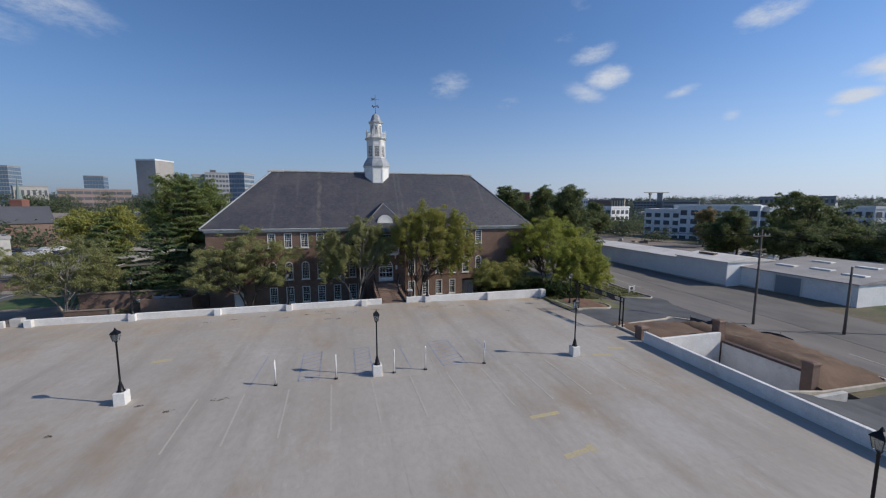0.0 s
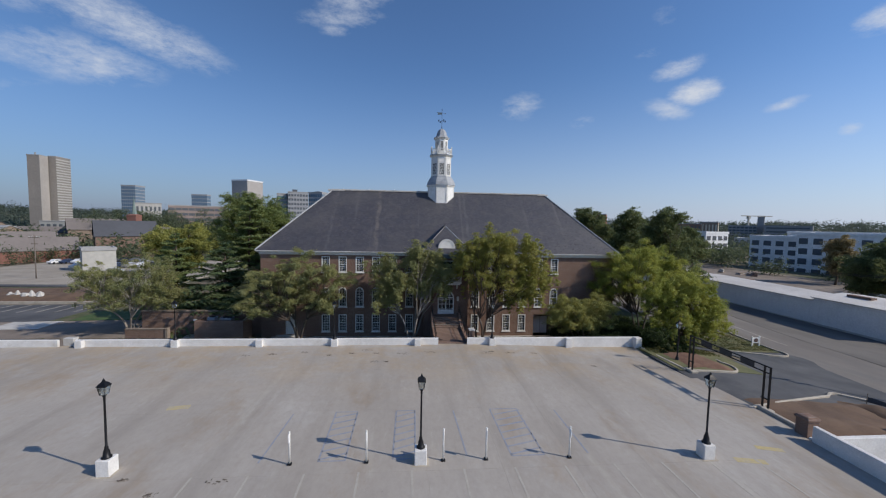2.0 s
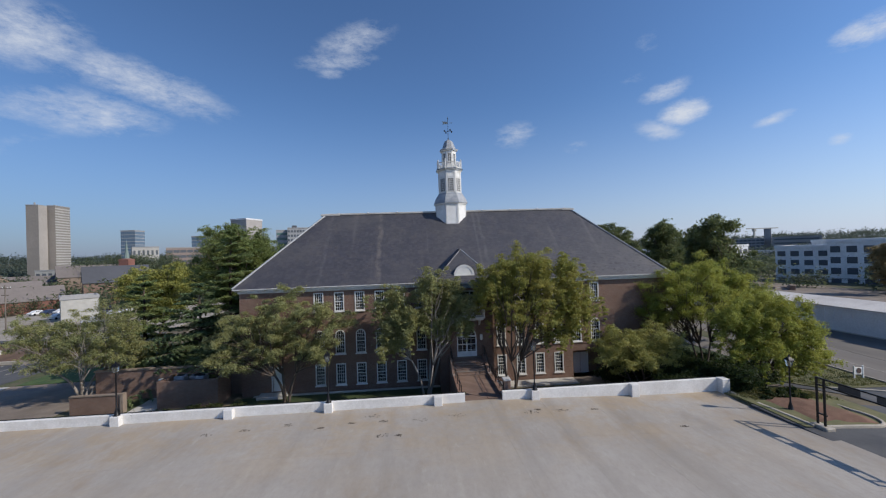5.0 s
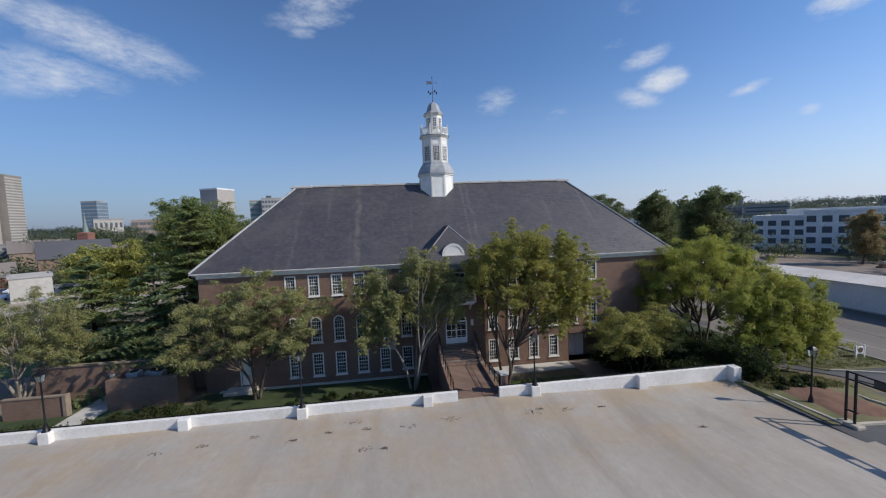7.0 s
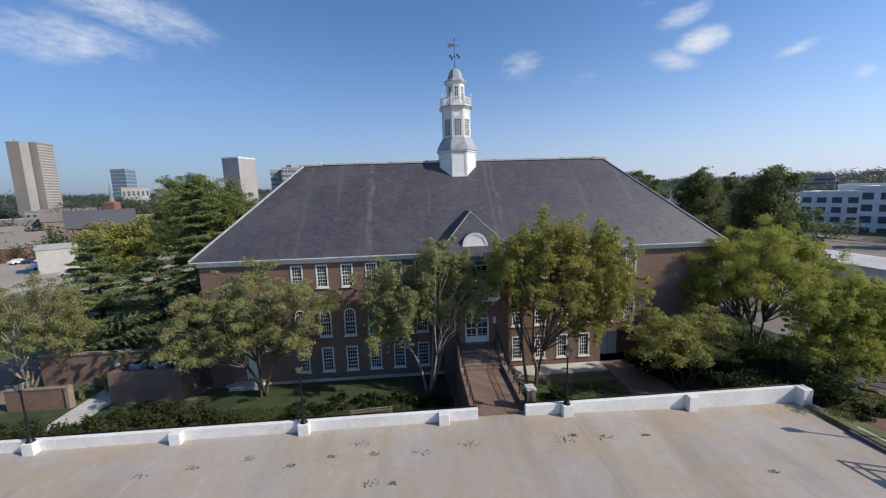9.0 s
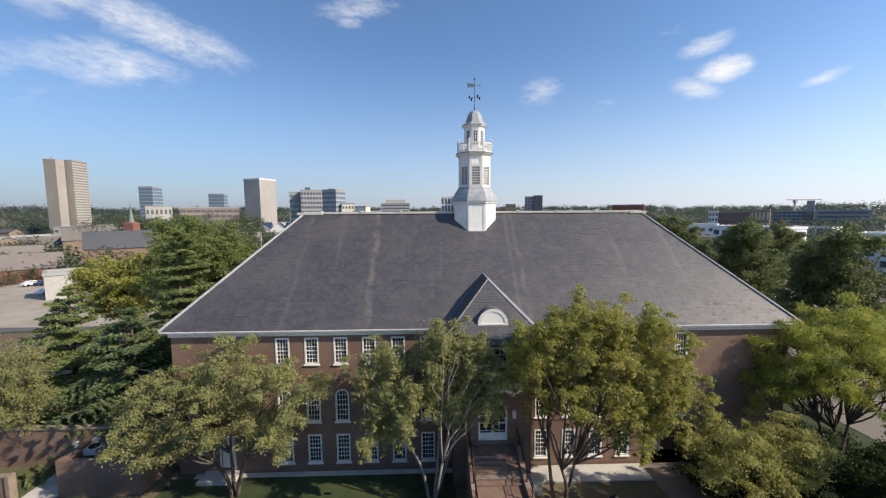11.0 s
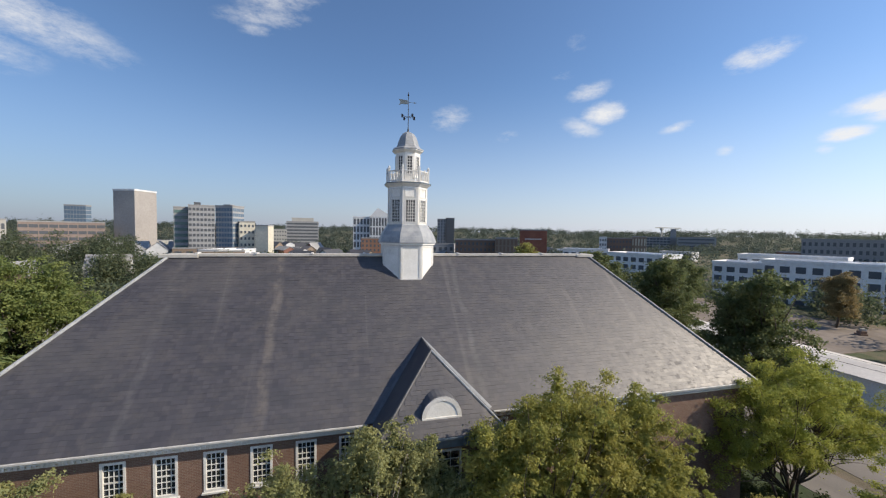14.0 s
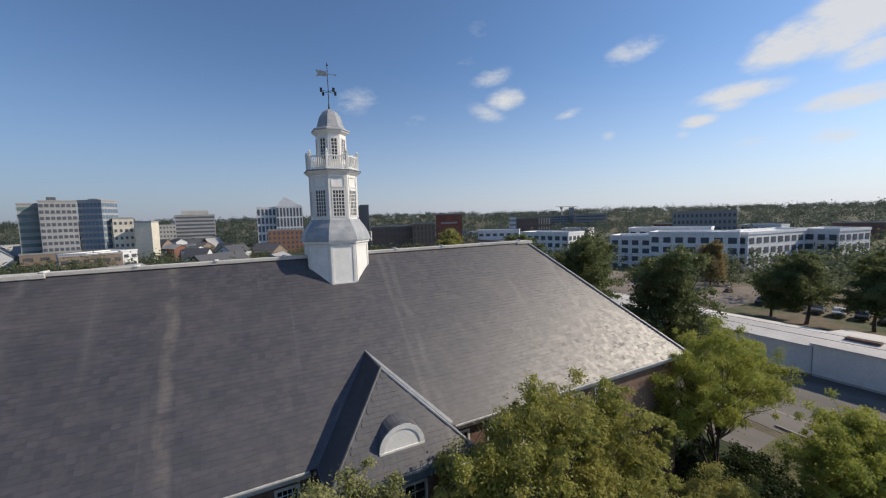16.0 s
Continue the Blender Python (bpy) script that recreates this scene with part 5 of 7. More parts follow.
        arms.box(0.55 * dx - 0.07, 0.55 * dx + 0.07, 0.55 * dy - 0.05, 0.55 * dy + 0.05, 27.28, 27.52)
    part("compass", arms, IRON, v)


build_cupola()

# ---- trees ----
def flake_mesh(name, points, k):
    """Loose faces of k corners each."""
    n = len(points) // k
    me = bpy.data.meshes.new(name)
    me.vertices.add(k * n)
    me.vertices.foreach_set("co", points.ravel())
    me.loops.add(k * n)
    me.loops.foreach_set("vertex_index", np.arange(k * n))
    me.polygons.add(n)
    me.polygons.foreach_set("loop_start", np.arange(0, k * n, k))
    me.polygons.foreach_set("loop_total", np.full(n, k))
    me.update(calc_edges=True)
    return me


def leaf_mesh(name, centres, radii, count, size, rng, flat=0.8, droop=0.0, long=1.5):
    """Many small bent leaves in clumps; the mesh holds nothing but leaves."""
    c = np.repeat(np.array(centres), count, 0)
    r = np.repeat(np.array(radii), count)
    n = len(c)
    way = rng.normal(size=(n, 3))
    dist = np.linalg.norm(way, axis=1) * 0.5
    # each clump is a spray drawn out along its own twig
    m = len(centres)
    twig = rng.normal(size=(m, 3)) * np.array([1, 1, 0.35])
    twig /= np.linalg.norm(twig, axis=1)[:, None]
    twig = np.repeat(twig, count, 0)
    along = rng.normal(size=n) * r * 0.5
    p = c + way * (0.42 * r)[:, None] * np.array([1, 1, flat]) + twig * along[:, None]
    p[:, 2] -= droop * (dist * r + along * along / (r + 0.01))
    way /= np.linalg.norm(way, axis=1)[:, None]
    face = way * 0.6 + rng.normal(size=(n, 3)) * 0.55 + np.array([0, 0, 0.45])
    face /= np.linalg.norm(face, axis=1)[:, None]
    a = np.cross(face, rng.normal(size=(n, 3)))
    a /= np.linalg.norm(a, axis=1)[:, None] + 1e-9
    b = np.cross(face, a)
    s = (size * rng.uniform(0.6, 1.35, n))[:, None]
    tip, base = p - a * s * long * 0.55, p + a * s * long * 0.45
    return flake_mesh(name, np.stack([tip, base + b * s * 0.46, base - b * s * 0.46], 1).reshape(-1, 3), 3)


def limb(s, a, b, r0, r1, rng, bend=0.12, n=5):
    a, b = Vector(a), Vector(b)
    d = (b - a).length
    off = Vector(rng.normal(size=3)) * bend * d
    path = [a.lerp(b, k / n) + off * math.sin(math.pi * k / n) + Vector((0, 0, 0.06 * d * math.sin(math.pi * k / n))) for k in range(n + 1)]
    s.tube(path, [r0 + (r1 - r0) * k / n for k in range(n + 1)], 6)
    return path


def bough_crown(lobes, boughs, rng, clump, hang, reach):
    """Clump centres and sizes along boughs that reach out from the middle of each lobe, uneven in length, so that gaps stay open between them."""
    lobes = np.array(lobes, float)
    vol = np.prod(lobes[:, 3:], axis=1) ** 0.7
    cs, rs, tips = [], [], []
    for lb, share in zip(lobes, vol / vol.sum()):
        k = max(3, round(boughs * share))
        spin = rng.uniform(0, 6.28)
        for i in range(k):
            # even turn of the boughs round the lobe, with a loose hand
            zz = np.clip(1 - 1.75 * (i + 0.5) / k + rng.normal() * 0.12, -0.75, 1.0)
            a = spin + 2.4 * i + rng.normal() * 0.25
            s = math.sqrt(1 - zz * zz)
            d = np.array([s * math.cos(a), s * math.sin(a), zz])
            tip = lb[:3] + d * lb[3:] * rng.uniform(*reach) * (1 - 0.14 * max(0.0, zz))
            root = lb[:3] + d * lb[3:] * 0.1
            tips.append(tip)
            n = rng.integers(3, 6)
            for q in np.linspace(0.45, 1.0, n):
                c = root + (tip - root) * q + rng.normal(size=3) * 0.22
                r = rng.uniform(*clump) * (1.15 - 0.5 * q)
                cs.append(c)
                rs.append(r)
                if rng.random() < hang:
                    for h in range(1, 4):
                        cs.append(c + np.array([rng.normal() * 0.12, rng.normal() * 0.12, -0.42 * h]))
                        rs.append(r * (0.62 - 0.12 * h))
    return np.array(cs), np.array(rs), tips


def broad_tree(seed, x, y, lobes, label, leaves, bark=BARK, stems=3, boughs=46, per=75, leaf=0.088, clump=(0.4, 0.75), reach=(0.72, 1.22), z=None, fork=2.0, spread=0.5, girth=0.16, name="tree", droop=0.25, hang=0.0, flat=0.62):
    """lobes: rows of dx, dy, height over the ground, rx, ry, rz."""
    rng = np.random.default_rng(seed)
    gz = (ground_z(x, y) if z is None else z) - 0.05
    t = thing(name, label, "tree", (x, y, gz))
    cs, rs, tips = bough_crown(lobes, boughs, rng, clump, hang, reach)
    trunk, limbs = Shape(), Shape()
    for k in range(stems):
        a = 2 * math.pi * k / stems + rng.uniform(-0.5, 0.5)
        foot = (0.18 * math.cos(a) * (stems > 1), 0.18 * math.sin(a) * (stems > 1), -0.2)
        tip = (spread * math.cos(a), spread * math.sin(a), fork + rng.uniform(-0.3, 0.6))
        limb(trunk, foot, tip, girth * rng.uniform(0.8, 1.15), girth * 0.62, rng, 0.05)
        mine = [c for c in tips if (math.atan2(c[1], c[0]) - a + math.pi / stems) % (2 * math.pi) < 2 * math.pi / stems]
        for group in range(0, len(mine), 4):
            few = mine[group:group + 4]
            mid = Vector(tip).lerp(sum((Vector(c) for c in few), Vector()) / len(few), 0.55) + Vector((0, 0, -0.2))
            limb(limbs, tip, mid, girth * 0.52, girth * 0.3, rng, 0.06, 4)
            for c in few:
                limb(limbs, mid, c, girth * 0.24, girth * 0.05, rng, 0.08, 4)
    part("trunk", trunk, bark, t, smooth=True)
    tagged(part("branching", limbs, bark, t, smooth=True), kind="stuff")
    part("crown", leaf_mesh("crown", cs, rs, per, leaf, rng, flat, droop), leaves, t)
    return t


def cedar(seed, x, y, height, radius, label, leaves, z=None, tiers=11, per=300):
    """A conifer with level fans of needles in open tiers, drooping at the tips."""
    rng = np.random.default_rng(seed)
    gz = (ground_z(x, y) if z is None else z) - 0.05
    t = thing("conifer", label, "tree", (x, y, gz))
    trunk, limbs = Shape(), Shape()
    limb(trunk, (0, 0, -0.2), (0.1, 0, height), 0.3, 0.03, rng, 0.01, 6)
    ps, ways = [], []
    for k in range(tiers):
        f = k / (tiers - 1)
        n = int(6 + 5 * (1 - f))
        for i in range(n):
            zz = height * (0.1 + 0.87 * f) + rng.uniform(-0.3, 0.3)
            a = 2 * math.pi * (i + rng.uniform(-0.3, 0.3)) / n + k * 1.7
            rr = radius * (1 - f) ** 0.72 * rng.uniform(0.62, 1.18) + 0.55
            out, side = np.array([math.cos(a), math.sin(a), 0]), np.array([-math.sin(a), math.cos(a), 0])
            rise, sag = rng.uniform(0.05, 0.2) + 0.35 * f, rng.uniform(0.16, 0.3)
            lift = lambda u: rr * (rise * u - sag * u * u)
            tip = Vector(out * rr) + Vector((0, 0, zz + lift(1.0)))
            limb(limbs, (0, 0, zz), tip, 0.06, 0.012, rng, 0.02, 4)
            m = int(per * (0.35 + rr / radius))
            u = rng.uniform(0.12, 1.0, m) ** 0.8
            wide = rr * 0.30 * np.sin(np.pi * np.clip(u * 0.86 + 0.1, 0, 1)) + 0.12
            # needles gather on side twigs, so the fan has teeth
            twig = np.round(u * 9 + rng.uniform(-0.12, 0.12, m)) / 9
            v = rng.uniform(-1, 1, m) * wide
            u2 = np.clip(twig * 0.75 + u * 0.25 + np.abs(v) * 0.25 / rr, 0, 1.06)
            p = out * (u2 * rr)[:, None] + side * v[:, None]
            p[:, 2] += zz + lift(u2) - 0.22 * v * v / (wide + 0.2) + rng.normal(size=m) * 0.05
            ps.append(p)
            ways.append(out * 0.5 + side * np.sign(v)[:, None] * 0.8 + rng.normal(size=(m, 3)) * 0.25)
    part("trunk", trunk, BARK, t, smooth=True)
    tagged(part("branching", limbs, BARK, t, smooth=True), kind="stuff")
    part("crown", needle_mesh(np.concatenate(ps), np.concatenate(ways), 0.2, rng), leaves, t)
    return t


def needle_mesh(p, way, size, rng):
    """Flat needle sprigs that lie along their twigs."""
    n = len(p)
    a = way / (np.linalg.norm(way, axis=1)[:, None] + 1e-9)
    up = np.array([0, 0, 1.0]) + rng.normal(size=(n, 3)) * 0.4
    b = np.cross(up, a)
    b /= np.linalg.norm(b, axis=1)[:, None] + 1e-9
    s = (size * rng.uniform(0.6, 1.4, n))[:, None]
    drop = np.array([0, 0, -0.12])
    return flake_mesh("crown", np.stack([p + a * s * 1.1 + drop * s, p - a * s * 0.9 + b * s * 0.38, p - a * s * 0.9 - b * s * 0.38], 1).reshape(-1, 3), 3)


broad_tree(11, -17.7, -2.4, [(-3.8, -0.4, 7.0, 2.9, 2.6, 2.7), (0.2, -0.2, 8.8, 3.2, 2.6, 2.4), (3.8, -0.3, 7.6, 2.7, 2.4, 2.6), (-4.9, -0.8, 4.9, 1.7, 1.8, 1.7), (0, -0.6, 6.2, 3.6, 2.4, 2.0), (3.0, -0.8, 5.0, 2.2, 1.8, 1.4), (-2.6, -1.0, 4.6, 2.2, 1.8, 1.5)],
           "multi-stemmed olive-green tree in the front yard", LEAF_OLIVE, stems=3, boughs=92, per=220, reach=(0.62, 1.3), fork=2.6, spread=1.0, girth=0.17)
broad_tree(12, -4.4, -3.2, [(-2.9, 0, 9.0, 2.2, 2.0, 2.8), (0.9, -0.2, 10.6, 2.0, 1.8, 2.4), (2.8, 0.0, 9.8, 1.8, 1.8, 2.2), (-1.0, -0.4, 7.6, 3.2, 2.0, 2.0), (1.9, -0.6, 7.4, 1.2, 1.2, 1.3), (-3.2, -0.6, 6.0, 1.6, 1.5, 1.8), (4.2, -0.7, 8.9, 1.4, 1.3, 1.8), (3.3, -0.8, 7.0, 1.2, 1.2, 1.4)],
           "pale-stemmed olive-green tree beside the entrance walk", LEAF_OLIVE, PALEBARK, stems=4, boughs=88, per=140, reach=(0.6, 1.25), hang=0.6, fork=3.2, spread=1.4, girth=0.12)
broad_tree(13, 3.4, -4.9, [(0.9, 0, 12.1, 2.9, 2.4, 2.8), (-1.6, 0.1, 10.6, 1.9, 1.8, 2.5), (4.4, 0.3, 11.3, 3.2, 2.5, 2.8), (2.2, -0.2, 8.6, 3.8, 2.4, 2.2), (6.4, 0, 8.6, 2.4, 2.0, 2.4), (-0.2, 0.2, 9.2, 1.4, 1.5, 1.6), (4.6, -0.4, 6.6, 2.6, 1.8, 1.6)],
           "tall green multi-stemmed tree before the brick front", LEAF_GREEN, stems=3, boughs=124, per=175, leaf=0.078, hang=0.6, fork=3.6, spread=0.9, girth=0.14)
broad_tree(14, 15.6, -5.6, [(-2.2, 0, 4.7, 2.6, 2.2, 1.9), (1.6, 0, 5.0, 2.7, 2.2, 1.7), (-0.4, 0, 3.5, 3.6, 2.4, 1.4)],
           "low spreading yellow-green tree above a dark hedge", LEAF_YELLOW, stems=4, boughs=60, per=210, fork=1.3, spread=1.0, girth=0.1)
broad_tree(15, 25.4, -0.9, [(-3.6, 0, 8.6, 3.0, 2.8, 2.9), (0.2, 0, 10.1, 3.3, 3.0, 2.8), (3.6, -0.4, 8.4, 2.9, 2.6, 2.5), (-5.2, 0.2, 6.6, 1.9, 1.9, 1.9), (5.2, -0.4, 6.2, 1.9, 1.8, 1.7), (-1.6, -0.6, 6.6, 2.6, 2.0, 1.5)],
           "bright lime-green tree at the corner of the hall", LEAF_LIME, stems=3, boughs=140, per=190, leaf=0.08, fork=3.4, spread=1.0, girth=0.14, droop=0.08, flat=0.95)
broad_tree(16, 24.9, -8.4, [(-2.0, 0, 6.2, 2.4, 2.3, 2.4), (1.0, -0.2, 6.9, 2.5, 2.3, 2.2), (3.2, -0.4, 4.8, 2.0, 1.9, 1.9), (-0.8, -0.6, 3.9, 2.9, 2.2, 1.7), (4.0, -0.6, 3.2, 1.4, 1.4, 1.3), (2.0, -0.8, 2.9, 1.9, 1.6, 1.3)],
           "young lime-green tree on the grass by the drive", LEAF_LIME, stems=2, boughs=120, per=150, leaf=0.08, clump=(0.36, 0.66), reach=(0.68, 1.28), fork=1.8, spread=0.5, girth=0.09, hang=0.4, droop=0.12, flat=0.82)
broad_tree(17, -39.0, 1.6, [(-3.4, 0, 6.8, 3.6, 3.0, 2.8), (2.2, 0, 7.2, 3.8, 3.0, 3.0), (0, -0.5, 4.6, 5.0, 3.0, 1.8), (4.8, 0, 5.0, 2.2, 2.2, 1.8)],
           "thinning grey-green tree with pale leaning stems", LEAF_OLIVE, PALEBARK, stems=5, boughs=120, per=130, reach=(0.6, 1.25), fork=2.6, spread=1.6, girth=0.15)
cedar(21, -29.2, 4.6, 11.2, 5.8, "dark blue-green cedar with level drooping sprays", LEAF_CEDAR)
cedar(22, -27.6, 9.2, 17.6, 5.4, "tall green cedar beside the hall", LEAF_CEDAR_PALE, tiers=16)
cedar(23, -37.6, 8.5, 12.4, 4.8, "pale green cedar with level drooping sprays", LEAF_CEDAR_PALE)
broad_tree(24, -29.4, 15.8, [(-1.5, 0, 16.0, 3.8, 4, 3.8), (2.4, 0, 14.4, 3.6, 4, 4), (-3.4, 0, 12.4, 3.4, 3.4, 3.6), (0, 0, 9.6, 5, 4.4, 3.4)],
           "large dark green broadleaf tree behind the cedars", LEAF_MID, stems=1, boughs=170, per=120, fork=5, girth=0.35, leaf=0.135, clump=(0.7, 1.2), reach=(0.7, 1.08))
broad_tree(25, -47.4, 27.0, [(-2.6, 0, 10.2, 4, 4, 3.6), (2.8, 0, 10.6, 4, 4, 3.8), (0, 0, 7.0, 5, 4, 3)],
           "golden-green broadleaf tree past the service yard", LEAF_GOLD, stems=1, boughs=110, per=110, fork=3.5, girth=0.28, leaf=0.18, clump=(0.7, 1.2), reach=(0.7, 1.05))
for seed, x, y, h, r, leaves in ((31, 39.5, 24.0, 18.4, 5.6, LEAF_DARK), (32, 36.0, 8.4, 17.8, 5.4, LEAF_DARK), (33, 31.6, 30.6, 19.2, 6.0, LEAF_DARK), (34, 40.5, 40.0, 15.5, 6.0, LEAF_DARK),
                                 (35, 81.0, 13.0, 13.2, 6.0, LEAF_DARK), (36, 80.0, -3.0, 17.0, 8.0, LEAF_DARK), (37, 103.0, 40.5, 13.4, 3.2, LEAF_TAN), (38, 88.0, -14.0, 14.0, 8.0, LEAF_DARK),
                                 (39, 46.0, 54.0, 13.0, 6.0, LEAF_DARK), (40, 86.0, -6.0, 10.5, 6.0, LEAF_DARK), (41, 90.0, -24.0, 12.0, 7.0, LEAF_DARK), (42, 82.0, 18.5, 10.0, 4.2, LEAF_DARK), (44, 84.0, 5.5, 13.0, 6.4, LEAF_DARK),
                                 (43, 33.5, 52.0, 19.0, 4.6, LEAF_YELLOW), (45, 78.0, 58.5, 15.0, 6.0, LEAF_DARK), (46, 47.5, 30.5, 17.2, 5.0, LEAF_DARK)):
    rng0 = random.Random(seed)
    lobes = [(rng0.uniform(-0.45, 0.45) * r, rng0.uniform(-0.4, 0.4) * r, h * f, r * g, r * g, h * 0.15) for f, g in ((0.84, 0.5), (0.74, 0.66), (0.62, 0.8), (0.5, 0.9), (0.36, 0.8))]
    broad_tree(seed, x, y, lobes, "slender tan-leaved tree before the flats" if leaves is LEAF_TAN else "yellowing broadleaf tree behind the hall" if leaves is LEAF_YELLOW else "large dark green broadleaf tree", leaves, stems=1, boughs=100, per=100, fork=h * 0.25, girth=0.3, leaf=0.19, clump=(0.75, 1.3), reach=(0.7, 1.1))


def shrub(seed, x, y, rx, ry, h, label, leaves, z=None, n=30, per=70):
    rng = np.random.default_rng(seed)
    gz = ground_z(x, y) if z is None else z
    t = thing("shrub", label, "shrub", (x, y, gz))
    cs = (rng.uniform(-1, 1, (n, 3)) * np.array([rx, ry, h * 0.38]) + np.array([0, 0, h * 0.5])).tolist()
    s = Shape()
    for c in cs[::4]:
        limb(s, (0, 0, -0.1), c, 0.03, 0.01, rng, 0.1, 3)
    part("stem", s, BARK, t)
    part("foliage", leaf_mesh("foliage", cs, [min(0.5, h * 0.35)] * n, per, 0.13, rng), leaves, t)


for seed, x, y, rx, ry, h in ((41, 18.5, -4.0, 1.8, 1.6, 2.6), (42, 21.0, -3.5, 1.8, 1.6, 2.8), (43, 15.0, -3.0, 2.0, 1.4, 2.2), (44, 19.6, -7.8, 2.0, 1.6, 2.0), (45, 17.4, -8.6, 1.8, 1.4, 1.6), (46, 22.5, -5.8, 1.4, 1.4, 1.8)):
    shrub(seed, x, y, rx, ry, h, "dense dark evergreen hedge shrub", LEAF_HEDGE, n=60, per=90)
for seed, x, y, h in ((71, 24.0, 0.6, 1.9), (72, 26.4, -3.0, 1.7), (73, 28.0, -4.6, 1.3), (74, 26.6, 0.4, 1.6), (75, 28.6, -1.6, 1.4), (76, 20.0, -1.8, 2.2), (77, 25.4, 3.6, 1.6)):
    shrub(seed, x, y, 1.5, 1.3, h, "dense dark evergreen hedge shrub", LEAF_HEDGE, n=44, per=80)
shrub(47, 19.6, -12.6, 0.7, 0.7, 1.7, "rounded dark shrub at the end of the parapet", LEAF_HEDGE, n=24)
shrub(48, 20.6, -14.0, 1.6, 0.7, 0.6, "low dark green ground-cover shrub", LEAF_HEDGE, n=24)
for seed, x, y, rx in ((61, -10.5, -4.6, 1.9), (62, -7.2, -4.9, 1.9), (63, -13.6, -5.2, 1.6), (64, -4.2, -5.4, 1.2)):
    shrub(seed, x, y, rx, 0.9, 0.55, "low dark ground plants on the lawn", LEAF_HEDGE, n=22)
for seed, x, y, h in ((65, 22.6, -2.0, 2.4), (66, 24.4, -4.6, 2.0), (67, 17.0, -1.6, 2.2), (68, 22.2, -8.6, 1.4)):
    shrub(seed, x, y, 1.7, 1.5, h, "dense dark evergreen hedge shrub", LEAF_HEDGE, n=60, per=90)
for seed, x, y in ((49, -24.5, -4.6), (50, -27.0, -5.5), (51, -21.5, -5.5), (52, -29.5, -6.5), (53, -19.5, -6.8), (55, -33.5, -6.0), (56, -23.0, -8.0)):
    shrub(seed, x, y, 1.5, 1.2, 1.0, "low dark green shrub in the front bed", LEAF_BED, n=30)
shrub(54, 5.4, -5.8, 0.6, 0.6, 0.8, "small dark shrub by the walk", LEAF_HEDGE, n=14)

def parapet_growth():
    """Sparse dark creeper that hangs over the outer edge of the parapets."""
    rng = np.random.default_rng(58)
    cs, rs = [], []
    for x0, x1 in ((-57.5, -36.2), (-34.2, -2.0), (1.2, 17.8)):
        x = x0
        while x < x1:
            x += rng.uniform(0.1, 0.55)
            cs.append((x, -11.58 + rng.normal() * 0.03, 0.58 + rng.uniform(-0.12, 0.07)))
            rs.append(rng.uniform(0.08, 0.2))
    me = leaf_mesh("parapet_growth", cs, rs, 14, 0.06, rng)
    structure("parapet_growth", me, LEAF_HEDGE, "sparse dark creeper along the parapet edge", "creeper", kind="stuff")


parapet_growth()

# ---- white sheds over the road ----
def shed(name, x0, x1, y0, y1, zb, zt, rise, label, ribs=True, cover=METALROOF):
    s = thing(name, label, "shed", (x0, y0, zb))
    w, l, h = x1 - x0, y1 - y0, zt - zb
    body = Shape().box(0, w, 0, l, -0.6, h)
    part("wall", body, METALW, s, "white sheet-metal wall")
    r = Shape().add([(-0.3, -0.2, h), (w + 0.3, -0.2, h), (w / 2, -0.2, h + rise), (-0.3, l + 0.2, h), (w + 0.3, l + 0.2, h), (w / 2, l + 0.2, h + rise),
                     (-0.3, -0.2, h - 0.12), (w + 0.3, -0.2, h - 0.12), (-0.3, l + 0.2, h - 0.12), (w + 0.3, l + 0.2, h - 0.12)],
                    ((0, 2, 5, 3), (1, 4, 5, 2), (6, 0, 3, 8), (7, 9, 4, 1), (6, 7, 1, 2, 0), (8, 3, 5, 4, 9), (6, 8, 9, 7)))
    part("roof", r, cover, s, "low-pitched metal roof")
    if ribs:
        k = Shape()
        y = 0.5
        while y < l:
            k.box(-0.03, 0.0, y, y + 0.05, 0.0, h - 0.13)
            y += 1.2
        tagged(part("wall_ribbing", k, METALW, s), kind="stuff")
    part("plinth", Shape().box(-0.06, 0.0, 0, l, -0.5, 0.25), CONC, s, "low grey plinth")
    return s


def build_sheds():
    a = shed("white_shed", 54.6, 64.5, -6.6, 3.2, -2.1, 1.95, 0.6, "white sheet-metal shed with a pale roof across the street")
    shed("white_shed", 54.9, 63.6, 3.4, 27.0, -2.2, 1.5, 0.7, "long low white shed beside the street")
    shed("white_shed", 54.9, 63.6, 27.2, 60.0, -2.4, 1.4, 0.7, "long low white shed beside the street")
    c = shed("white_shed", 57.6, 86.0, -21.6, -6.5, -2.1, 1.15, 1.2, "wide white metal workshop across the street", True, OLDROOF)
    part("roller_door", Shape().box(-0.09, -0.065, 6.3, 9.7, 0.0, 2.8), plain("grey_roller_door", (0.24, 0.27, 0.30), 0.6), c, "grey roller door")
    part("door_frame", Shape().box(-0.12, -0.064, 6.1, 6.3, 0, 3.0).box(-0.12, -0.064, 9.7, 9.9, 0, 3.0).box(-0.12, -0.064, 6.3, 9.7, 2.8, 3.0), TRIM, c)
    for x, y in ((4.0, 1.6), (5.0, 6.0), (4.5, 10.4), (10.0, 3.4), (10.5, 9.2)):
        part("skylight", Shape().box(x, x + 1.2, y, y + 2.6, 3.25 + 0.083 * x - 0.1, 3.25 + 0.083 * x + 0.22, 0.03), TRIM, c, "white roof light")
    part("roof_vent", Shape().box(3.0, 3.9, 5.0, 8.0, 4.2, 4.75, 0.03), BROWN_BRICK, a, "rusty brown roof vent")


build_sheds()


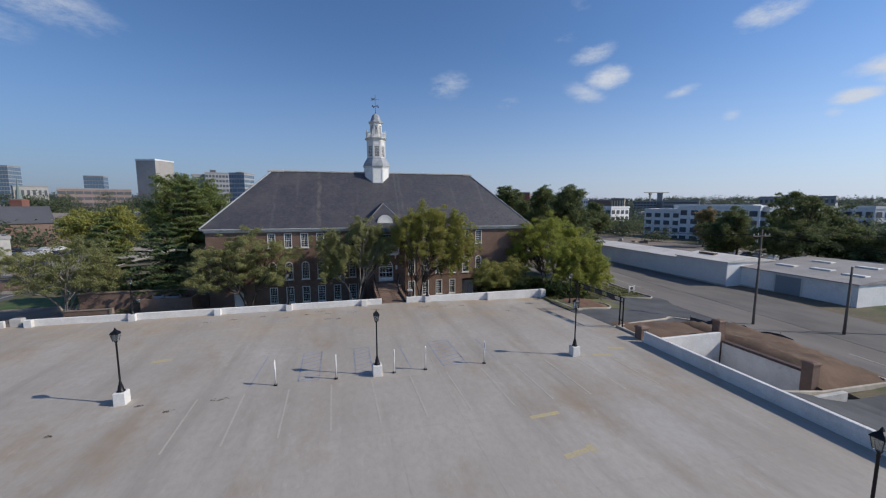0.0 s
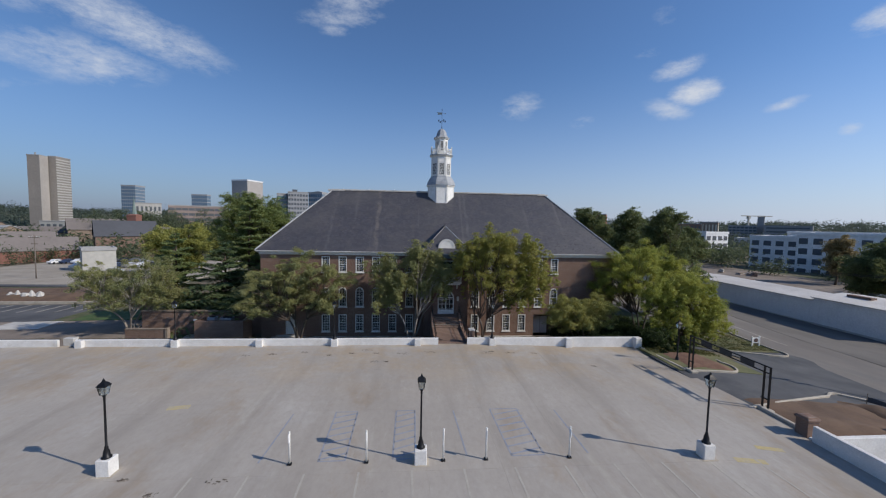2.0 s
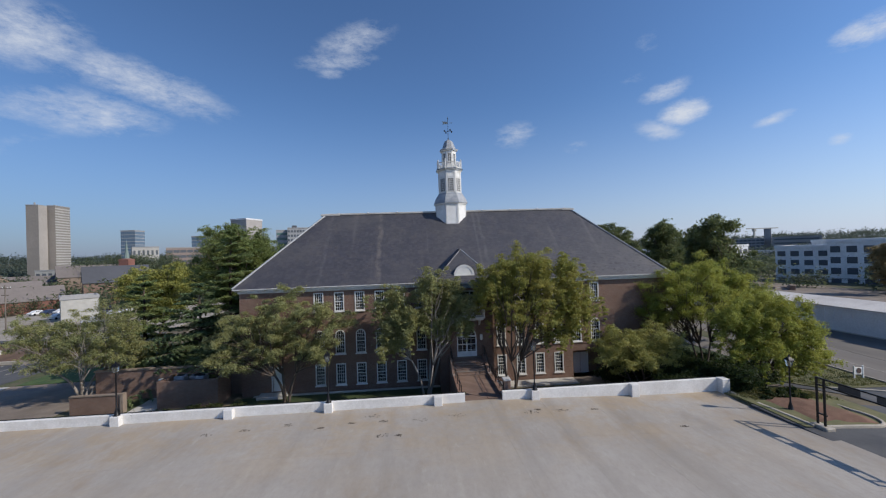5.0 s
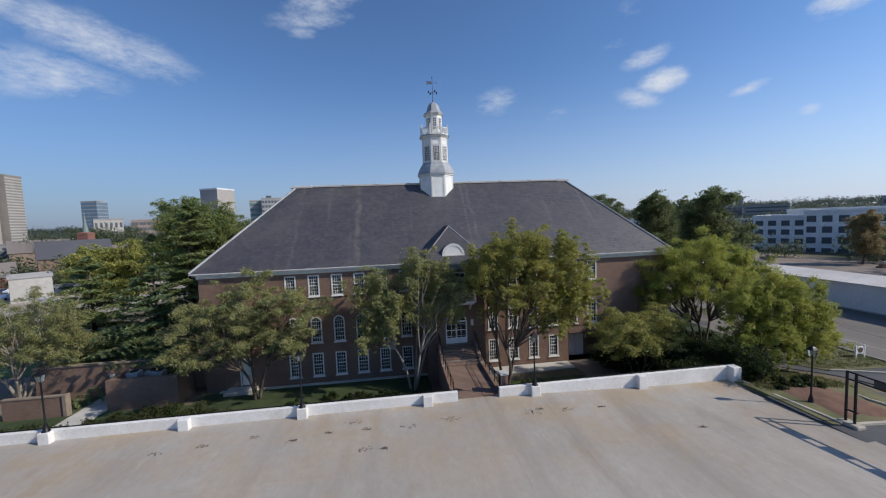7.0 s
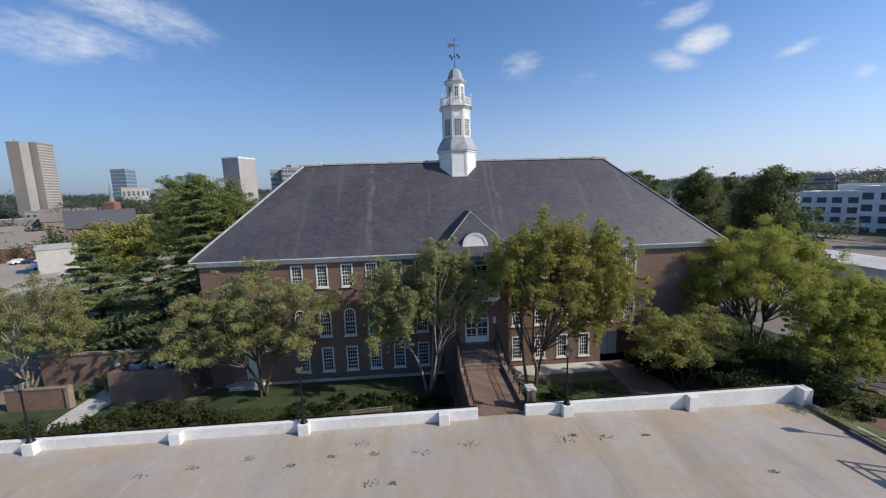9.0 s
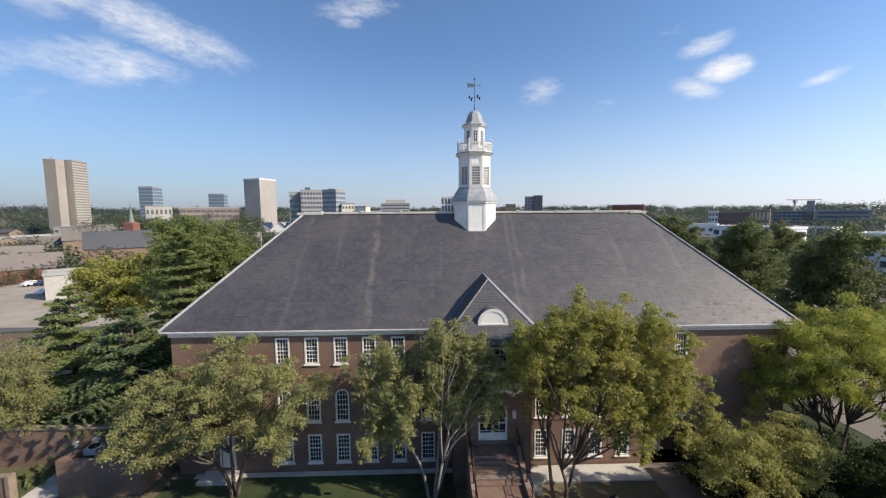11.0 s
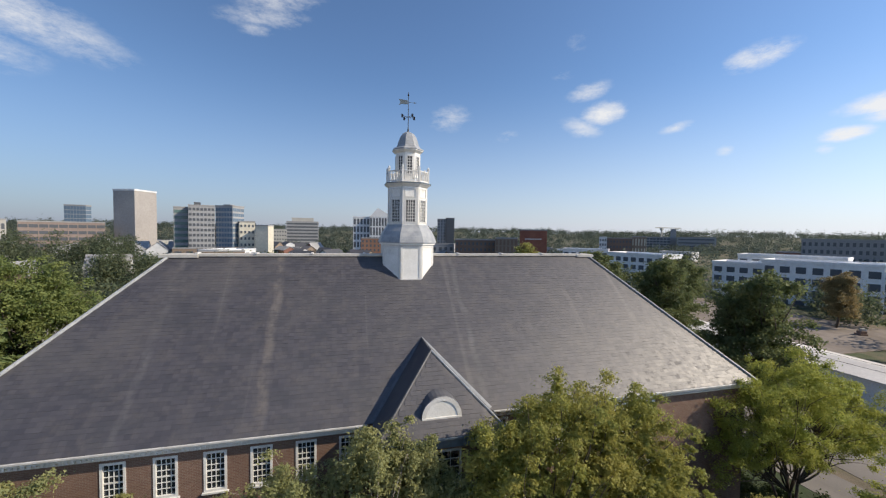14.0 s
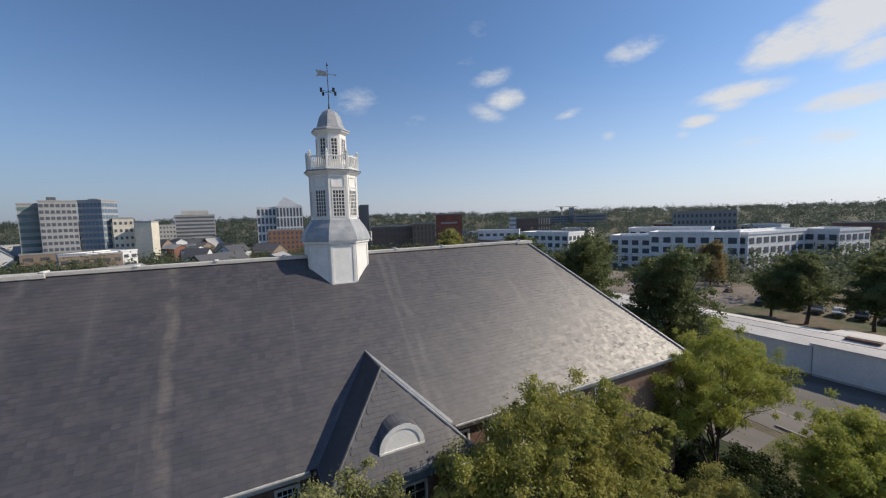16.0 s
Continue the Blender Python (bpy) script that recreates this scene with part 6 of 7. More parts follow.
# ---- far buildings ----
def block_mat(name, c, rough=0.75):
    return surf(name, tuple(v * 0.9 for v in c), tuple(min(0.85, v * 1.08) for v in c), 0.04, 0.8, rough, 0.0)


B_BEIGE, B_CREAM, B_WHITE = block_mat("beige_cladding", (0.235, 0.212, 0.19)), block_mat("cream_render", (0.62, 0.58, 0.48)), block_mat("white_render", (0.66, 0.67, 0.68))
B_GREY, B_BROWN, B_RED = block_mat("grey_cladding", (0.32, 0.325, 0.33)), block_mat("brown_masonry", (0.20, 0.13, 0.10)), block_mat("red_masonry", (0.22, 0.10, 0.075))
B_DARK, B_ROOF, B_TAN = block_mat("dark_cladding", (0.09, 0.10, 0.115)), block_mat("grey_flat_roof", (0.30, 0.30, 0.30)), block_mat("tan_masonry", (0.25, 0.19, 0.145))
FLAT_WHITE = block_mat("white_painted_render", (0.80, 0.79, 0.78))
B_PANE = plain("far_window_glass", (0.09, 0.10, 0.115), 0.3)
B_BLUE = plain("blue_glass_cladding", (0.12, 0.18, 0.25), 0.25)
B_PALE = block_mat("pale_grey_render", (0.40, 0.39, 0.36))
B_SHINGLE = block_mat("brown_shingle_roof", (0.19, 0.165, 0.15))
B_DKROOF = block_mat("dark_shingle_roof", (0.075, 0.078, 0.088))


def far_block(name, label, x, y, wide, deep, top, turn, wall, cols=8, floors=8, win=(0.55, 0.5), glass=B_PANE, base=-12.0, parapet=0.8, sides=True, band=False):
    """A building far off: its body with every window as a sunk pane, and a roof with an edge. The front looks along -y before the turn."""
    t = thing(name, label, "building", Matrix.Translation((x, y, base)) @ Matrix.Rotation(radians(turn), 4, "Z"))
    h = top - base
    w, d = wide / 2, deep / 2
    part("wall", Shape().box(-w, w, -d, d, 0, h), wall, t)
    rim = Shape().box(-w - 0.2, w + 0.2, -d - 0.2, -d + 0.3, h, h + parapet).box(-w - 0.2, w + 0.2, d - 0.3, d + 0.2, h, h + parapet).box(-w - 0.2, -w + 0.3, -d + 0.3, d - 0.3, h, h + parapet).box(w - 0.3, w + 0.2, -d + 0.3, d - 0.3, h, h + parapet)
    part("roof", rim.box(-w + 0.3, w - 0.3, -d + 0.3, d - 0.3, h, h + 0.1), wall if wall in (B_WHITE, FLAT_WHITE) else B_ROOF, t)
    if floors:
        fh = (h - 1.0) / floors
        first = max(0, floors - int((top + 8) / fh)) if fh > 0 else 0
        faces = [(wide, d, 0.0)] + ([(deep, w, 90.0), (deep, w, -90.0)] if sides else [])
        for width, off, rot in faces:
            n = max(1, round(cols * width / wide))
            if band:
                n = 1
            cw = width / n
            me = Shape().box(-cw * win[0] / 2, cw * win[0] / 2, -0.12, 0.1, 0, fh * win[1]).mesh("window")
            m0 = Matrix.Rotation(radians(rot), 4, "Z")
            for f in range(first, floors):
                for c in range(n):
                    part("window", me, glass, t, at=m0 @ Matrix.Translation((-width / 2 + cw * (c + 0.5), -off, 0.6 + fh * (f + (1 - win[1]) / 2))))
    return t


def gable_house(name, label, x, y, wide, deep, eave, ridge, turn, wall, roof, base=-6.0):
    t = thing(name, label, "house", Matrix.Translation((x, y, base)) @ Matrix.Rotation(radians(turn), 4, "Z"))
    w, d, h, r = wide / 2, deep / 2, eave - base, ridge - base
    part("wall", Shape().add([(-w, -d, 0), (w, -d, 0), (w, d, 0), (-w, d, 0), (-w, -d, h), (w, -d, h), (w, d, h), (-w, d, h), (-w, 0, r - 0.1), (w, 0, r - 0.1)],
                             ((0, 1, 5, 4), (2, 3, 7, 6), (1, 2, 6, 9, 5), (3, 0, 4, 8, 7), (4, 5, 9, 8), (7, 8, 9, 6))), wall, t)
    part("roof", Shape().add([(-w - 0.4, -d - 0.4, h - 0.2), (w + 0.4, -d - 0.4, h - 0.2), (w + 0.4, 0, r), (-w - 0.4, 0, r), (-w - 0.4, d + 0.4, h - 0.2), (w + 0.4, d + 0.4, h - 0.2),
                              (-w - 0.4, -d - 0.4, h), (w + 0.4, -d - 0.4, h), (w + 0.4, 0, r + 0.25), (-w - 0.4, 0, r + 0.25), (-w - 0.4, d + 0.4, h), (w + 0.4, d + 0.4, h)],
                             ((6, 7, 8, 9), (9, 8, 11, 10), (0, 1, 7, 6), (4, 10, 11, 5), (0, 6, 9, 3), (3, 9, 10, 4), (1, 2, 8, 7), (2, 5, 11, 8))), roof, t)
    return t


def build_city():
    # downtown to the left of the hall
    tw = far_block("twin_tower", "tall brownish office tower slab with a flank lightened for sun", -358.1, 349.2, 9.6, 10.2, 67.5, 8, B_BEIGE, 1, 0)
    # Flank base colour is lightened to paint the sun on this side.
    part("flank", Shape().box(4.8, 5.06, -5.1, 5.1, 0.5, 79.5), block_mat("sunlit_flank", (0.36, 0.33, 0.30)), tw, "blank flank, lightened for the sun on it")
    part("mast", Shape().box(-1.7, -0.9, -0.6, 0.6, 79.5, 82.9), B_ROOF, tw)
    tw = far_block("twin_tower", "tall brownish office tower with white floor bands", -353.2, 366.4, 6.4, 19.0, 68.4, 7, B_BEIGE, 1, 0)
    band = Shape().box(3.2, 3.45, -9.4, 9.4, 0, 1.15).mesh("floor_band")
    for k in range(24):
        part("floor_band", band, B_PALE, tw, at=(0, 0, 18.6 + 2.56 * k))
    far_block("glass_tower", "grey-blue glass office tower", -329, 430.9, 15.4, 16.1, 47.5, 0, B_GREY, 7, 15, (0.86, 0.8), glass=B_BLUE)
    far_block("glass_tower", "small blue glass office block", -270.9, 464.5, 18.2, 9.8, 41, 3, B_GREY, 7, 12, (0.9, 0.85), glass=B_BLUE)
    # Dark panels paint the shade inside the open parking levels.
    far_block("parking_garage", "brown open-sided parking garage", -180.9, 286.8, 39.8, 16.6, 21.2, 27, block_mat("grey_brown_deck", (0.26, 0.2, 0.17)), 9, 8, (0.9, 0.5), glass=B_DARK)
    far_block("low_office", "low pale office building before the glass tower", -205, 262.7, 15.8, 10, 21.9, 38, B_PALE, 6, 5, (0.5, 0.5))
    bt = far_block("beige_tower", "tall windowless-looking beige tower with a white top", -148.9, 305, 16.5, 18, 44.3, -21, block_mat("pale_beige_cladding", (0.36, 0.335, 0.315)), 14, 1, (0.45, 0.97), glass=block_mat("beige_recess", (0.31, 0.29, 0.27)))
    part("top_storey", Shape().box(-8.5, 8.5, -9.25, 9.25, 56.3, 57.5), B_WHITE, bt, "white top storey")
    far_block("glass_complex", "green glass office wing", -109.6, 275, 8.1, 9.9, 32.2, 19, B_GREY, 3, 11, (0.92, 0.5), glass=plain("green_glass", (0.10, 0.17, 0.16), 0.2), band=True)
    gc = far_block("glass_complex", "grey stepped office building", -96.6, 273.2, 14.9, 12.4, 33.5, 16, B_GREY, 7, 13, (0.7, 0.5))
    part("plant_room", Shape().box(-4.3, -0.6, -3.7, 1.9, 45.5, 48.1), B_DARK, gc)
    gc = far_block("glass_complex", "grey office building with blue glass corner", -79.9, 275, 12.4, 12.4, 33.8, -21, B_GREY, 6, 13, (0.8, 0.62), glass=B_BLUE)
    part("plant_room", Shape().box(-3.1, 1.9, -2.5, 2.5, 45.8, 47.4), B_GREY, gc)
    far_block("white_annex", "white low annex with strip windows", -89, 285, 7, 10, 20.1, 15, B_WHITE, 1, 7, (0.9, 0.4), band=True)
    far_block("cream_block", "cream office block with small windows", -79, 277, 8.5, 12, 20.9, 13, B_CREAM, 4, 7, (0.45, 0.45))
    far_block("cream_block", "taller cream office block with small windows", -69, 275, 9.5, 12, 23.5, 11, B_CREAM, 4, 8, (0.5, 0.4))
    far_block("cream_block", "blank cream slab building", -56, 264, 9, 7, 20.9, -20, B_CREAM, 1, 0)
    ob = far_block("office_block", "grey office block with floor bands", -61, 584, 44, 20, 31.4, 3, B_GREY, 1, 9, (0.96, 0.5), band=True)
    part("plant_room", Shape().box(-15, 15, -6, 6, 43.4, 49.5), B_PALE, ob)
    far_block("office_block", "pale low office block", -92, 550, 26, 18, 19.7, 7, B_PALE, 8, 6, (0.5, 0.4))
    # behind the cupola
    far_block("grid_office", "white gridded office building with tall dark windows", 13, 351, 15, 16, 31.5, -4, B_WHITE, 5, 6, (0.62, 0.72))
    g = far_block("grid_office", "white gabled bay of the gridded office building", 31, 345, 21, 17, 32.0, -7, B_WHITE, 8, 5, (0.6, 0.85))
    part("gable", Shape().add([(-10.7, -8.6, 44.0), (10.7, -8.6, 44.0), (-3.2, -8.6, 52.1), (-10.7, 8.6, 44.0), (10.7, 8.6, 44.0), (-3.2, 8.6, 52.1)], ((0, 1, 2), (3, 5, 4), (0, 2, 5, 3), (1, 4, 5, 2), (0, 3, 4, 1))), B_WHITE, g, "pointed white gable")
    far_block("brick_block", "orange brick block before the gridded office", 22, 290, 24, 12, 12.9, -7, block_mat("orange_masonry", (0.32, 0.17, 0.11)), 8, 7, (0.45, 0.55))
    far_block("tan_tower", "pale brown office block", 93, 446, 12, 14, 26, -13, B_TAN, 4, 9, (0.5, 0.5))
    far_block("dark_tower", "grey glass office tower", 122, 470, 11, 14, 35.9, -15, B_GREY, 3, 12, (0.5, 0.6))
    far_block("dark_tower", "dark glass office tower", 132, 465, 11, 14, 37.2, -16, B_DARK, 4, 14, (0.9, 0.7))
    far_block("brown_block", "long brown brick building with a flat roof", 88, 241, 28, 16, 13.3, -22, B_BROWN, 10, 6, (0.4, 0.5))
    far_block("brown_block", "brown and tan brick row", 104, 223, 15, 12, 14.8, -26, B_TAN, 6, 6, (0.5, 0.8), glass=B_BROWN)
    rb = far_block("red_block", "plain red brick theatre block", 153, 277, 22, 18, 21.2, -30, FAR_RED, 1, 0)
    mark = Shape().box(-0.5, 0.5, -9.1, -8.9, 25.5, 26.6).mesh("panel")
    for k in range(7):
        part("panel", mark, B_WHITE, rb, "small pale wall panel", at=(-6 + 2.0 * k, 0, 0))
    far_block("flat_block", "low grey flat-roofed block", 64, 258, 24, 16, 9.5, -14, B_GREY, 6, 4, (0.5, 0.5))
    far_block("office_slab", "long brown office slab", 266, 310, 23, 16, 15.2, -41, B_BROWN, 8, 5, (0.5, 0.4))
    far_block("office_slab", "white-fronted office slab", 254, 319, 7, 16, 16, -38, B_WHITE, 3, 6, (0.6, 0.5))
    far_block("office_slab", "brown office slab with tall windows", 283, 302, 13, 16, 16.9, -43, B_TAN, 5, 3, (0.4, 0.7), glass=B_CREAM)
    far_block("office_slab", "unfinished grey concrete frame building", 520.2, 523.5, 35.6, 24.8, 16.2, -45, B_GREY, 7, 6, (0.8, 0.6), glass=B_DARK)
    far_block("stair_core", "bare concrete stair core", 535.7, 508, 8.5, 10.8, 30, -46, B_ROOF, 1, 0)
    far_block("office_slab", "long grey office slab", 546.6, 473.9, 52.7, 24.8, 16.8, -50, B_ROOF, 10, 5, (0.9, 0.35), band=True)
    far_block("office_slab", "long grey apartment slab on the ridge", 354, 178, 46, 16, 17.0, -65, B_ROOF, 14, 5, (0.5, 0.5))
    c = thing("tower_crane", "pale tower crane over a building site", "crane", (578, 576, -12))
    part("mast", Shape().box(-1.1, 1.1, -1.1, 1.1, 0, 46.9), B_PALE, c)
    part("jib", Shape().box(-14, 44, -0.8, 0.8, 45.4, 46.9), B_PALE, c)
    part("cab", Shape().box(-2, 2, -2.2, 2.2, 41.4, 45.4), B_PALE, c)
    # white flats past the sheds
    def flats(x, y, wide, deep, top, turn, cols):
        far_block("apartment_block", "white four-storey apartment block with dark balconies", x, y, wide, deep, top, turn, FLAT_WHITE, cols, 4, (0.62, 0.58), glass=B_DARK, base=-5.0, parapet=0.9)
    flats(141.5, 66.1, 27, 14, 10.0, -68, 7)
    flats(135.2, 85.9, 15, 14, 8.5, -68, 4)
    flats(162.5, 54.0, 38, 13, 9.8, -7, 10)
    flats(183, 42, 17, 13, 9.8, -10, 5)
    flats(129.6, 127.7, 27, 14, 9.3, -76, 7)
    flats(168, 92, 32, 12, 10.3, -68, 8)

    sheet("dirt_lot", 64.0, 112.0, 26.0, 92.0, DIRT, "bare brown building plot behind the sheds", "ground", 0.12, 4)
    rng = random.Random(31)
    for k in range(14):
        x, y, w, h = rng.uniform(66, 100), rng.uniform(30, 78), rng.uniform(1.5, 5), rng.uniform(0.5, 1.6)
        pile = thing("material_pile", "low pile of building material on bare dirt", "pile", Matrix.Translation((x, y, ground_z(x, y))) @ Matrix.Rotation(rng.uniform(0, 3), 4, "Z"))
        for q in range(3):
            part("block", Shape().box(-w / 2 + 0.2 * q, w / 2 - 0.3 * q, -0.7, 0.7 - 0.2 * q, h * q / 3 - 0.1 * (q == 0), h * (q + 1) / 3 - 0.02, 0.03), rng.choice((B_TAN, B_BROWN, B_PALE, B_GREY)), pile)
    # left middle distance
    t = gable_house("church_roof", "long dark shingled church roof over red brick", -125.0, 124.6, 20, 15, 4.0, 9.9, 40, B_BROWN, B_DKROOF)
    gable_house("church_hall", "grey-roofed brick hall beside the church", -156.5, 151, 21, 16, 5.6, 10.4, 42, B_TAN, B_SHINGLE)
    ch = thing("church_tower", "red brick church tower with a green copper spire", "church tower", (-134.1, 143.3, -7.5))
    part("tower", Shape().box(-2.0, 2.0, -2.0, 2.0, 0, 19.5), B_RED, ch)
    part("pinnacle", Shape().rings([[(a * k, b * k, z) for a, b in ((-1, -1), (1, -1), (1, 1), (-1, 1))] for k, z in ((2.1, 19.5), (2.1, 20.2), (1.0, 20.6))]), B_RED, ch)
    part("spire", Shape().lathe(0, 0, [(1.1, 20.6), (0.55, 24), (0.05, 29)], 8), plain("green_copper", (0.17, 0.22, 0.20), 0.6), ch, "thin green copper spire")
    gable_house("brick_house", "low red brick building with pale arches", -135.6, 96.3, 22, 12, -0.2, 3.9, 45, B_RED, B_SHINGLE)
    gable_house("brick_house", "low tan building with a brown pitched roof", -157.8, 110, 26, 12, 1.8, 5.1, 45, B_TAN, B_SHINGLE)
    for x, y, w, turn in ((-177, 283, 13, 8), (-159, 285, 15.6, 100), (-140, 281, 16.9, 12), (-123, 276, 14.3, 104), (-112, 286, 16.9, 8)):
        gable_house("gabled_house", "white gabled house with a grey roof", x, y, w, 11.7, 4.2, 9.5, turn, B_WHITE, B_ROOF)
    # Pale grey on this white store puts the shade of its near side into the colour.
    far_block("white_store", "plain white flat-roofed store, pale grey for its shaded side", -92, 66.5, 7, 7, 2.4, 42, B_PALE, 1, 0, base=-4)
    far_block("white_store", "low pale flat-roofed building behind the hall", -48.4, 87.5, 13, 9, 3.0, 22, B_WHITE, 3, 0, base=-5)
    rng = random.Random(6)
    for k in range(46):
        az, dist = rng.uniform(-60, 20), rng.uniform(150, 420)
        x, y = dist * math.sin(radians(az)), dist * math.cos(radians(az))
        gable_house("far_house", "small far pitched-roof building", x, y, rng.uniform(9, 24), rng.uniform(8, 12), rng.uniform(0, 5), rng.uniform(5, 8), rng.uniform(0, 180), rng.choice((B_WHITE, B_TAN, B_RED, B_TAN)), rng.choice((B_DKROOF, B_ROOF, B_SHINGLE)), -8)
    for k in range(34):
        az, dist = rng.uniform(-58, -14), rng.uniform(230, 620)
        x, y = dist * math.sin(radians(az)), dist * math.cos(radians(az))
        far_block("far_block", "low far pale flat-roofed building", x, y, rng.uniform(14, 42), 16, rng.uniform(-1, 7), rng.uniform(-60, 60), rng.choice((B_WHITE, B_PALE, B_PALE, B_TAN)), 6, 3, (0.6, 0.4), base=-8, sides=False)
    for k in range(22):
        az, dist = rng.uniform(20, 95), rng.uniform(190, 520)
        x, y = dist * math.sin(radians(az)), dist * math.cos(radians(az))
        far_block("far_block", "low far flat-roofed building", x, y, rng.uniform(15, 40), 14, rng.uniform(0, 8), rng.uniform(-90, 0), rng.choice((B_WHITE, B_TAN, B_RED, B_GREY)), 6, 3, (0.6, 0.4), base=-8, sides=False)


build_city()


def far_woods():
    """Tree tops of the middle distance and the hills, as one mass of leaf clumps."""
    rng = np.random.default_rng(77)
    cs, rs = [], []
    for lo, hi, n, a0, a1 in ((95, 300, 420, -64, 100), (300, 700, 1500, -66, 104), (700, 1500, 1500, -66, 104), (1500, 3000, 2600, -68, 106)):
        az, d = np.radians(rng.uniform(a0, a1, n)), np.sqrt(rng.uniform(lo * lo, hi * hi, n))
        for a, q in zip(az, d):
            x, y = q * math.sin(a), q * math.cos(a)
            if 30 < x < 64 and y < 150 or (-115 < x < -55 and 15 < y < 90):
                continue
            r = rng.uniform(2.2, 4.0) * (1 + q / 700)
            h = ground_z(x, y)
            for k in range(2 if q > 300 else 3):
                cs.append((x + rng.normal() * r * 0.6, y + rng.normal() * r * 0.6, h + r * rng.uniform(0.5, 1.5)))
                rs.append(r)
    # belts of taller trees: past the church, round the gabled houses, behind the sheds
    for a0, a1, d0, d1, n, hi in ((-47, -27, 205, 262, 105, 19), (-58, -47, 190, 290, 30, 10), (-36, -27, 168, 196, 24, 13), (-27, -16, 168, 204, 30, 10), (-20, 18, 120, 240, 60, 8), (66, 100, 110, 190, 34, 8), (20, 50, 120, 220, 50, 7)):
        for k in range(n):
            a, q, r = math.radians(rng.uniform(a0, a1)), rng.uniform(d0, d1), rng.uniform(2.6, 4.4)
            x, y = q * math.sin(a), q * math.cos(a)
            if x < -54 and 40 < y < 98 and x > -127:
                continue
            h = ground_z(x, y)
            for z in np.arange(r * 0.6, hi * rng.uniform(0.7, 1.15), r * 0.5):
                cs.append((x + rng.normal() * r * 0.45, y + rng.normal() * r * 0.45, h + z))
                rs.append(r * 0.8)
    # a ragged hedge of small trees round the gravel lot
    for x, y in [(-128 + 2.6 * k, 98 + rng.uniform(-2, 2)) for k in range(27)] + [(-129 + rng.uniform(-2, 2), 48 + 3 * k) for k in range(16)]:
        h = ground_z(x, y)
        for z in np.arange(0.8, rng.uniform(2.5, 5.5), 1.1):
            cs.append((x + rng.normal() * 0.8, y + rng.normal() * 0.8, h + z))
            rs.append(1.6)
    cs, rs = np.array(cs), np.array(rs)
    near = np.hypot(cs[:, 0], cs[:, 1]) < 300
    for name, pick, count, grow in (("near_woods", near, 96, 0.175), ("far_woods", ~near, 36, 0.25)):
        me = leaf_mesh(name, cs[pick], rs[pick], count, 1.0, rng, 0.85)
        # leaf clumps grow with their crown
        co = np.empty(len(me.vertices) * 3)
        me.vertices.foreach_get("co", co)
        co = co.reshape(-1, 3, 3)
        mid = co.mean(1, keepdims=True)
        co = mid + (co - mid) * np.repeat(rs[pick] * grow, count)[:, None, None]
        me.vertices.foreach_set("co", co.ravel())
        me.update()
        structure(name, me, FAR_WOOD if name == "near_woods" else HAZED_WOOD, "belt of green trees across the town" if name == "near_woods" else "green woods over the far hills, tinted bluish for haze", "woods", kind="stuff")


far_woods()

# ---- on the deck and round it ----
def lamp_post(x, y, z, label, pedestal=True):
    """A black cast post with a four-sided lantern; on the deck it stands on a white block."""
    t = thing("lamp_post", label, "lamp post", (x, y, z), "lamp posts")
    h = 0.0
    if pedestal:
        part("pedestal", Shape().box(-0.3, 0.3, -0.3, 0.3, -0.05, 0.74, 0.03), PARAPET, t, "white rendered block")
        part("footing_stain", Shape().box(-0.42, 0.42, -0.42, 0.42, -0.04, 0.008), KERB, t)
        h = 0.74
    prof = [(0.21, 0.0), (0.21, 0.05), (0.15, 0.1), (0.13, 0.3), (0.075, 0.45), (0.085, 0.5), (0.05, 0.56), (0.045, 2.7), (0.06, 2.75), (0.04, 2.8), (0.07, 2.88), (0.1, 2.95)]
    part("post", Shape().lathe(0, 0, [(r, h + q) for r, q in prof], 12), IRON, t, "black cast iron post", True)
    a, b = h + 2.95, h + 3.35
    part("lantern_glass", Shape().rings([[(sx * r, sy * r, q) for sx, sy in ((-1, -1), (1, -1), (1, 1), (-1, 1))] for r, q in ((0.105, a), (0.165, b))]), LANTERN, t, "clear lantern glass")
    s = Shape()
    for sx in (-1, 1):
        for sy in (-1, 1):
            s.tube([(0.11 * sx, 0.11 * sy, a), (0.17 * sx, 0.17 * sy, b)], 0.014, 5)
    part("lantern_frame", s, IRON, t)
    part("lantern_cap", Shape().rings([[(sx * r, sy * r, q) for sx, sy in ((-1, -1), (1, -1), (1, 1), (-1, 1))] for r, q in ((0.2, b), (0.2, b + 0.03), (0.13, b + 0.14), (0.05, b + 0.22), (0.03, b + 0.3), (0.008, b + 0.36))]), IRON, t)


for x, y in ((-18.25, -30.1), (-3.92, -30.0), (10.7, -30.3), (10.1, -47.3)):
    lamp_post(x, y, deck_z(x, y), "black lantern lamp post on a white block on the deck")
for x in (-25.8, -11.6, 3.4):
    lamp_post(x, -12.0, 0.64, "black lantern lamp post on a parapet post", False)
lamp_post(19.4, -16.2, ground_z(19.4, -16.2), "black lantern lamp post in the mulch bed", False)


def bollard(x, y):
    t = thing("marker_post", "thin white marker post with a dark foot on the deck", "post", (x, y, deck_z(x, y)), "marker posts")
    part("tube", Shape().lathe(0, 0, [(0.045, 0.05), (0.045, 1.6), (0.035, 1.64), (0.01, 1.65)], 10), WHITE, t, smooth=True)
    part("foot", Shape().box(-0.1, 0.1, -0.1, 0.1, -0.01, 0.07, 0.015), IRON, t, "dark bolted foot plate")
    part("sign_edge", Shape().box(-0.015, 0.015, -0.16, 0.02, 1.15, 1.55), METALW, t, "thin metal sign seen edge-on")


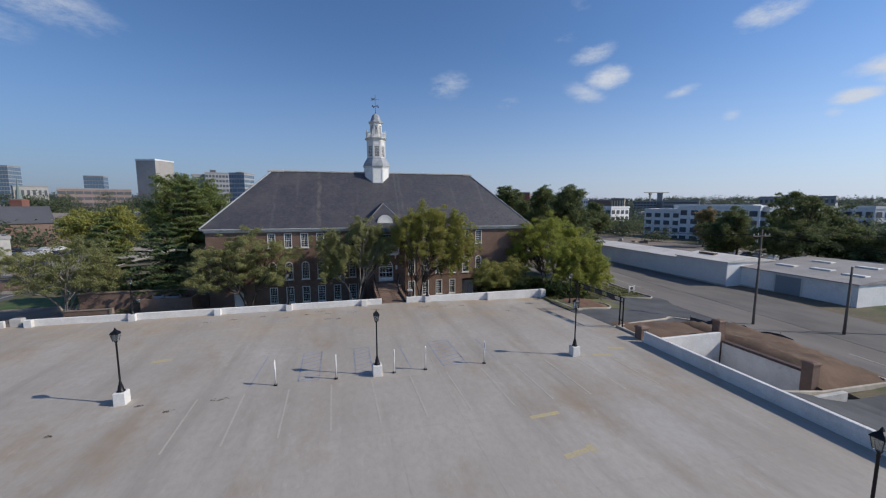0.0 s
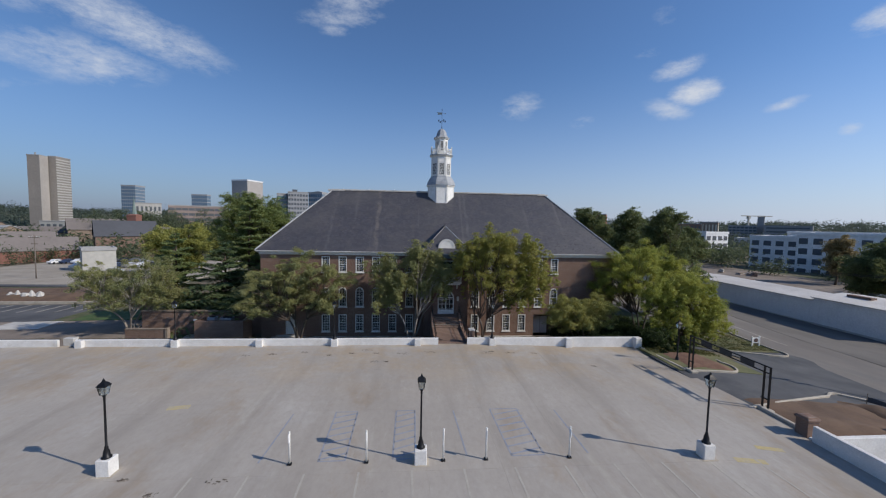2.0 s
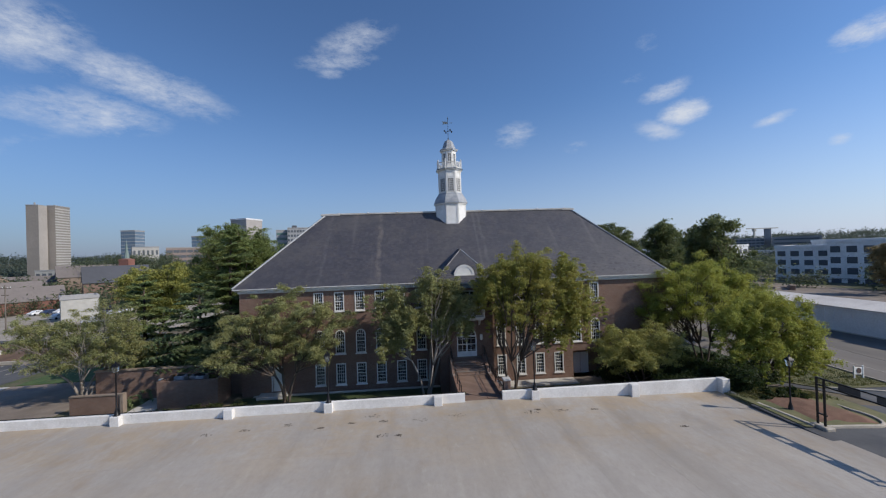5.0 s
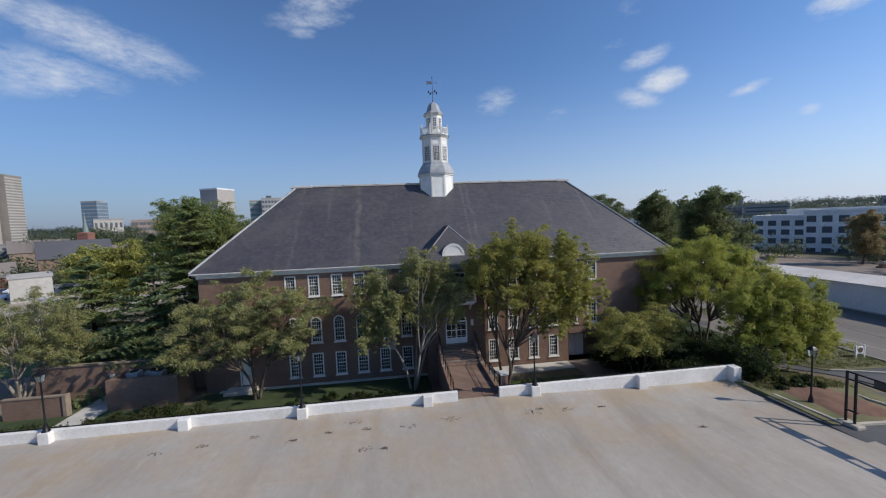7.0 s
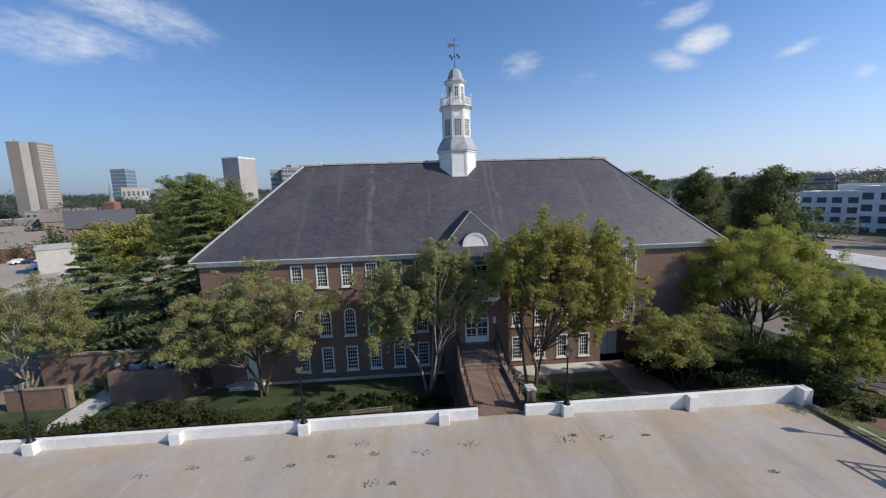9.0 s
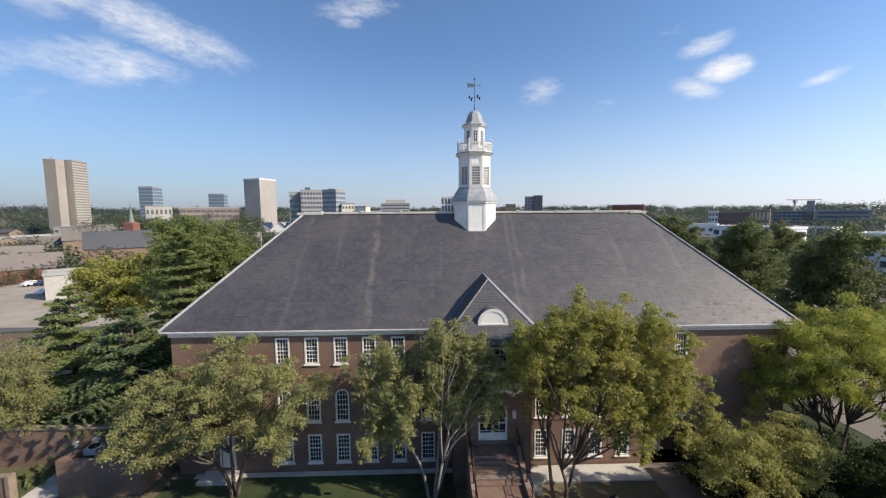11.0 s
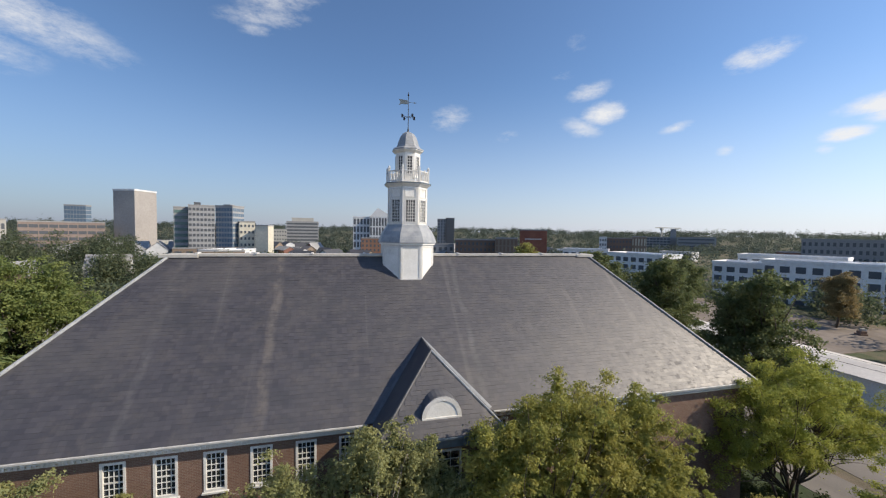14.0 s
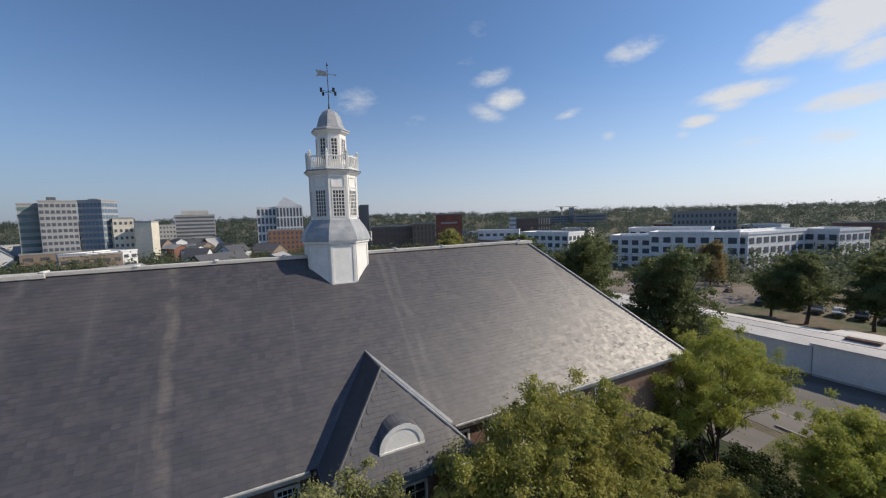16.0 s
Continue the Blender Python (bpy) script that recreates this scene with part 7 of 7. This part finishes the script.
for x, y in ((-10.2, -29.9), (-6.55, -29.93), (-2.8, -29.97), (-0.66, -29.98), (3.6, -30.03)):
    bollard(x, y)


def height_bar():
    """The height barrier over the drive: paired posts at each end and a two-rail beam with dark panels."""
    x, y0, y1 = 18.75, -25.7, -18.5
    t = thing("height_barrier", "dark steel height barrier with black panels over the drive", "barrier", (x, 0, 0))
    for y in (y0, y0 + 0.42, y1, y1 - 0.42):
        part("post", Shape().box(-0.05, 0.05, y - 0.05, y + 0.05, -0.5, 2.82, 0.01), IRON, t)
    for y in (y0 + 0.27, y1 - 0.27):
        part("footing", Shape().box(-0.3, 0.3, y - 0.5, y + 0.5, -0.9, ground_z(x, y) + 0.22, 0.05), KERB, t, "pale concrete footing")
        part("brace", Shape().box(-0.04, 0.04, y - 0.27, y + 0.27, 0.62, 0.7), IRON, t)
    for z in (2.38, 2.78):
        part("rail", Shape().box(-0.045, 0.045, y0, y1, z - 0.04, z + 0.04, 0.008), IRON, t)
    for k in range(3):
        y = y0 + 1.75 + k * 1.85
        part("panel", Shape().box(-0.02, 0.02, y - 0.55, y + 0.55, 2.43, 2.73), SHADE_BLACK, t, "plain black panel")


height_bar()


def debris():
    """Leaf litter and dark scraps left on the deck."""
    rng = random.Random(3)
    for x, y, r in ((2.44, -14.9, 0.6), (4.56, -14.9, 0.6), (-2.64, -14.75, 0.6), (-5.14, -15.1, 0.55), (-7.53, -14.9, 0.4), (-7.5, -16.9, 0.5), (-6.45, -17.0, 0.3), (-13.87, -14.5, 0.4), (-11.64, -15.3, 0.4), (-16.45, -14.9, 0.35), (11.14, -18.0, 0.3), (-9.63, -14.85, 0.3), (-18.66, -15.2, 0.35), (6.94, -14.9, 0.3), (-8.34, -14.0, 0.6), (3.0, -14.6, 0.3), (-13.0, -31.7, 0.5), (-15.4, -32.4, 0.35), (-20.0, -33.6, 0.3), (-17.2, -31.4, 0.25)):
        s = Shape()
        for k in range(20):
            a, d = rng.uniform(0, 6.3), r * rng.uniform(0, 1) ** 0.7
            px, py, q, w = x + d * math.cos(a), y + 0.7 + 0.5 * d * math.sin(a), rng.uniform(0.03, 0.10), rng.uniform(0, 3)
            z = deck_z(px, py) + 0.006
            c, n = math.cos(w) * q * 0.8, math.sin(w) * q * 0.8
            s.add([(px - c, py - n, z), (px + n * 0.5, py - c * 0.5, z + 0.015), (px + c, py + n, z + 0.006), (px - n * 0.5, py + c * 0.5, z + 0.02)], ((0, 1, 2, 3),))
        structure("leaf_litter", s, LITTER, "scattered brown leaf litter on the deck", "litter", kind="stuff")


debris()


# ---- entrance walk and front yard ----
def entrance_walk():
    w = thing("entrance_walk", "brown brick entrance walk bridging from the deck to the door", "walkway", (0, 0, 0))
    part("walk_slab", Shape().box(-1.9, 1.1, -11.6, -5.6, -3.2, -0.12), PAVER, w, "brown brick paved walk")
    part("edge_band", Shape().box(0.05, 0.2, -11.6, -5.6, -0.118, -0.1), BROWN_BRICK, w, "darker brick band")
    n = 6
    for k in range(n):
        z = -0.12 + 0.137 * (k + 1)
        y = -5.6 + 0.34 * k
        part("step", Shape().box(-1.75, 1.35, y, -2.6 if k == n - 1 else y + 0.36, -3.2, z, 0.0), PAVER, w)
    part("landing", Shape().box(-1.95, 1.65, -3.55, BY - 0.005, -3.2, 0.69), BROWN_BRICK, w, "brick landing before the door")
    for x, sx in ((-1.95, -1), (1.25, 1)):
        part("cheek_wall", Shape().add([(x - 0.16, -11.2, -3.2), (x + 0.16, -11.2, -3.2), (x + 0.16, -2.6, -3.2), (x - 0.16, -2.6, -3.2),
                                        (x - 0.16, -11.2, 0.1), (x + 0.16, -11.2, 0.1), (x + 0.16, -5.6, 0.15), (x - 0.16, -5.6, 0.15), (x + 0.16, -3.4, 1.0), (x - 0.16, -3.4, 1.0), (x + 0.16, -2.6, 1.0), (x - 0.16, -2.6, 1.0)],
                                       ((0, 1, 5, 4), (4, 5, 6, 7), (7, 6, 8, 9), (9, 8, 10, 11), (3, 11, 10, 2), (0, 4, 7, 9, 11, 3), (1, 2, 10, 8, 6, 5), (0, 3, 2, 1))), BROWN_BRICK, w, "brick cheek wall")
        rail = Shape()
        for dz in (0.55, 0.85):
            rail.tube([(x, -11.0, 0.1 + dz), (x, -5.6, 0.15 + dz), (x, -3.4, 1.0 + dz), (x, -2.6, 1.0 + dz)], 0.024, 6)
        part("handrail", rail, IRON, w, "dark iron handrail")
        for y, z in ((-11.0, 0.1), (-9.6, 0.1), (-8.2, 0.12), (-6.8, 0.14), (-5.6, 0.15), (-4.5, 0.57), (-3.4, 1.0), (-2.6, 1.0)):
            part("rail_post", Shape().box(x - 0.025, x + 0.025, y - 0.025, y + 0.025, z - 0.05, z + 0.88), IRON, w)
    for x in (1.55,):
        p = thing("newel_pier", "stout brick newel pier beside the walk", "pier", (x, -10.9, 0))
        part("shaft", Shape().box(-0.25, 0.25, -0.3, 0.3, -3.0, 1.15, 0.02), BROWN_BRICK, p)
        part("cap", Shape().box(-0.3, 0.3, -0.35, 0.35, 1.15, 1.28, 0.03), CONC, p, "pale stone cap")


entrance_walk()
sheet("lawn_left", -23.0, -2.6, -10.8, -4.2, IVY, "dark green ground cover with bare patches", "lawn", 0.06, 1.2)
sheet("lawn_right", 2.2, 11.0, -10.6, -3.6, LAWN, "small green lawn by the walk", "lawn", 0.06, 1.2)
sheet("path_left", -21.5, -2.8, -0.62, -0.15, CONC, "pale concrete strip along the wall foot", "path", 0.10, 1.5)
sheet("path_right", 2.6, 11.2, -1.9, -0.15, CONC, "pale concrete strip along the wall foot", "path", 0.10, 1.5)
# Brown paving here carries the shade on a concrete path in its colour.
sheet("path_door", 11.2, 14.6, -11.0, -0.15, PAVER, "path to the recessed door, brown paving for its shade", "path", 0.09, 1.5)
sheet("bed_left", -23.0, -2.8, -4.2, -0.62, IVY, "dark planted bed along the wall", "planting bed", 0.05, 1.5)
sheet("bed_right", 14.6, 24.0, -11.0, -0.3, MULCH, "dark mulched bed under the hedge", "planting bed", 0.05, 1.5)
n = thing("stone_plinth", "pale stone plinth beside the walk", "plinth", (2.4, -2.6, -2.75))
part("body", Shape().box(-0.55, 0.55, -0.5, 0.5, -0.1, 0.95, 0.04), CONC, n)


def garden_bench(x, y, turn):
    """A long low slatted bench with a back rail."""
    b = thing("garden_bench", "long pale weathered slatted bench on the shaded lawn", "bench", Matrix.Translation((x, y, ground_z(x, y) + 0.05)) @ Matrix.Rotation(radians(turn), 4, "Z"))
    slat = Shape().box(-1.5, 1.5, -0.045, 0.045, 0.0, 0.035, 0.006).mesh("slat")
    for k in range(4):
        part("slat", slat, COPING, b, at=(0, -0.18 + 0.12 * k, 0.44))
    for k in range(2):
        part("back_slat", slat, COPING, b, at=Matrix.Translation((0, 0.27 + 0.02 * k, 0.62 + 0.16 * k)) @ Matrix.Rotation(radians(90), 4, "X"))
    for lx in (-1.35, 0.0, 1.35):
        part("leg", Shape().box(lx - 0.04, lx + 0.04, -0.2, -0.12, -0.1, 0.44), COPING, b)
        part("leg", Shape().box(lx - 0.04, lx + 0.04, 0.2, 0.26, -0.1, 0.86), COPING, b)


garden_bench(-8.6, -7.0, 5)
step_up = thing("door_step", "pale concrete step before the white side door", "step", (-19.6, -0.75, -2.75))
part("slab", Shape().box(-1.3, 1.3, -0.6, 0.7, -0.2, 0.3, 0.02), CONC, step_up)


def service_yard():
    w = thing("yard_wall", "brown brick service yard wall with a weathered coping", "wall", (0, 0, 0))
    part("back_wall", Shape().box(-37.5, -23.3, 1.3, 1.6, -3.1, 0.15), BROWN_BRICK, w)
    part("coping", Shape().box(-37.6, -23.2, 1.2, 1.7, 0.15, 0.3, 0.02), COPING, w, "weathered stone coping")
    for x, z in ((-29.6, -0.7), (-31.2, -1.0)):
        part("vent_box", Shape().box(x - 0.2, x + 0.2, 1.1, 1.31, z - 0.2, z + 0.2, 0.02), METALW, w)
    e = thing("yard_enclosure", "low brown brick enclosure in the service yard", "enclosure", (0, 0, 0))
    part("front_wall", Shape().box(-29.6, -24.1, -2.0, -1.7, -3.1, -0.2, 0.01), BROWN_BRICK, e)
    part("end_wall", Shape().box(-29.6, -29.3, -1.7, 0.6, -3.1, -0.2, 0.01), BROWN_BRICK, e)
    part("return_wall", Shape().box(-24.4, -24.1, -1.7, 0.6, -3.1, -0.2, 0.01), BROWN_BRICK, e)
    f = thing("yard_enclosure", "brown brick enclosure with a pale corner pier", "enclosure", (0, 0, 0))
    part("front_wall", Shape().box(-37.0, -32.6, -2.3, -2.0, -3.1, -1.1, 0.01), BROWN_BRICK, f)
    part("end_wall", Shape().box(-32.6, -32.3, -2.4, -1.9, -3.1, -0.95, 0.02), COPING, f, "pale corner pier")
    part("top_rail", Shape().box(-37.0, -32.6, -2.35, -1.95, -1.1, -1.0), COPING, f)
    for x, y, sx, h in ((-28.2, -0.6, 0.9, 2.7), (-26.3, -0.5, 0.8, 2.6), (-27.2, 0.4, 1.2, 2.4)):
        u = thing("cooling_unit", "pale grey cooling unit behind the brick enclosure", "cooling unit", (x, y, -2.75))
        part("casing", Shape().box(-sx / 2, sx / 2, -0.45, 0.45, 0, h, 0.04), DULLGREY, u)
        part("grille", Shape().box(-sx / 2 + 0.08, sx / 2 - 0.08, -0.47, -0.45, 0.2, h - 0.4), SHADE_BLACK, u, "dark grille")
        part("fan_ring", Shape().lathe(0, 0, [(0.32, h), (0.32, h + 0.06), (0.26, h + 0.06)], 14), IRON, u)
    sheet("yard_pad", -32.0, -29.7, -6.5, 1.2, CONC, "pale concrete pad of the service yard", "pavement", 0.06, 1.2)
    sheet("yard_bed", -37.0, -23.0, -10.9, -2.4, IVY, "overgrown green strip behind the parapet", "planting bed", 0.05, 1.2)


service_yard()


# ---- by the street ----
def utility_pole(x, y, h, label, arm=True):
    z = ground_z(x, y)
    t = thing("utility_pole", label, "utility pole", (x, y, z))
    part("pole", Shape().lathe(0, 0, [(0.14, -0.3), (0.125, 2), (0.09, h)], 10), WOODPOLE, t, smooth=True)
    if arm:
        part("crossarm", Shape().box(-1.25, 1.25, -0.06, 0.06, h - 0.75, h - 0.6), WOODPOLE, t)
        part("crossarm", Shape().box(-0.75, 0.75, -0.06, 0.06, h - 2.2, h - 2.06), WOODPOLE, t)
        for k in (-1.1, -0.5, 0.5, 1.1):
            part("insulator", Shape().lathe(k, 0, [(0.03, h - 0.6), (0.06, h - 0.5), (0.02, h - 0.4)], 8), METALW, t)
    return t


utility_pole(37.4, -23.7, 10.5, "tall wooden utility pole with two crossarms", True)
utility_pole(43.2, -28.4, 7.0, "bare wooden pole by the street", False)
utility_pole(49.5, -30.5, 7.6, "bare wooden pole by the workshop", False)
utility_pole(66.0, 46.0, 11.0, "slender pole behind the sheds", False)


def wire(name, a, b, sag, r=0.018):
    path = [Vector(a).lerp(Vector(b), k / 14) - Vector((0, 0, sag * 4 * (k / 14) * (1 - k / 14))) for k in range(15)]
    t = thing(name, "dark overhead wire between poles", "wire", (0, 0, 0))
    part("strand", Shape().tube(path, r, 4), IRON, t)


for dx, dz in ((-1.1, 0.0), (1.1, 0.0)):
    wire("overhead_wire", (37.4 + dx, -23.7, 8.05), (48 + dx, 70, 7.6), 1.6)
    wire("overhead_wire", (37.4 + dx, -23.7, 8.05), (31 + dx, -100, 8.0), 1.4)
wire("overhead_wire", (37.4, -23.7, 8.4), (70, -44, 8.7), 0.5)


def street_sign(x, y):
    z = ground_z(x, y)
    t = thing("entrance_sign", "small white post sign with a dark panel on the grass", "sign", (x, y, z + 0.08))
    for k in (-0.45, 0.45):
        part("post", Shape().box(k - 0.06, k + 0.06, -0.06, 0.06, -0.2, 1.15, 0.01), WHITE, t)
    part("panel", Shape().box(-0.39, 0.39, -0.03, 0.03, 0.35, 1.0, 0.01), WHITE, t)
    part("emblem", Shape().lathe(0, 0, [(0.25, 0.0), (0.25, 0.02)], 16).mesh("emblem"), RUSTY, t, "dark oval emblem", at=Matrix.Translation((0, -0.035, 0.7)) @ Matrix.Rotation(radians(90), 4, "X"))


street_sign(36.0, -6.9)


def silt_fence():
    t = thing("silt_fence", "sagging black silt fence along the clay bank", "fence", (0, 0, 0))
    pts = [(29.6 + k * 0.55, -22.9 - k * 0.42 - 0.02 * k * k) for k in range(11)]
    rng = random.Random(9)
    hs = [0.35 + rng.uniform(-0.2, 0.3) for _ in pts]
    rows = []
    for (a, b), h in zip(pts, hs):
        z = ground_z(a, b) + 0.2
        rows.append([(a, b - 0.01, z), (a, b + 0.01, z), (a + 0.05, b + 0.06, z + h), (a + 0.05, b + 0.04, z + h)])
    part("fabric", Shape().rings(rows), SHADE_BLACK, t)
    for k in range(0, 11, 3):
        a, b = pts[k]
        part("stake", Shape().box(a - 0.02, a + 0.02, b - 0.02, b + 0.02, ground_z(a, b) - 0.2, ground_z(a, b) + 0.85), WOODPOLE, t)


silt_fence()


# ---- lots to the left ----
sheet("side_lot", -86.0, -54.5, 8.6, 20.0, ASPHALT, "dark asphalt parking lot with white bay lines", "parking lot", 0.05, 3)
for k in range(11):
    x = -83 + 2.7 * k
    sheet("lot_line", x, x + 0.14, 14.2, 19.6, LINE, "white parking bay line", "paint marking", 0.07, 3)
sheet("pale_pad", -58.6, -52.2, 4.3, 8.2, CONC, "pale concrete slab beside the lot", "pavement", 0.10, 2)
sheet("bare_yard", -66.0, -38.5, -10.5, 8.4, DIRT, "bare dusty ground beside the service yard", "ground", 0.04, 3)
sheet("shaded_turf", -52.0, -41.0, 8.6, 15.0, LAWN, "dark green turf under the thinning tree", "lawn", 0.06, 3)
mound("clay_cut", -100.0, -56.0, 21.5, 36.0, CLAY, "bare red clay cut beside the lot", 1.0, 11.0, 1.5)
kerb("kerb_lot", [(-86.0, 20.6), (-54.5, 20.6)], "pale kerb along the parking lot", 0.3, 0.3)
sheet("gravel_lot", -125.0, -56.0, 39.6, 96.0, GRAVEL, "pale gravel overflow parking lot", "parking lot", 0.15, 4)
sheet("side_street", -140.0, -54.0, 37.0, 39.4, ASPHALT, "dark side lane past the clay cut", "road", 0.2, 4)
t = thing("rubble_heap", "pale heap of rubble and sheeting on the clay", "rubble", (-72.5, 25.0, -2.6))
for k in range(9):
    part("chunk", Shape().lathe(-2.6 + 0.65 * k, 0.4 * math.sin(3 * k), [(0.7 + 0.2 * math.sin(5 * k), -0.5), (0.6, 0.25 + 0.2 * math.sin(2 * k)), (0.12, 0.7 + 0.3 * math.sin(4 * k))], 7, 0.7 * k, 0.8), CONC, t)


def parked_car(x, y, turn, paint, label):
    z = ground_z(x, y) + 0.2
    c = thing("parked_car", label, "car", Matrix.Translation((x, y, z)) @ Matrix.Rotation(radians(turn), 4, "Z"), "parked cars")
    side = [(-2.15, 0.35), (-2.2, 0.75), (-1.95, 0.9), (-1.45, 0.98), (-0.85, 1.42), (0.55, 1.45), (1.15, 1.0), (2.0, 0.85), (2.2, 0.6), (2.15, 0.35)]
    part("body", Shape().rings([[(px, y0, pz if pz < 1.2 else pz - d) for px, pz in side] for y0, d in ((-0.86, 0.25), (-0.7, 0.0), (0.7, 0.0), (0.86, 0.25))]), paint, c)
    part("window_band", Shape().rings([[(-1.3, s, 1.0), (0.95, s, 1.0), (0.5, s * 0.93, 1.33), (-0.8, s * 0.93, 1.33)] for s in (-0.875, 0.875)]), GLASS, c, "dark car glass")
    for wx in (-1.35, 1.35):
        for wy in (-0.8, 0.8):
            part("wheel", Shape().lathe(0, 0, [(0.3, -0.1), (0.33, -0.06), (0.33, 0.06), (0.3, 0.1)], 12).mesh("wheel"), IRON, c, at=Matrix.Translation((wx, wy, 0.33)) @ Matrix.Rotation(radians(90), 4, "X"))


PAINTS = [plain("car_paint_" + n, c, 0.3) for n, c in (("black", (0.02, 0.02, 0.025)), ("silver", (0.42, 0.43, 0.45)), ("navy", (0.03, 0.045, 0.09)), ("white", (0.7, 0.7, 0.7)), ("grey", (0.13, 0.135, 0.14)))]
HUES = ("black", "silver", "dark blue", "white", "grey")
rng1 = random.Random(12)
for x, y, turn in [(-100 + 3.1 * k, 70 + 0.6 * k, 80) for k in range(8)] + [(-118 + 3.1 * k, 84 + 0.5 * k, 80) for k in range(10)] + [(-74, 52, 10), (-82, 58, 15)] + [(92, 24.0 - 3.0 * k, 10) for k in range(7)]:
    i = rng1.randrange(5)
    parked_car(x, y, turn, PAINTS[i], HUES[i] + " parked saloon car on open ground")
utility_pole(-92.0, 48.5, 10.4, "wooden street pole beside the clay cut", True)


# ---- grass ----
def grass_tufts(name, x0, x1, y0, y1, n, height, seed, label):
    """Bent blades in loose tufts over one patch of ground."""
    rng = np.random.default_rng(seed)
    tufts = np.stack([rng.uniform(x0, x1, n), rng.uniform(y0, y1, n)], 1)
    foot = np.repeat(tufts, 9, 0) + rng.normal(size=(n * 9, 2)) * 0.11
    z = np.array([ground_z(x, y) for x, y in tufts]).repeat(9) + 0.06
    turn, h = rng.uniform(0, 6.3, n * 9), height * rng.uniform(0.5, 1.4, n * 9)
    wide = np.stack([np.cos(turn), np.sin(turn), 0 * turn], 1) * 0.022
    base = np.stack([foot[:, 0], foot[:, 1], z], 1)
    lean = np.stack([rng.normal(size=n * 9) * 0.35 * h, rng.normal(size=n * 9) * 0.35 * h, h], 1)
    structure(name, flake_mesh(name, np.stack([base - wide, base + wide, base + lean], 1).reshape(-1, 3), 3), GRASS, label, "grass", kind="stuff")


grass_tufts("verge_grass", 18.2, 25.2, -14.4, -7.0, 1400, 0.16, 91, "short dry grass on the verge by the drive")
grass_tufts("island_grass", 29.8, 36.6, -9.2, -1.5, 1000, 0.14, 92, "short dry grass on the street island")
grass_tufts("lawn_grass", 2.4, 10.8, -10.4, -3.8, 1200, 0.1, 93, "short lawn grass by the walk")
grass_tufts("yard_grass", -22.5, -3.0, -10.6, -4.4, 2400, 0.14, 94, "uneven green growth behind the parapet")
